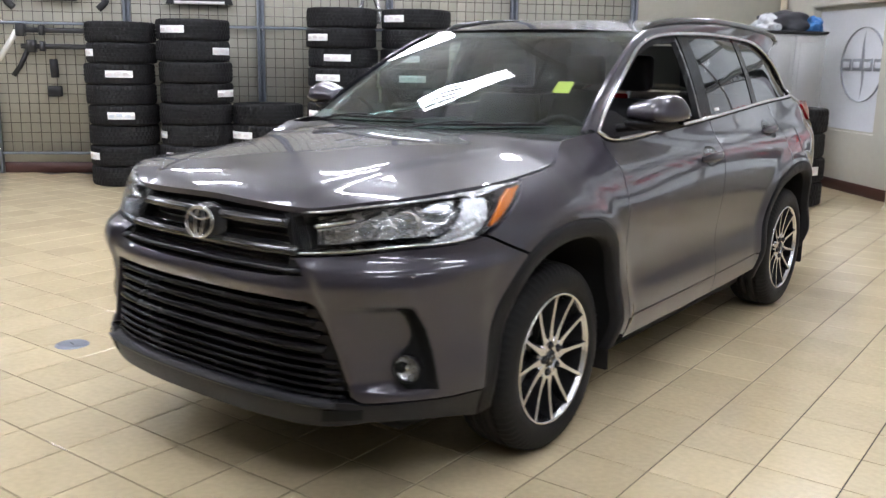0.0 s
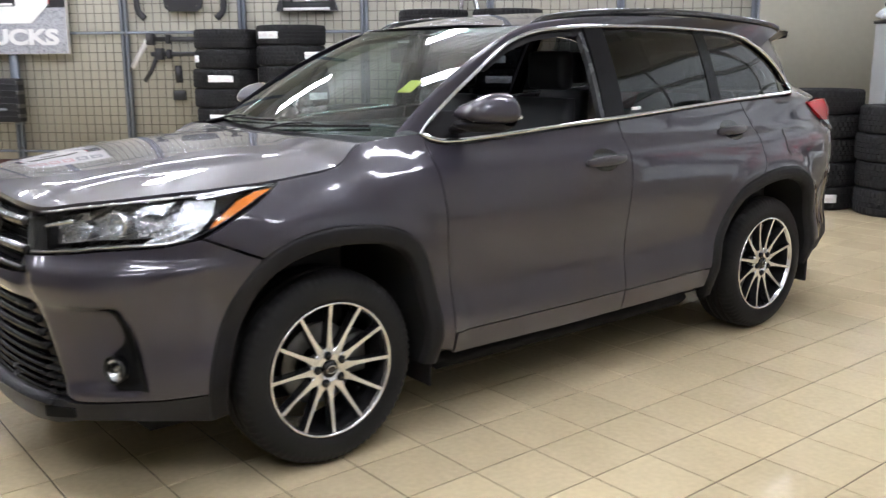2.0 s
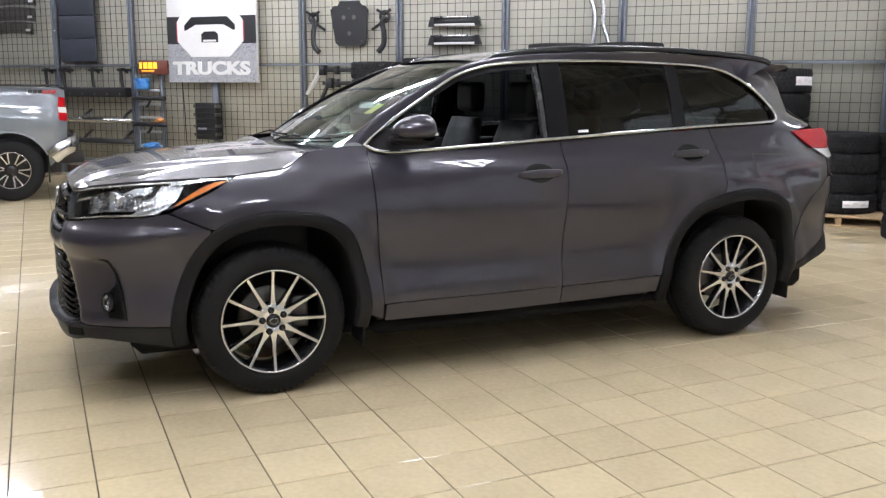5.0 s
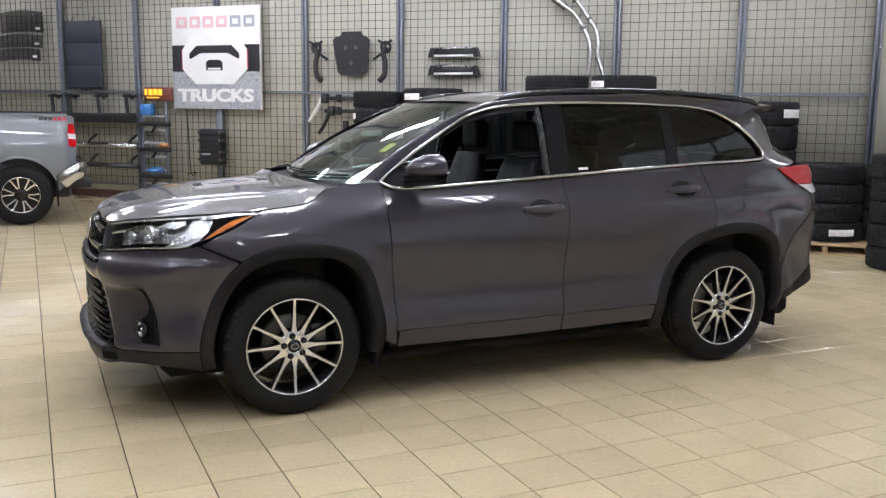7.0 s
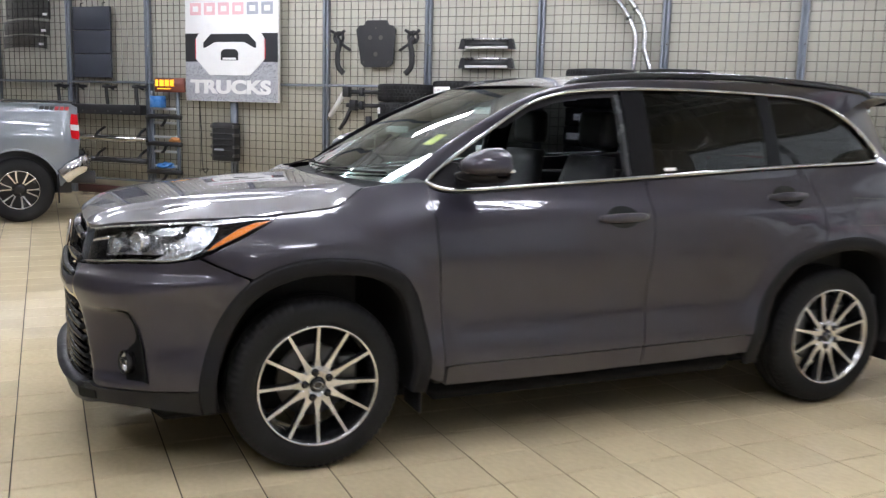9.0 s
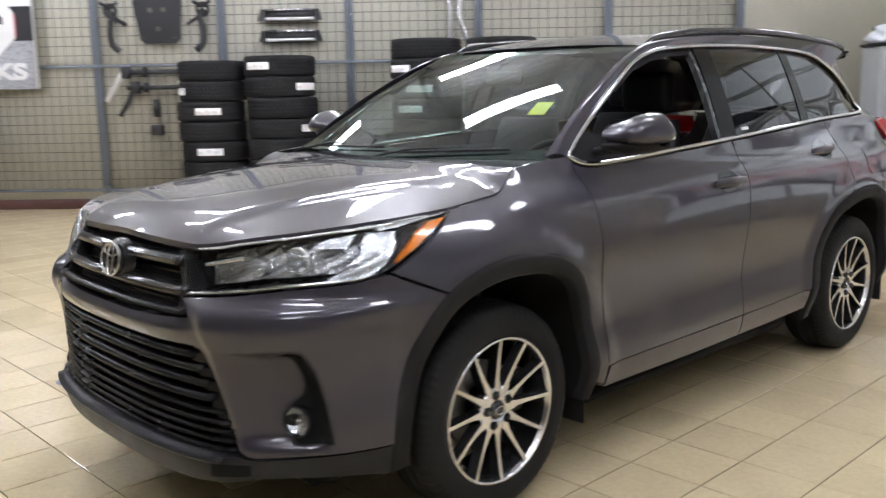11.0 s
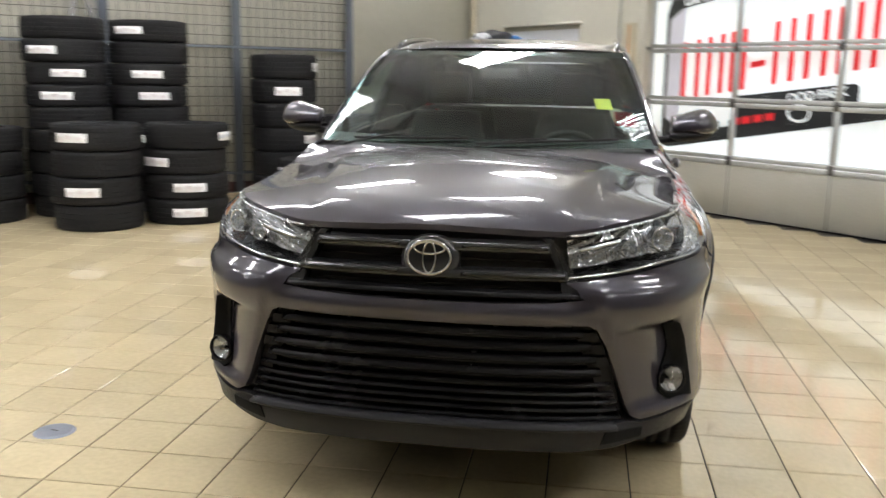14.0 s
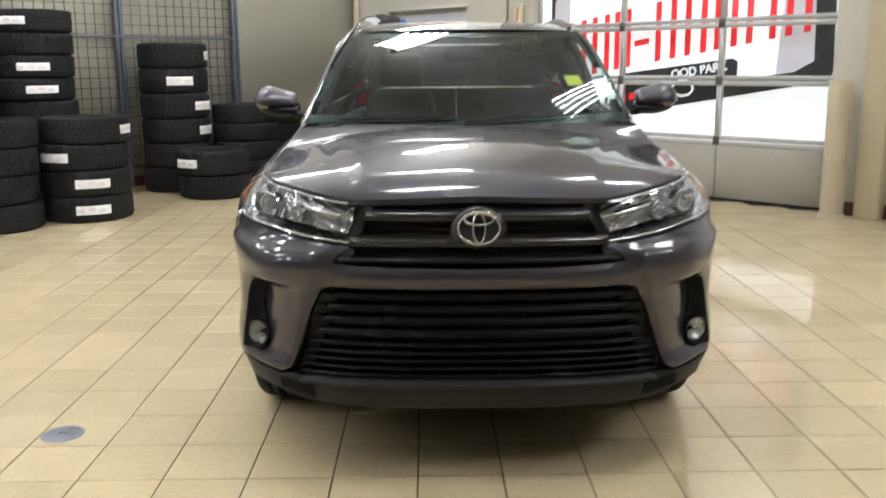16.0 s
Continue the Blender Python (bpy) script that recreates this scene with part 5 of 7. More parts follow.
# ---- wheels ----
def make_wheel():
    wh = tagged(empty("road_wheel"), "black tyre on a machined twelve-spoke alloy wheel")
    prof = [(0.245, -0.215), (0.262, -0.232), (0.30, -0.243), (0.345, -0.235), (0.362, -0.215), (0.370, -0.19), (0.371, -0.165), (0.363, -0.163), (0.363, -0.155), (0.372, -0.153), (0.373, -0.125), (0.364, -0.123), (0.364, -0.115), (0.373, -0.113),
            (0.372, -0.078), (0.363, -0.076), (0.363, -0.068), (0.371, -0.066), (0.369, -0.045), (0.361, -0.022), (0.345, -0.006), (0.325, 0.001), (0.30, 0.004), (0.285, 0.0035), (0.272, 0.001), (0.264, -0.004), (0.258, -0.012)]
    cut = lambda i, j: -0.0065 if j % 3 == 0 and i in (3, 4, 5, 18, 19, 20) else 0.0
    part("tyre", lathe(prof, 216, wobble=cut), M_RUBBER, wh, "black road tyre with block tread")
    part("rim", lathe([(0.2585, -0.010), (0.2585, -0.002), (0.2555, 0.0005), (0.2505, 0.0), (0.248, -0.006), (0.242, -0.02)], 96), M_ALLOY, wh, "bright rim edge")
    part("barrel", lathe([(0.2425, -0.018), (0.236, -0.05), (0.232, -0.12), (0.236, -0.20), (0.245, -0.225)], 72), M_WHEELBLACK, wh)
    hub_prof = [(0.0, -0.024), (0.034, -0.024), (0.036, -0.020), (0.066, -0.022), (0.082, -0.030), (0.084, -0.05), (0.06, -0.09)]
    part("hub", lathe(hub_prof, 48), M_ALLOY, wh)
    bm0 = bmesh.new()
    rad = [0.060, 0.082, 0.105, 0.135, 0.17, 0.21, 0.248]
    wid = [0.0185, 0.0160, 0.0112, 0.0088, 0.0078, 0.0074, 0.0080]
    hgt = [-0.021, -0.0235, -0.024, -0.022, -0.018, -0.012, -0.005]
    rows = []
    for r, w, h in zip(rad, wid, hgt):
        rows.append([Vector((h - 0.045, -w * 0.9, r)), Vector((h - 0.004, -w * 1.06, r)), Vector((h, -w * 0.86, r)), Vector((h, w * 0.86, r)), Vector((h - 0.004, w * 1.06, r)), Vector((h - 0.045, w * 0.9, r))])
    loft(rows, bm=bm0)
    bmesh.ops.recalc_face_normals(bm0, faces=bm0.faces)
    for f in bm0.faces:
        f.material_index = 0 if abs(f.normal.x) > 0.6 and f.calc_center_median().x > -0.03 else 1
    first = part("spoke", bm0, [M_ALLOY, M_WHEELBLACK], wh, smooth=False)
    for i in range(1, 12):
        o = first.copy()
        scene.collection.objects.link(o)
        o.matrix_basis = pose(0, 0, 0, 30 * i)
    lug = part("lug_nut", lathe([(0.0, -0.022), (0.0075, -0.022), (0.0105, -0.026), (0.011, -0.05)], 12), M_DARKCHROME, wh)
    well = part("lug_well", lathe([(0.0, -0.0195), (0.0165, -0.0195), (0.0165, -0.03)], 16), M_WHEELBLACK, wh)
    for i in range(5):
        m = pose(0, 0, 0, 72 * i + 12) @ pose(0.0015, 0, 0.0555)
        for src, mm in ((lug, m @ pose(0.012, 0, 0)), (well, m)):
            o = src if i == 0 else src.copy()
            if i:
                scene.collection.objects.link(o)
            o.matrix_basis = mm
    part("centre_cap", lathe([(0.0, -0.014), (0.02, -0.015), (0.030, -0.019), (0.032, -0.026)], 28), M_DARKCHROME, wh, "dark centre cap")
    cap = part("cap_ring", sweep([Vector((-0.0135, 0.020 * math.cos(a), 0.014 * math.sin(a))) for a in np.linspace(0, 2 * math.pi, 24, endpoint=False)], circle(0.0022, 6), up=(1, 0, 0), closed=True), M_CHROME, wh)
    part("brake_disc", lathe([(0.08, -0.105), (0.155, -0.105), (0.158, -0.11), (0.155, -0.135), (0.08, -0.135)], 48), M_STEEL, wh, "steel brake disc")
    cal = box_bm(-0.15, -0.075, 0.10, 0.19, -0.06, 0.10, bevel=0.015, seg=2)
    part("brake_caliper", cal, M_STEEL, wh)
    return wh


wheel = make_wheel()
wheel.parent = suv
wheel.matrix_basis = pose(0.930, -0.015, 0.372, 0)
for sx_, y, turn in ((1, 2.79, 17), (-1, -0.015, 9), (-1, 2.79, 21)):
    w2 = copy_thing(wheel, pose(0.932 * sx_, y, 0.372, turn if sx_ == 1 else 0, 0, 0 if sx_ == 1 else 180))
    w2.parent = suv

# underside and cabin
part("underbody", box_bm(-0.70, 0.70, -0.66, 3.6, 0.20, 0.36, bevel=0.05), M_FELT, suv, "dark underside")
part("undertray", box_bm(-0.87, 0.87, 0.50, 2.20, 0.225, 0.32, bevel=0.04), M_FELT, suv)
for y0, y1 in ((-0.70, -0.5), (0.52, 2.24), (3.30, 3.60)):
    part("inner_body", box_bm(-0.86 if 0 < y0 < 1 else -0.55, 0.86 if 0 < y0 < 1 else 0.55, y0, y1, 0.30, 0.52, bevel=0.02), M_DARK, suv)
part("bulkhead", box_bm(-0.62, 0.62, -0.70, 0.25, 0.40, 0.94, bevel=0.05), M_DARK, suv)
part("cabin_floor", box_bm(-0.84, 0.84, 0.45, 3.5, 0.50, 0.56, bevel=0.01), M_TRIM, suv)
for sg in (1, -1):
    bm = box_bm(0.72, 0.765, 0.62, 3.0, 0.50, 1.15, bevel=0.015)
    bmesh.ops.transform(bm, matrix=Matrix.Diagonal((sg, 1, 1, 1)), verts=bm.verts)
    bmesh.ops.recalc_face_normals(bm, faces=bm.faces)
    part("door_lining", bm, M_TRIM, suv)
rows = []
for y, z in ((0.30, 1.165), (0.45, 1.185), (0.62, 1.19), (0.76, 1.165), (0.83, 1.10), (0.84, 0.95), (0.80, 0.70)):
    rows.append([Vector((t * 0.735, y - 0.05 * t * t, z - 0.015 * t * t + 0.03 * math.exp(-((t - 0.47) / 0.22) ** 2) * (1 if 0.4 < y < 0.8 else 0))) for t in np.linspace(-1, 1, 25)])
part("dashboard", loft(rows), M_DASH, suv, "dark grey dashboard")
part("headliner", loft([[Vector((t * 0.57, y, f_roof(y) - 0.05)) for t in np.linspace(-1, 1, 5)] for y in np.linspace(1.25, 3.45, 8)]), M_DASH, suv)
part("steering_wheel", sweep([Vector((0.37 + 0.185 * math.cos(a), 0.86 + 0.07 * math.sin(a), 1.06 + 0.165 * math.sin(a))) for a in np.linspace(0, 2 * math.pi, 32, endpoint=False)], circle(0.016, 8), up=(0, -0.9, 0.4), closed=True), M_TRIM, suv, "black steering wheel")
rv = part("rear_view_mirror", box_bm(-0.11, 0.11, 0.98, 1.01, 1.475, 1.545, bevel=0.02, seg=2), M_TRIM, suv)


def seat(x, y, w=0.25):
    st = tagged(empty("seat"), "black leather car seat")
    st.parent = suv
    cush = []
    for v, zz, grow in ((0.0, 0.62, 0.9), (0.0, 0.76, 1.0), (0.15, 0.80, 0.96), (0.5, 0.795, 0.7), (1.0, 0.80, 0.1)):
        cush.append([Vector((x + w * grow * (abs(math.cos(a)) ** 0.5) * (1 if math.cos(a) > 0 else -1), y + 0.26 * grow * (abs(math.sin(a)) ** 0.5) * (1 if math.sin(a) > 0 else -1), zz)) for a in np.linspace(0.01, 2 * math.pi + 0.01, 24, endpoint=False)])
    bm = loft(cush, closed=True)
    bmesh.ops.recalc_face_normals(bm, faces=bm.faces)
    part("cushion", bm, M_SEAT, st)
    back = []
    for v in np.linspace(0, 1, 9):
        hw, th = w * (1.0 - 0.25 * v ** 3), 0.075 * (1 - 0.35 * v)
        back.append([Vector((x + hw * (abs(math.cos(a)) ** 0.5) * (1 if math.cos(a) > 0 else -1), y + 0.22 + 0.16 * v + th * (abs(math.sin(a)) ** 0.6) * (1 if math.sin(a) > 0 else -1), 0.70 + 0.60 * v)) for a in np.linspace(0.01, 2 * math.pi + 0.01, 24, endpoint=False)])
    bm = loft(back, closed=True)
    bm.verts.ensure_lookup_table()
    bm.faces.new(bm.verts[-24:])
    bmesh.ops.recalc_face_normals(bm, faces=bm.faces)
    part("backrest", bm, M_SEAT, st)
    part("headrest", box_bm(x - 0.13, x + 0.13, y + 0.36, y + 0.46, 1.34, 1.53, bevel=0.04, seg=3), M_SEAT, st)


for x, y in ((0.37, 1.22), (-0.37, 1.22), (0.40, 2.15), (-0.40, 2.15)):
    seat(x, y)
# ---- things along the walls ----
M_TYRE2 = mat("stock_tyre_rubber", (0.0135, 0.0135, 0.0145), 0.6, 0, 0.2, 4, 120, bump=0.25, bscale=160, spec=0.18)
M_PINKINK = mat("pink_print", (0.74, 0.69, 0.69), 0.6, 0, 0.08, 40, 300)
M_BLUEINK = mat("blue_print", (0.62, 0.66, 0.72), 0.6, 0, 0.1, 40, 300)
M_DRAIN = mat("drain_steel", (0.22, 0.24, 0.29), 0.35, 0.4, 0.15, 12, 80)
M_CABINET = mat("grey_cabinet_plastic", (0.42, 0.43, 0.43), 0.5, 0, 0.06, 3, 60)
M_BLUEBAG = mat("blue_plastic", (0.05, 0.18, 0.45), 0.3, 0, 0.2, 12, 90)
M_BAG = mat("black_bag", (0.03, 0.032, 0.04), 0.5, 0, 0.3, 12, 90, bump=0.5, bscale=30)
M_CLEARBAG = mat("milky_plastic", (0.6, 0.62, 0.66), 0.3, 0, 0.15, 12, 60, bump=0.6, bscale=25)
M_PALLET = mat("pallet_wood", (0.42, 0.30, 0.17), 0.7, 0, 0.25, 5, 60)
M_ORANGE = mat("orange_hose", (0.55, 0.24, 0.08), 0.5, 0, 0.15)
M_NAVY = mat("navy_vinyl", (0.028, 0.032, 0.045), 0.5, 0, 0.15, 6, 150, bump=0.2, bscale=250)
M_PLATE = mat("diamond_plate", (0.44, 0.45, 0.48), 0.3, 0.35, 0.2, 60, 160, bump=0.4, bscale=90)
M_SIGNBLACK = mat("sign_black", (0.015, 0.015, 0.017), 0.4, 0, 0.1)
M_SIGNRED = mat("sign_red", (0.55, 0.05, 0.06), 0.5, 0, 0.1)
M_SIGNPINK = mat("sign_pale_red", (0.72, 0.45, 0.47), 0.5, 0, 0.1)
M_BROWN = mat("brown_sign", (0.13, 0.035, 0.02), 0.5, 0, 0.15)
M_AMBERSIGN = glow("lit_amber", (1.0, 0.45, 0.03), 1.1)
M_BLACKPART = mat("black_powder_coat", (0.016, 0.016, 0.0175), 0.42, 0, 0.2, 8, 120, spec=0.4)
M_SHOCK = mat("white_shock", (0.7, 0.7, 0.68), 0.4, 0, 0.1)
M_SILVERPAINT = mat("cement_grey_paint", (0.165, 0.187, 0.212), 0.3, 0.1, 0.05, 3, 600, coat=1.0, rvar=0.03)


# ---- stacked tyres ----
def stock_tyre(r=0.375, h=0.232):
    t = empty("tyre")
    q = h / 2
    prof = [(r - 0.155, -q * 0.72), (r - 0.145, -q * 0.92), (r - 0.09, -q), (r - 0.030, -q * 0.98), (r - 0.010, -q * 0.90), (r - 0.002, -q * 0.72), (r, -q * 0.42), (r - 0.007, -q * 0.40), (r - 0.007, -q * 0.34), (r, -q * 0.32), (r + 0.001, -q * 0.05),
            (r - 0.006, -q * 0.03), (r - 0.006, q * 0.03), (r + 0.001, q * 0.05), (r, q * 0.32), (r - 0.007, q * 0.34), (r - 0.007, q * 0.40), (r, q * 0.42), (r - 0.002, q * 0.72), (r - 0.010, q * 0.90), (r - 0.030, q * 0.98), (r - 0.09, q), (r - 0.145, q * 0.92), (r - 0.155, q * 0.72), (r - 0.155, -q * 0.72)]
    cut = lambda i, j: -0.006 if (j + i // 4) % 2 == 0 and i in (4, 5, 6, 9, 10, 13, 14, 17, 18, 19) else 0.0
    part("carcass", lathe(prof, 96, axis="z", wobble=cut), M_TYRE2, t, smooth=False)
    return t


def label_on(t, angle, r=0.378, w=0.29, h=0.080, tint=None):
    """A paper label wrapped on the tread."""
    k = 8
    rows = [[Vector((r * math.cos(radians(angle) + w / r * (i / k - 0.5)), r * math.sin(radians(angle) + w / r * (i / k - 0.5)), z)) for i in range(k + 1)] for z in (-h / 2, h / 2)]
    rows += [[v * 0.99 for v in row] for row in rows[::-1]]
    lb = part("label", loft(rows), M_PAPER, t, "white paper label")
    for j in range(3):
        a0 = angle - 20 + 13 * j
        q = [[Vector(((r + 0.0015) * math.cos(radians(a0 + 9 * i / 3)), (r + 0.0015) * math.sin(radians(a0 + 9 * i / 3)), z)) for i in range(4)] for z in (-h * 0.25 + 0.008 * (j % 2), h * 0.12 + 0.012 * (j % 2))]
        part("print", loft(q), tint or M_PINKINK, lb)


tyre0 = stock_tyre()
tyre0.matrix_world = ROOM @ pose(0.97, -8.50, 0.116)
tagged(tyre0, "new black rubber tyre in a tall stack by the mesh wall", "tyre", "stacked tyres")
rng = random.Random(5)
# x, y, how many, height of each, tilt of label (index: bearing of the label from the room's x)
STACKS = [
    (0.97, -8.50, 8, 0.2290, {6: -62, 5: 10, 3: 5, 1: -58}),
    (0.98, -7.68, 8, 0.2345, {7: -28, 6: 60, 4: 62, 2: -70, 1: -24, 0: -20}),
    (0.98, -6.88, 4, 0.2350, {2: -42, 0: -38}),
    (0.88, -5.98, 9, 0.2270, {7: -45, 6: -12, 5: -28}),
    (0.88, -5.12, 9, 0.2270, {8: -48, 6: -20, 5: -8, 3: -50}),
    (1.90, -5.99, 4, 0.2530, {3: -48, 1: -32}),
    (1.90, -5.09, 4, 0.2500, {3: 48, 2: -64, 1: -16, 0: -18}),
    (0.66, -3.40, 6, 0.2890, {5: 56, 4: -18, 3: 27, 2: 34}),
    (1.52, -3.42, 2, 0.2700, {1: -78}),
    (0.62, -2.02, 4, 0.2480, {}),
    (2.12, -1.85, 5, 0.2360, {0: -10}),
    (2.60, -1.22, 4, 0.2600, {1: 5}),
]
PALLET_STACK = (1.00, -2.62, 4, 0.2230, {0: 26})
spare = []
GIRTH = [1.03, 1.10, 1.10, 1.10, 1.10, 1.12, 1.12, 1.07, 1.10, 1.07, 1.06, 1.08, 1.06]
for (x, y, n, h, marks), wide in zip(STACKS + [PALLET_STACK], GIRTH):
    base = 0.125 if (x, y) == PALLET_STACK[:2] else 0.0
    for i in range(n):
        m = ROOM @ pose(x + rng.uniform(-0.018, 0.018), y + rng.uniform(-0.018, 0.018), base + h * (i + 0.5), 0, 0, rng.uniform(0, 360)) @ Matrix.Diagonal((wide, wide, h / 0.232, 1))
        spare.append((m, marks.get(i), math.degrees(m.to_euler().z)))
laid = []
for k, (m, mark, turn) in enumerate(spare):
    t = tyre0 if k == 0 else copy_thing(tyre0, m)
    t.matrix_world = m
    laid.append(t)
for k, (t, (m, mark, turn)) in enumerate(zip(laid, spare)):
    if mark is not None:
        label_on(t, mark - 45 - turn, tint=M_BLUEINK if k % 7 == 3 else None)
        tagged(t, "new black rubber tyre with a white paper label")

# pallet under one stack
pal = room(empty("pallet"), "light wooden pallet under a stack of tyres", "pallet")
px, py = 1.00, -2.62
for i in range(6):
    part("deck_board", box_bm(px - 0.5 + 0.18 * i, px - 0.36 + 0.18 * i, py - 0.5, py + 0.5, 0.10, 0.122, bevel=0.003), M_PALLET, pal)
for yy in (-0.47, 0.0, 0.47):
    part("runner", box_bm(px - 0.5, px + 0.54, py + yy - 0.03, py + yy + 0.03, 0.022, 0.10, bevel=0.003), M_PALLET, pal)
for i in (0, 5):
    part("deck_board", box_bm(px - 0.5 + 0.18 * i, px - 0.36 + 0.18 * i, py - 0.5, py + 0.5, 0.0, 0.022, bevel=0.003), M_PALLET, pal)

# ---- poster in its niche ----
po = room(empty("wall_poster"), "white poster with a silver ring emblem set in a wall niche", "poster")
part("sheet", box_bm(N0 + 0.02, N1 - 0.02, 0.090, 0.098, NZ0 + 0.02, NZ1 - 0.05), M_POSTER, po, smooth=False)
cxp, czp = 1.80, 1.50
part("ring_mark", sweep([Vector((cxp + 0.43 * math.cos(a), 0.087, czp + 0.43 * math.sin(a))) for a in np.linspace(0, 2 * math.pi, 56, endpoint=False)], [(-0.004, -0.022), (0.003, -0.022), (0.003, 0.022), (-0.004, 0.022)], up=(0, 1, 0), closed=True), M_SILVER, po)
part("leaf_mark", loft([[Vector((cxp + sgn * 0.03 * math.sin(math.pi * t) + 0.02 * math.sin(2 * math.pi * t), 0.086, czp - 0.40 + 0.80 * t)) for t in np.linspace(0, 1, 18)] for sgn in (-1, 1)]), M_SILVER, po)
for i in range(4):
    part("square_mark", box_bm(cxp - 0.42 + 0.215 * i, cxp - 0.42 + 0.215 * i + 0.185, 0.076, 0.089, czp - 0.07, czp + 0.07, bevel=0.006), M_SILVER, po)
    part("square_inner", box_bm(cxp - 0.39 + 0.215 * i, cxp - 0.39 + 0.215 * i + 0.125, 0.070, 0.078, czp - 0.035, czp + 0.035, bevel=0.004), M_POSTER, po)
part("niche_head", box_bm(N0 - 0.03, N1 + 0.03, -0.03, 0.0, NZ1, NZ1 + 0.035, bevel=0.004), M_WALL2, po)

# ---- cabinet ----
cab = room(empty("storage_cabinet", pose(1.70, -0.72, 0, 0, 0, 90) @ Matrix.Diagonal((0.82, 1, 1, 1)) @ pose(-1.19, 0.585, 0)), "tall grey plastic two-door storage cabinet by the wall", "cabinet")
part("body", box_bm(0.72, 1.66, -0.56, -0.08, 0.06, 1.84, bevel=0.012, seg=2), M_CABINET, cab)
part("top", box_bm(0.70, 1.68, -0.59, -0.06, 1.84, 1.875, bevel=0.012, seg=2), M_BLACKPART, cab, "dark cabinet top")
for a, b in ((0.735, 1.186), (1.194, 1.645)):
    dr = part("door", box_bm(a, b, -0.585, -0.555, 0.09, 1.82, bevel=0.012, seg=2), M_CABINET, cab)
    for z0, z1 in ((0.16, 0.92), (0.98, 1.75)):
        part("raised_panel", box_bm(a + 0.06, b - 0.06, -0.594, -0.58, z0, z1, bevel=0.008), M_CABINET, dr)
    part("pull", box_bm(1.15 if a < 1 else 1.21, 1.17 if a < 1 else 1.23, -0.61, -0.585, 0.9, 1.02, bevel=0.006), M_BLACKPART, dr)
for a in (0.76, 1.56):
    part("foot", box_bm(a, a + 0.06, -0.52, -0.12, 0.0, 0.07, bevel=0.008), M_BLACKPART, cab)


def lump(name, c, size, material, label, category, seed=1, rough=0.25):
    """A soft sagging heap."""
    bm = bmesh.new()
    bmesh.ops.create_icosphere(bm, subdivisions=4, radius=1)
    for v in bm.verts:
        n = noise.fractal(v.co * 1.6 + Vector((seed, seed * 2, 0)), 1.0, 2.0, 4)
        v.co *= 1 + rough * n
        v.co = Vector((v.co.x * size[0], v.co.y * size[1], max(v.co.z, -0.55) * size[2]))
    low = min(v.co.z for v in bm.verts)
    for v in bm.verts:
        v.co.z -= low
    ob = part(name, bm, material)
    ob.matrix_basis = pose(*c)
    return room(ob, label, category)


lump("black_bag", (1.47, -0.78, 1.875), (0.19, 0.34, 0.15), M_BAG, "crumpled black bag lying on the grey cabinet", "bag", 3)
lump("plastic_bag", (1.53, -1.02, 1.875), (0.15, 0.15, 0.11), M_CLEARBAG, "milky plastic wrap lying on the grey cabinet", "plastic bag", 7, 0.4)
lump("blue_bag", (1.50, -0.44, 1.875), (0.15, 0.13, 0.11), M_BLUEBAG, "shiny blue plastic bag lying on the grey cabinet", "bag", 11, 0.35)

# ---- by the overhead door ----
def bollard(x, y):
    b = room(empty("bollard"), "beige painted steel bollard with a rounded cap beside the door", "bollard", "", "door bollards")
    o = part("pipe", lathe([(0.0, 1.30), (0.05, 1.297), (0.085, 1.28), (0.103, 1.25), (0.106, 1.22), (0.106, 0.0)], 32, axis="z"), M_BOLLARD, b)
    o.matrix_basis = pose(x, y, 0)
    o = part("collar", lathe([(0.107, 0.035), (0.125, 0.03), (0.13, 0.0)], 32, axis="z"), M_BOLLARD, b)
    o.matrix_basis = pose(x, y, 0)


bollard(3.19, -0.24)
bollard(7.30, -0.24)
bx = room(empty("door_switch"), "small dark wall switch box with conduit", "switch box")
part("box", box_bm(2.93, 3.08, -0.07, 0.0, 1.53, 1.73, bevel=0.008), M_BLACKPART, bx)
for i in range(3):
    part("button", lathe([(0, -0.0), (0.016, 0.0), (0.018, 0.012)], 12, axis="x"), M_STEEL, bx).matrix_basis = pose(3.0, -0.072, 1.58 + 0.05 * i, 0, 0, -90)
part("conduit", sweep([Vector((3.0, -0.02, 1.73)), Vector((3.0, -0.02, CEIL - 0.01))], circle(0.012, 8)), M_DOORMETAL, bx)
hs = [Vector((3.20, -0.05, 2.15)), Vector((3.19, -0.06, 1.6)), Vector((3.22, -0.06, 1.0)), Vector((3.27, -0.07, 0.62)), Vector((3.36, -0.10, 0.42)), Vector((3.40, -0.12, 0.30)), Vector((3.33, -0.13, 0.26))]
room(part("hose", sweep(smooth_path(hs, 8), circle(0.011, 8)), M_ORANGE), "thin orange hose hanging beside the door track", "hose")
part_ = part("post_box", box_bm(3.12, 3.28, -0.05, 0.0, 0.0, 2.18, bevel=0.01), M_BOLLARD)
room(part_, "beige boxed upright beside the overhead door", "post")
pl = room(part("door_post", box_bm(7.47, 7.70, -0.16, 0.0, 0.0, CEIL - 0.01, bevel=0.012), M_BOLLARD), "beige boxed steel column beside the overhead door", "column")
cn = part("conduit", sweep([Vector((0.10, -0.07, 0.02)), Vector((0.10, -0.07, CEIL - 0.01))], circle(0.045, 14)), M_BOLLARD)
room(cn, "beige painted vertical pipe in the wall corner", "pipe")

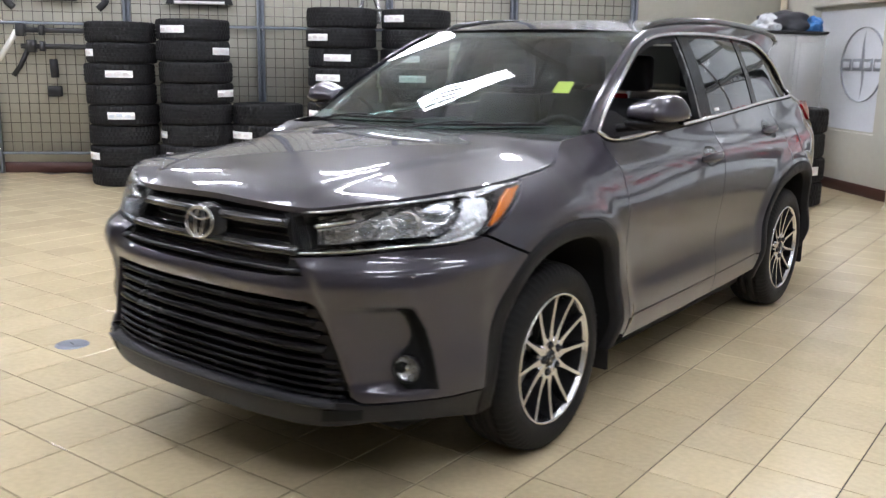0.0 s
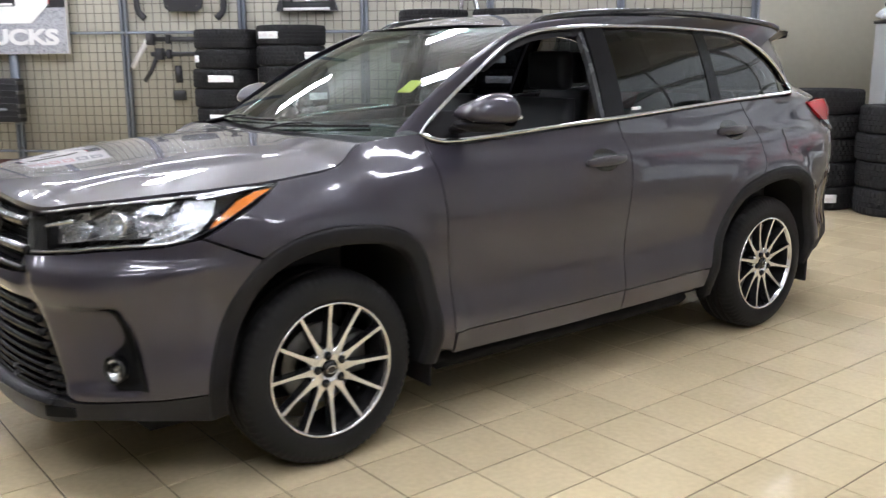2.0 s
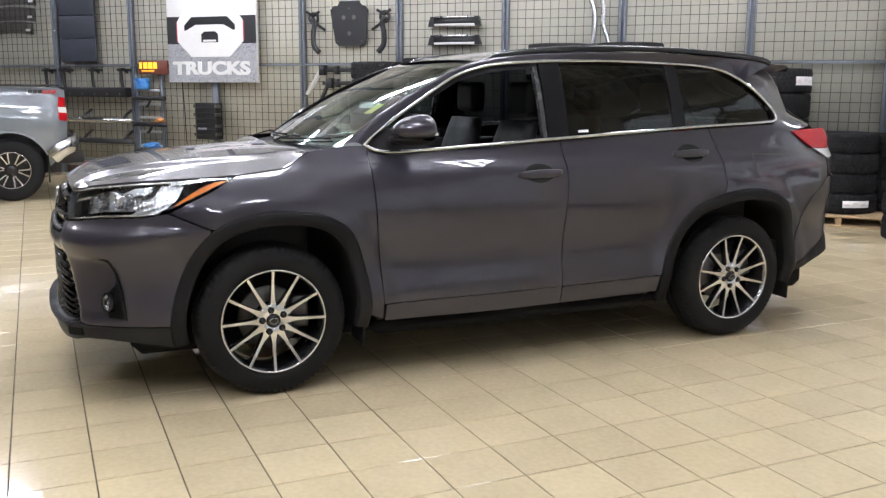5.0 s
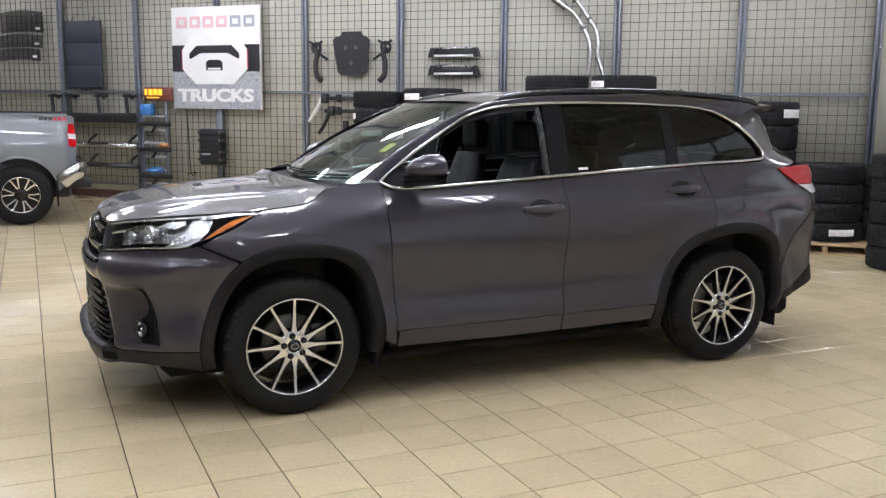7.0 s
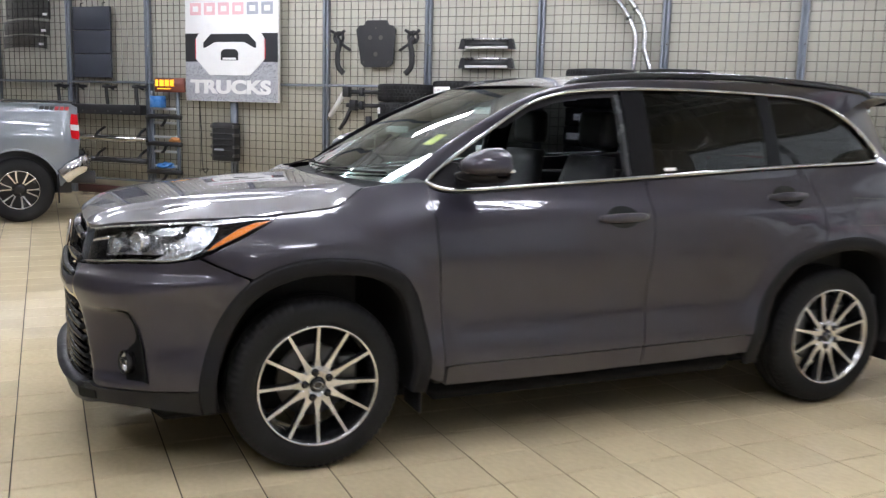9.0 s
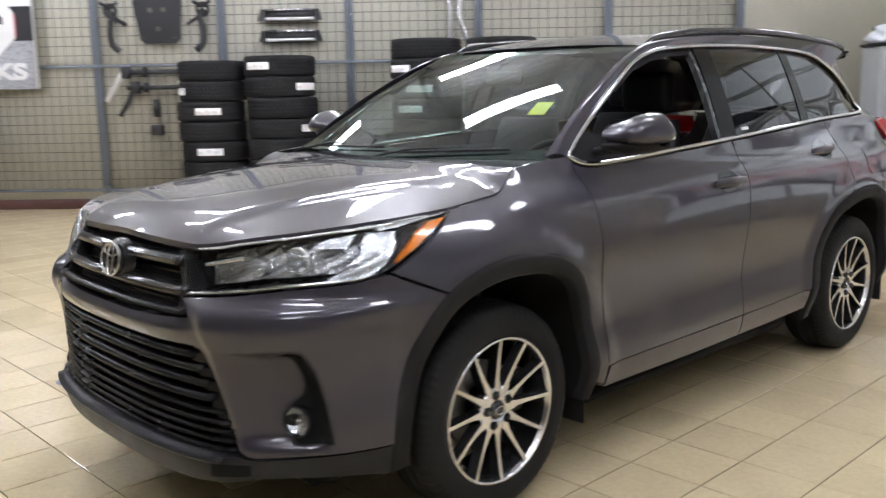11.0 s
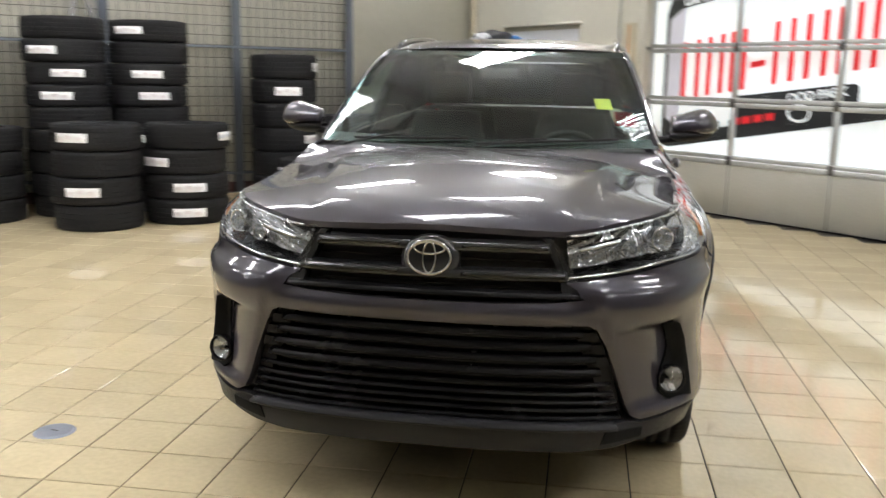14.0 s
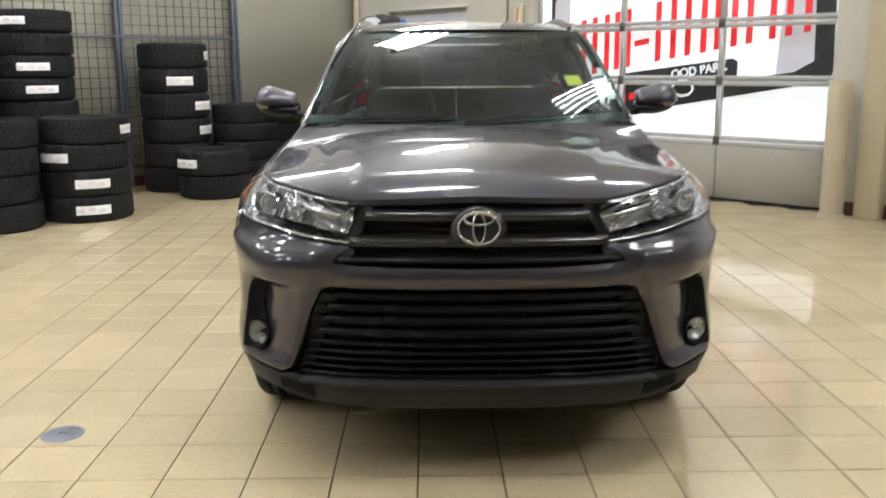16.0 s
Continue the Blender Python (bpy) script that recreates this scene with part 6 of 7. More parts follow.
# ---- floor drain ----
dr = room(empty("floor_drain"), "round grey steel floor drain cover set in the tiles", "drain")
o = part("cover", lathe([(0.0, 0.006), (0.066, 0.006), (0.079, 0.005), (0.085, 0.0005)], 40, axis="z"), M_DRAIN, dr)
o.matrix_basis = pose(7.16, -7.55, 0)
o = part("key_slot", box_bm(-0.018, 0.018, -0.003, 0.003, 0.0055, 0.0068), M_DARK, dr, smooth=False)
o.matrix_basis = pose(7.16, -7.55, 0, 0, 0, 30)

# ---- accessories on the mesh wall ----
# shapes in the wall's plane: u runs to the viewer's right along the wall, v up
def on_wall(pts, x, material, parent, name, thick=0.01):
    bm = bmesh.new()
    f = bm.faces.new([bm.verts.new((x, u, v)) for u, v in pts])
    r = bmesh.ops.extrude_face_region(bm, geom=[f])
    bmesh.ops.translate(bm, verts=[v for v in r["geom"] if isinstance(v, bmesh.types.BMVert)], vec=(thick, 0, 0))
    bmesh.ops.recalc_face_normals(bm, faces=bm.faces)
    return part(name, bm, material, parent, smooth=False)


U0, U1, V0, V1 = -12.58, -10.92, 1.555, 3.17
sg = room(empty("wall_sign"), "white and silver board with black band and word TRUCKS", "sign")
part("board", box_bm(0.16, 0.22, U0, U1, V0, V1, bevel=0.006), M_WHITE, sg)
on_wall([(U0 + 0.004, V0 + 0.004), (U1 - 0.004, V0 + 0.004), (U1 - 0.004, 2.15), (U0 + 0.004, 2.15)], 0.221, M_PLATE, sg, "diamond_plate", 0.004)
on_wall([(U0 + 0.004, 2.15), (U1 - 0.004, 2.15), (U1 - 0.004, 2.57), (U0 + 0.004, 2.57)], 0.221, M_SIGNBLACK, sg, "black_band", 0.004)
uc, vc = -11.76, 2.335
octo = [(uc - 0.36, vc - 0.385), (uc + 0.36, vc - 0.385), (uc + 0.61, vc - 0.15), (uc + 0.61, vc + 0.16), (uc + 0.44, vc + 0.38), (uc - 0.44, vc + 0.38), (uc - 0.61, vc + 0.16), (uc - 0.61, vc - 0.15)]
on_wall(octo, 0.226, M_WHITE, sg, "octagon", 0.012)
arch = [(uc - 0.47, vc + 0.02), (uc - 0.47, vc + 0.10), (uc - 0.33, vc + 0.225), (uc + 0.33, vc + 0.225), (uc + 0.47, vc + 0.10), (uc + 0.47, vc + 0.02), (uc + 0.44, vc + 0.02), (uc + 0.26, vc + 0.105), (uc - 0.26, vc + 0.105), (uc - 0.44, vc + 0.02)]
on_wall(arch, 0.239, M_SIGNBLACK, sg, "black_arch", 0.004)
on_wall([(uc - 0.155, vc - 0.165), (uc + 0.155, vc - 0.165), (uc + 0.155, vc - 0.04), (uc + 0.10, vc + 0.0), (uc - 0.10, vc + 0.0), (uc - 0.155, vc - 0.04)], 0.239, M_SIGNBLACK, sg, "black_block", 0.004)
on_wall([(uc - 0.12, vc - 0.155), (uc + 0.12, vc - 0.155), (uc + 0.12, vc - 0.125), (uc - 0.12, vc - 0.125)], 0.244, M_WHITE, sg, "white_slot", 0.003)
for s_ in (-1, 1):
    on_wall([(uc + s_ * 0.612, vc - 0.14), (uc + s_ * 0.628, vc - 0.14), (uc + s_ * 0.628, vc + 0.15), (uc + s_ * 0.612, vc + 0.15)], 0.228, M_SIGNRED, sg, "red_edge", 0.006)
word("TRUCKS", 0.32, M_WHITE, sg, Matrix.Translation((0.229, uc, 1.765)) @ Matrix(((0, 0, 1, 0), (1, 0, 0, 0), (0, 1, 0, 0), (0, 0, 0, 1))) @ Matrix.Diagonal((1.20, 0.85, 1, 1)), 0.01, 0.042)
for i in range(6):
    a = U0 + 0.10 + 0.255 * i
    on_wall([(a, 2.84), (a + 0.20, 2.84), (a + 0.20, 3.02), (a, 3.02)], 0.221, M_SIGNPINK if i < 4 else M_SILVER, sg, "pale_bar", 0.004)
    on_wall([(a + 0.05, 2.89), (a + 0.15, 2.89), (a + 0.15, 2.97), (a + 0.05, 2.97)], 0.2255, M_WHITE, sg, "bar_heart", 0.002)
for y in (U0 + 0.3, U1 - 0.3):
    part("bracket", box_bm(0.08, 0.16, y - 0.03, y + 0.03, 2.9, 2.96), M_POST, sg)
part("stem", box_bm(0.10, 0.16, uc - 0.05, uc + 0.05, 0.62, V0 + 0.02, bevel=0.004), M_POST, sg, "blue-grey steel stem")

# skid plate
sk = room(empty("skid_plate"), "black steel skid plate hung on the wire panel", "skid plate")
pt = [(-9.68, 2.61), (-9.62, 2.67), (-9.12, 2.67), (-9.06, 2.61), (-9.10, 2.14), (-9.16, 2.09), (-9.54, 2.09), (-9.60, 2.14)]
on_wall(pt, 0.12, M_BLACKPART, sk, "plate", 0.02)
on_wall([(-9.58, 2.66), (-9.16, 2.66), (-9.22, 2.74), (-9.52, 2.74)], 0.10, M_BLACKPART, sk, "flange", 0.02)
for u, v, r in ((-9.46, 2.50, 0.035), (-9.29, 2.50, 0.035), (-9.37, 2.27, 0.035), (-9.56, 2.16, 0.012), (-9.17, 2.16, 0.012), (-9.37, 2.63, 0.012)):
    o = part("hole", lathe([(0, 0.141), (r * 0.8, 0.141), (r, 0.1395)], 16), M_WIRE, sk)
    o.matrix_basis = pose(0, u, v)
for nm, u0, sgn in (("control_arm", -9.97, 1), ("control_arm", -8.80, -1)):
    ca = room(empty(nm), "black forged suspension control arm hung on the wire panel", "control arm", "", "control arms")
    pth = [Vector((0.14, u0 - sgn * 0.03, 2.50)), Vector((0.15, u0 + sgn * 0.03, 2.42)), Vector((0.15, u0 - sgn * 0.0, 2.28)), Vector((0.15, u0 + sgn * 0.01, 2.10)), Vector((0.15, u0 + sgn * 0.10, 2.0))]
    part("arm", sweep(smooth_path(pth, 6), circle(0.042, 10, 0.6), up=(1, 0, 0)), M_BLACKPART, ca)
    part("bushing", sweep([Vector((0.12, u0 + 0.07 * math.cos(a), 2.50 + 0.075 * math.sin(a))) for a in np.linspace(0, 2 * math.pi, 20, endpoint=False)], circle(0.022, 8), up=(1, 0, 0), closed=True), M_BLACKPART, ca)
    for a, b in ((-0.12, 0.10), (0.10, 0.10), (sgn * 0.20, -0.18)):
        part("lug", sweep([Vector((0.13, u0, 2.50 + b * 0.3)), Vector((0.13, u0 + a, 2.50 + b))], circle(0.022, 8), up=(1, 0, 0)), M_BLACKPART, ca)

# light bars
for z0 in (2.40, 2.145):
    lb = room(empty("roof_bar"), "silver roof bar with dark end caps hung on the wire panel", "roof bar", "", "roof bars")
    body = [(-0.03, -0.062), (0.03, -0.062), (0.034, 0.0), (0.02, 0.06), (-0.03, 0.062)]
    part("body", sweep([Vector((0.14, -8.02, z0 + 0.01)), Vector((0.14, -7.38, z0 + 0.01))], body, up=(0, 0, 1)), M_BLACKPART, lb)
    for dz, w in ((0.056, 0.017), (-0.05, 0.019)):
        part("bright_strip", sweep([Vector((0.168, -8.0, z0 + dz + 0.01)), Vector((0.168, -7.40, z0 + dz + 0.01))], circle(w, 10)), M_SHOCK if dz < 0 else M_ALLOY, lb, "bright strip")
    for u, s_ in ((-8.06, 1), (-7.34, -1)):
        on_wall([(u - 0.04 * s_, z0 - 0.06), (u + 0.05 * s_, z0 - 0.06), (u + 0.05 * s_, z0 + 0.075), (u, z0 + 0.075)], 0.11, M_BLACKPART, lb, "end_cap", 0.07)
    for u in (-7.9, -7.5):
        part("clamp", box_bm(0.15, 0.19, u - 0.010, u + 0.010, z0 + 0.04, z0 + 0.085, bevel=0.004), M_BLACKPART, lb)

# exhaust pipes
ex = room(empty("exhaust"), "twin stainless exhaust pipes hung on the wire panel", "exhaust")
PIPES = [[(-6.10, 3.02), (-5.96, 2.92), (-5.82, 2.73), (-5.72, 2.50), (-5.71, 2.28), (-5.73, 2.05), (-5.73, 1.90)],
         [(-5.93, 3.10), (-5.84, 2.98), (-5.74, 2.84), (-5.64, 2.69), (-5.59, 2.50), (-5.60, 2.35), (-5.54, 2.16), (-5.51, 2.05), (-5.51, 1.90)]]
for k, line_ in enumerate(PIPES):
    pth = [Vector((0.17 + 0.02 * k, u, v)) for u, v in line_]
    pp = part("pipe", sweep(smooth_path(pth, 8), circle(0.031, 14), up=(1, 0, 0)), M_ALLOY, ex)
    part("flange", sweep([pth[-2] + Vector((0, 0, 0.03)), pth[-2] + Vector((0, 0, 0.0))], circle(0.055, 12), up=(1, 0, 0)), M_STEEL, ex)
    part("clamp", sweep([pth[2], pth[2].lerp(pth[3], 0.15)], circle(0.040, 12), up=(1, 0, 0)), M_STEEL, pp)
    tip = pth[0]
    way = (pth[0] - pth[1]).normalized()
    part("tail_tip", sweep([tip - way * 0.03, tip + way * 0.17, tip + way * 0.18], circle(0.050, 16), up=(1, 0, 0), caps=False), M_CHROME, ex, "polished tail tip")

# folded cover panel
cp = room(empty("cover_panel"), "dark navy folding truck bed cover hung upright", "bed cover")
for i in range(3):
    part("section", box_bm(0.11, 0.16, -14.86, -14.10, 1.89 + 0.378 * i, 1.89 + 0.375 * (i + 1), bevel=0.012, seg=2), M_NAVY, cp)
for u in (-14.7, -14.25):
    part("hook", sweep([Vector((0.08, u, 3.08)), Vector((0.14, u, 3.07)), Vector((0.15, u, 3.0))], circle(0.008, 6)), M_WIRE, cp)

# smoked deflectors
for u0, u1, z0, z1 in ((-16.35, -15.36, 2.86, 3.22), (-16.40, -15.40, 2.60, 2.82), (-16.42, -15.46, 2.38, 2.58)):
    df = room(empty("wind_deflector"), "smoked plastic bonnet deflector hung on the wire panel", "deflector", "", "deflectors")
    rows = [[Vector((0.12 + 0.06 * math.sin(math.pi * t) * v, u0 + (u1 - u0) * t, z0 + (z1 - z0) * v - 0.03 * (2 * t - 1) ** 2)) for t in np.linspace(0, 1, 15)] for v in np.linspace(0, 1, 5)]
    rows += [[p - Vector((0.004, 0, 0)) for p in row] for row in rows[::-1]]
    part("shield", loft(rows), M_SMOKE, df)
    part("label", box_bm(0.135, 0.139, u1 - 0.16, u1 - 0.06, z0 + 0.03, z0 + 0.07), M_PAPER, df, smooth=False)

# running boards and steps
rb = room(empty("running_board"), "long black running board on wall brackets", "running board")
part("board", box_bm(0.20, 0.36, -15.45, -13.36, 1.31, 1.47, bevel=0.02, seg=2), M_BLACKPART, rb)
for u in (-15.10, -14.72, -14.10, -13.50):
    part("bracket", sweep(smooth_path([Vector((0.12, u, 1.72)), Vector((0.26, u, 1.76)), Vector((0.27, u, 1.62)), Vector((0.27, u + 0.02, 1.46))], 4), circle(0.028, 6), up=(0, 1, 0)), M_BLACKPART, rb)
    part("bracket_foot", box_bm(0.10, 0.30, u - 0.07, u + 0.07, 1.73, 1.77, bevel=0.006), M_BLACKPART, rb)
for i in range(8):
    part("rivet", lathe([(0, 0.364), (0.012, 0.363), (0.014, 0.358)], 8), M_STEEL, rb).matrix_basis = pose(0, -15.3 + 0.26 * i, 1.36)
for z0, mt, lbl in ((0.93, M_CHROME, "polished side step tube"), (0.585, M_BLACKPART, "black side step tube")):
    st = room(empty("side_step"), lbl + " hung along the wire panel", "side step", "", "side steps")
    part("tube", sweep([Vector((0.30, -15.6, z0)), Vector((0.30, -13.30, z0))], circle(0.042, 12)), mt, st)
    for u in (-14.9, -14.1):
        part("tread", box_bm(0.29, 0.345, u - 0.22, u + 0.22, z0 + 0.012, z0 + 0.046, bevel=0.008), M_BLACKPART, st)
    for u in (-15.0, -14.35, -13.5):
        part("bracket", sweep([Vector((0.06, u, z0 + 0.17)), Vector((0.2, u, z0 + 0.10)), Vector((0.30, u, z0))], circle(0.022, 6)), M_BLACKPART, st)

# small lit sign and step rack
ns = room(empty("small_sign"), "small brown sign with glowing amber marks", "sign")
part("board", box_bm(0.20, 0.25, -13.16, -12.60, 1.68, 1.90, bevel=0.006), M_BROWN, ns)
for i, (a, w) in enumerate(((-13.14, 0.05), (-13.06, 0.08), (-12.96, 0.08), (-12.86, 0.07))):
    on_wall([(a, 1.77), (a + w, 1.77), (a + w, 1.87), (a, 1.87)], 0.251, M_AMBERSIGN, ns, "amber_bar", 0.003)
on_wall([(-13.1, 1.725), (-12.85, 1.725), (-12.85, 1.742), (-13.1, 1.742)], 0.251, M_AMBERSIGN, ns, "amber_bar", 0.003)
rk = room(empty("step_rack"), "narrow steel display rack holding black tube steps", "rack")
for u in (-13.27, -12.78):
    part("upright", box_bm(0.14, 0.19, u - 0.02, u + 0.02, 0.0, 1.70, bevel=0.004), M_POST, rk)
for z in (0.30, 0.52, 0.75, 0.98, 1.20, 1.42):
    part("crossbar", box_bm(0.15, 0.18, -13.25, -12.80, z - 0.02, z + 0.02, bevel=0.003), M_DOORMETAL, rk)
for z in (0.42, 0.86, 1.28):
    part("tube_step", sweep(smooth_path([Vector((0.20, -13.35, z)), Vector((0.30, -13.2, z + 0.02)), Vector((0.32, -12.9, z + 0.02)), Vector((0.30, -12.62, z + 0.015))], 5), circle(0.038, 10)), M_BLACKPART, rk, "black tube step")
    part("step_bracket", sweep(smooth_path([Vector((0.18, -13.1, z - 0.12)), Vector((0.26, -13.0, z - 0.1)), Vector((0.30, -12.9, z))], 4), circle(0.022, 8)), M_BLACKPART, rk)
room(part("blue_box", box_bm(0.2, 0.32, -13.20, -12.98, 1.44, 1.62, bevel=0.006), M_BLUEBAG), "small dark blue box on the step rack", "box")
lump("plastic_wrap", (0.26, -12.78, 0.90), (0.07, 0.09, 0.06), M_ORANGE, "crumpled orange and clear packing on the step rack", "packaging", 4, 0.4)
lump("plastic_wrap", (0.26, -12.95, 0.50), (0.09, 0.14, 0.06), M_BLUEBAG, "crumpled blue plastic packing on the step rack", "packaging", 9, 0.4)

# black ribbed case
kb = room(empty("tool_case"), "black ribbed plastic tool case hung below the sign", "case")
part("shell", box_bm(0.17, 0.34, -12.02, -11.62, 0.66, 1.24, bevel=0.025, seg=2), M_BLACKPART, kb)
for i in range(6):
    part("rib", box_bm(0.335, 0.352, -11.99, -11.65, 0.72 + 0.085 * i, 0.745 + 0.085 * i, bevel=0.006), M_BLACKPART, kb)
for u in (-12.03, -11.63):
    for z in (0.72, 0.85, 1.03, 1.16):
        part("latch", box_bm(0.22, 0.36, u - 0.012, u + 0.022, z, z + 0.05, bevel=0.005), M_STEEL, kb)
on_wall([(-11.97, 0.82), (-11.80, 0.82), (-11.80, 0.85), (-11.97, 0.85)], 0.353, M_SILVER, kb, "pale_bar", 0.002)
cb = [Vector((0.11, -12.42, 1.60)), Vector((0.10, -12.40, 1.1)), Vector((0.11, -12.38, 0.62)), Vector((0.16, -12.30, 0.46)), Vector((0.18, -12.22, 0.52)), Vector((0.14, -12.42, 0.48))]
room(part("cable", sweep(smooth_path(cb, 8), circle(0.009, 6)), M_BLACKPART), "black power cable hanging behind the sign", "cable")

# hitch arms with a damper
hi = room(empty("hitch_assembly"), "black weight-distribution hitch arms with a white damper", "hitch")
for z in (1.74, 1.55):
    part("arm", box_bm(0.12, 0.17, -9.82, -8.70, z - 0.03, z + 0.03, bevel=0.006), M_BLACKPART, hi)
    part("clamp", box_bm(0.10, 0.21, -9.86 + (1.74 - z) * 0.6, -9.76 + (1.74 - z) * 0.6, z - 0.075, z + 0.075, bevel=0.01), M_BLACKPART, hi)
    part("clamp", box_bm(0.10, 0.20, -9.60, -9.54, z - 0.06, z + 0.06, bevel=0.01), M_BLACKPART, hi)
part("damper", sweep([Vector((0.15, -9.86, 1.73)), Vector((0.15, -9.90, 1.66)), Vector((0.15, -10.09, 1.38))], circle(0.034, 12), up=(1, 0, 0)), M_SHOCK, hi, "white damper tube")
part("damper_rod", sweep([Vector((0.15, -9.84, 1.80)), Vector((0.15, -10.13, 1.33))], circle(0.012, 8), up=(1, 0, 0)), M_CHROME, hi)
part("link", sweep([Vector((0.15, -9.74, 1.52)), Vector((0.15, -9.84, 1.32)), Vector((0.15, -9.93, 1.20))], circle(0.03, 8), up=(1, 0, 0)), M_BLACKPART, hi)
part("drop_bracket", sweep([Vector((0.15, -9.46, 1.40)), Vector((0.15, -9.45, 1.18))], circle(0.05, 8), up=(1, 0, 0)), M_BLACKPART, hi)
part("drop_plate", box_bm(0.11, 0.17, -9.55, -9.38, 0.95, 1.08, bevel=0.01), M_BLACKPART, hi)
# ---- the parked pickup, of which the tail shows: its own axes have x towards its tail, y to its far side ----
TR = pose(-7.93, -1.46, 0, 0, 0, 90)
tk = tagged(empty("pickup_truck", TR), "grey pickup truck parked near the mesh wall on glossy tiles", "truck")
# near bed side, as (along, up), laid at y = 0.0 with a gentle bulge; x grows to the tail
def bedside(u, v, d=0.0, side=1):
    b = 0.05 * math.exp(-((v - 0.98) / 0.25) ** 2) + 0.03 * step(0.5, 0.7, v) - 0.02 * step(1.25, 1.42, v) - 0.12 * step(0.48, 0.76, u) ** 2
    return Vector((u, -0.10 - b + d, v))


arch_t = [(0.47 * math.cos(radians(a)), 0.42 + 0.47 * math.sin(radians(a))) for a in np.linspace(176, 4, 40)]
poly = [(-2.6, 0.52), (-0.49, 0.50)] + arch_t + [(0.49, 0.46), (0.60, 0.56), (0.66, 0.66), (0.70, 0.90), (0.72, 1.05), (0.685, 1.37), (0.66, 1.455), (-2.6, 1.50)]
skin("bed_side", poly, bedside, M_SILVERPAINT, tk, "cement grey bed side", cell=0.05, depth=0.03, gap=0)
rim = [[bedside(0.47 * k * math.cos(radians(a)), 0.42 + 0.47 * k * math.sin(radians(a)), d) for a in np.linspace(176, 4, 40)] for k, d in ((1.06, -0.004), (1.06, -0.02), (1.0, -0.02), (0.99, 0.12))]
part("arch_lip", loft(rim), M_SILVERPAINT, tk)
part("bed_cap", box_bm(-2.6, 0.65, -0.17, -0.05, 1.485, 1.51, bevel=0.01), M_BLACKPART, tk, "black bed rail cap")
part("tailgate", box_bm(0.64, 0.70, -0.02, 1.75, 0.62, 1.44, bevel=0.02, seg=2), M_SILVERPAINT, tk)
part("bed_far_side", box_bm(-2.6, 0.66, 1.74, 1.84, 0.52, 1.47, bevel=0.02), M_SILVERPAINT, tk)
part("bed_floor", box_bm(-2.6, 0.64, -0.03, 1.74, 0.62, 0.80), M_DARK, tk)
part("wheel_well", box_bm(-0.6, 0.6, 0.06, 0.5, 0.35, 1.0), M_DARK, tk)
part("cab", box_bm(-5.2, -2.65, -0.08, 1.80, 0.5, 1.95, bevel=0.15, seg=3), M_SILVERPAINT, tk)
tl = [(0.62, 1.05), (0.70, 1.03), (0.715, 1.08), (0.695, 1.335), (0.625, 1.35), (0.605, 1.2)]
t_l = skin("tail_lamp", tl, bedside, M_RED, tk, "red tail lamp with clear middle", cell=0.04, depth=0.05, gap=0, d=-0.012)
skin("clear_band", [(0.615, 1.15), (0.712, 1.14), (0.708, 1.21), (0.607, 1.22)], bedside, M_WHITELENS, t_l, "", cell=0.04, depth=0.02, gap=0, d=-0.018)
bp = [Vector((0.50, -0.17, 0.58)), Vector((0.62, -0.18, 0.67)), Vector((0.74, -0.12, 0.73)), Vector((0.80, 0.2, 0.75)), Vector((0.81, 0.85, 0.75)), Vector((0.80, 1.5, 0.75))]
part("rear_bumper", sweep(smooth_path(bp, 6), [(-0.04, -0.11), (0.03, -0.10), (0.05, 0.0), (0.03, 0.09), (-0.04, 0.10)]), M_CHROME, tk, "chrome rear bumper")
part("bumper_step", box_bm(0.66, 0.78, 0.0, 1.6, 0.78, 0.83, bevel=0.01), M_BLACKPART, tk)
part("mud_flap", box_bm(0.44, 0.46, -0.16, 0.12, 0.24, 0.60, bevel=0.004), M_CLAD, tk)
for i in range(6):
    w = 0.062 if i < 3 else 0.055
    skin("badge_bar", [(0.26 + 0.058 * i, 1.39), (0.26 + 0.058 * i + w * 0.8, 1.39), (0.27 + 0.058 * i + w * 0.8, 1.435), (0.27 + 0.058 * i, 1.435)], bedside, M_SIGNBLACK if i < 3 else M_SIGNRED, tk, "", cell=0.1, depth=0.003, gap=0, d=-0.004)
part("frame_rail", box_bm(-3, 0.9, 0.35, 0.5, 0.45, 0.6), M_DARK, tk)


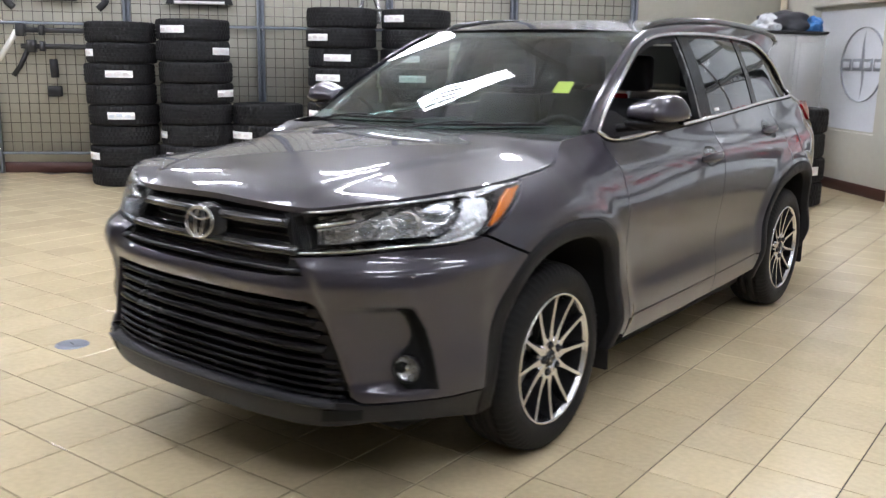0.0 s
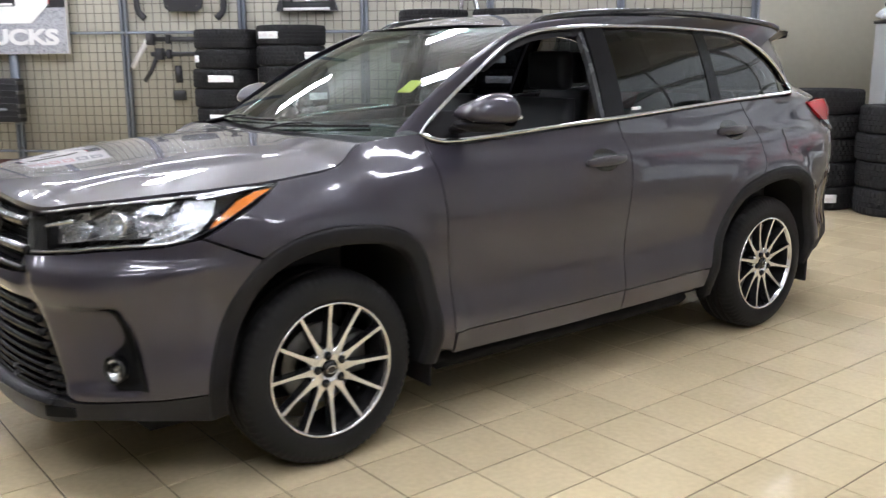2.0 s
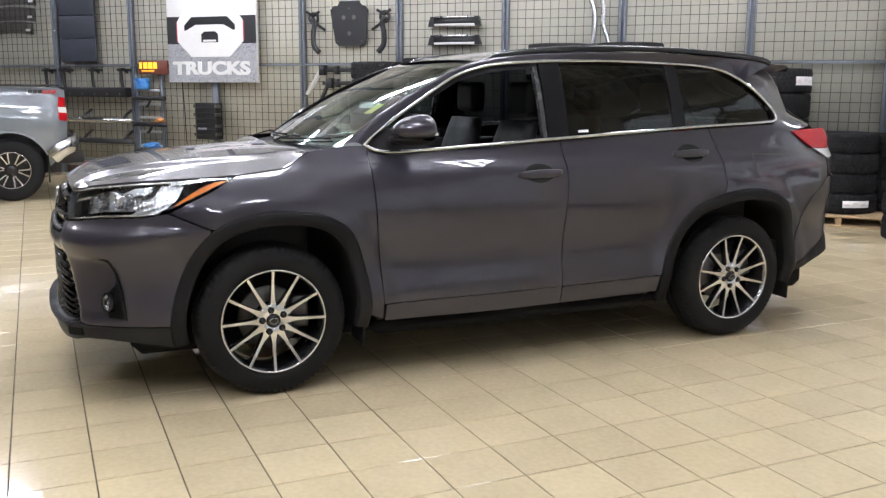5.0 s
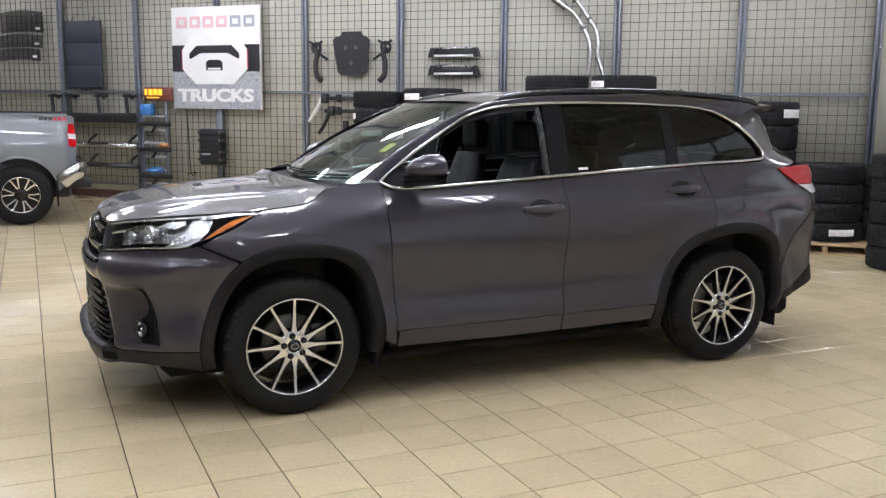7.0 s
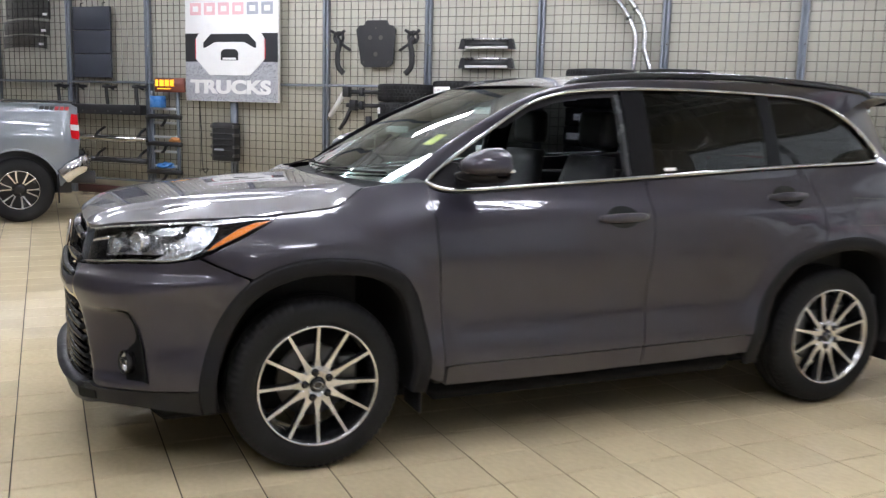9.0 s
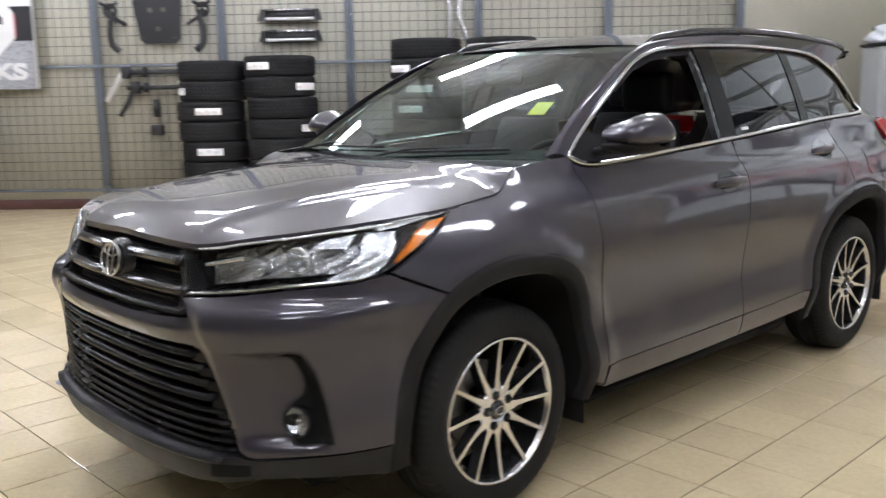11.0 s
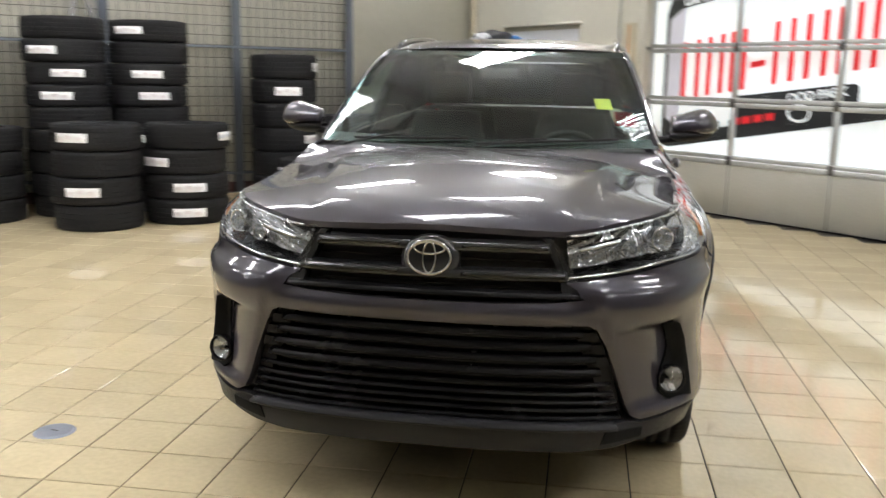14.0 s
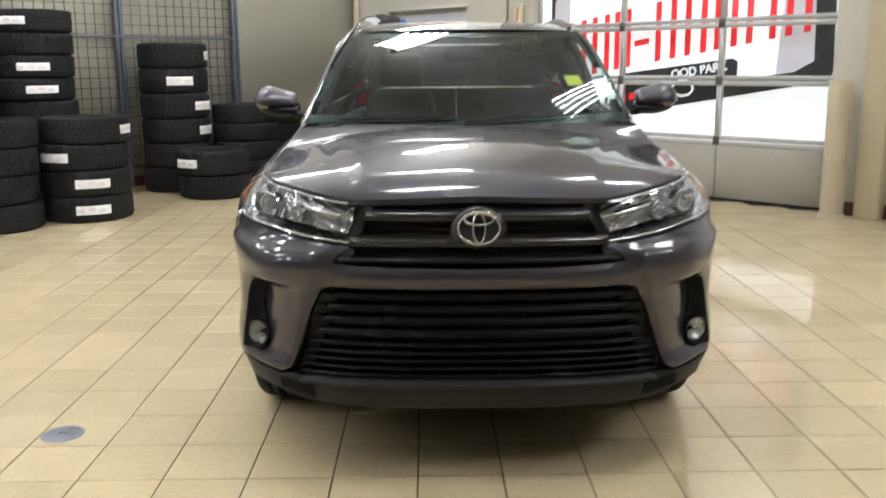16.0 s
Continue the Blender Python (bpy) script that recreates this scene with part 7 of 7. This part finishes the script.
def truck_wheel(x):
    w = empty("road_wheel")
    w.parent = tk
    w.matrix_basis = pose(x, -0.13, 0.405, 0, 0, -90)
    prof = [(0.23, -0.26), (0.30, -0.275), (0.38, -0.255), (0.402, -0.20), (0.405, -0.14), (0.398, -0.138), (0.398, -0.128), (0.405, -0.126), (0.402, -0.05), (0.385, -0.015), (0.34, 0.003), (0.28, 0.005), (0.25, -0.002), (0.238, -0.012)]
    part("tyre", lathe(prof, 120, wobble=lambda i, j: -0.008 if j % 3 == 0 and i in (2, 3, 9, 10) else 0.0), M_TYRE2, w, "black all-terrain tyre")
    part("rim", lathe([(0.24, -0.012), (0.24, 0.0), (0.228, 0.002), (0.222, -0.012), (0.21, -0.10)], 64), M_WHEELBLACK, w)
    part("hub", lathe([(0, -0.01), (0.035, -0.012), (0.07, -0.02), (0.075, -0.06)], 24), M_WHEELBLACK, w)
    part("wheel_face", lathe([(0.05, -0.055), (0.22, -0.05)], 40), M_WHEELBLACK, w)
    part("rim_edge", lathe([(0.2385, -0.004), (0.2385, 0.002), (0.231, 0.003), (0.229, -0.006)], 64), M_ALLOY, w, "bright rim edge")
    for i in range(6):
        bm = bmesh.new()
        for k in (-1, 1):     # two machined edges with a black groove between
            rows = [[Vector((h, k * a0, r)), Vector((h, k * a1, r))] for r, a0, a1, h in ((0.085, 0.0, 0.022, -0.020), (0.115, 0.010, 0.028, -0.018), (0.16, 0.021, 0.039, -0.013), (0.20, 0.031, 0.052, -0.008), (0.231, 0.040, 0.072, -0.004))]
            rows = rows + [[p - Vector((0.03, 0, 0)) for p in r_] for r_ in rows[::-1]]
            loft(rows, bm=bm)
        bmesh.ops.recalc_face_normals(bm, faces=bm.faces)
        for f in bm.faces:
            f.material_index = 0 if abs(f.normal.x) > 0.6 and f.calc_center_median().x > -0.025 else 1
        o = part("spoke", bm, [M_ALLOY, M_WHEELBLACK], w, smooth=False)
        o.matrix_basis = pose(0, 0, 0, 60 * i + 20)
    part("brake_disc", lathe([(0.08, -0.12), (0.17, -0.12), (0.17, -0.14)], 32), M_STEEL, w)


truck_wheel(0.0)
truck_wheel(-3.7)
# ---- floor tiles, laid square to the parked car ----
PITCH, SIZE, TURN_T = 0.3083, 0.3032, radians(0.88)
ORIGIN = Vector((-0.220, -0.906, 0.0))
EX, EY = Vector((math.cos(TURN_T), math.sin(TURN_T), 0)), Vector((-math.sin(TURN_T), math.cos(TURN_T), 0))


def tile_mesh(bm, c):
    h, b = SIZE / 2, 0.0022
    top = [bm.verts.new(c + EX * (u * (h - b)) + EY * (v * (h - b))) for u, v in ((-1, -1), (1, -1), (1, 1), (-1, 1))]
    mid = [bm.verts.new(c + EX * (u * h) + EY * (v * h) + Vector((0, 0, -0.0012))) for u, v in ((-1, -1), (1, -1), (1, 1), (-1, 1))]
    low = [bm.verts.new(v.co + Vector((0, 0, -0.004))) for v in mid]
    bm.faces.new(top)
    for i in range(4):
        bm.faces.new((mid[i], mid[(i + 1) % 4], top[(i + 1) % 4], top[i]))
        bm.faces.new((low[i], low[(i + 1) % 4], mid[(i + 1) % 4], mid[i]))


one = bmesh.new()
tile_mesh(one, Vector((0, 0, 0)))
me_tile = bpy.data.meshes.new("tile")
one.to_mesh(me_tile)
one.free()
me_tile.materials.append(M_TILE)
rest, near = bmesh.new(), []
to_room = ROOM.inverted()
for i in range(-75, 76):
    for j in range(-75, 76):
        c = ORIGIN + EX * (PITCH * (i + 0.5)) + EY * (PITCH * (j + 0.5))
        q = to_room @ c
        if not (0.02 < q.x < ROOM_X - 0.02 and ROOM_Y + 0.02 < q.y < 0.10):
            continue
        if 1.0 < c.x < 3.6 and -1.8 < c.y < 2.6 or -1.9 < c.x <= 1.0 and -2.6 < c.y < -0.7:
            near.append(c)
        else:
            tile_mesh(rest, c)
for c in near[:300]:
    o = new("tile", me_tile)
    o.parent = floor
    o.matrix_parent_inverse = floor.matrix_world.inverted()
    o.matrix_basis = Matrix.Translation(c)
for c in near[300:]:
    tile_mesh(rest, c)
rs = part("tiles", rest, M_TILE, floor, smooth=False)
rs.matrix_parent_inverse = floor.matrix_world.inverted()
tagged(rs, kind="stuff")
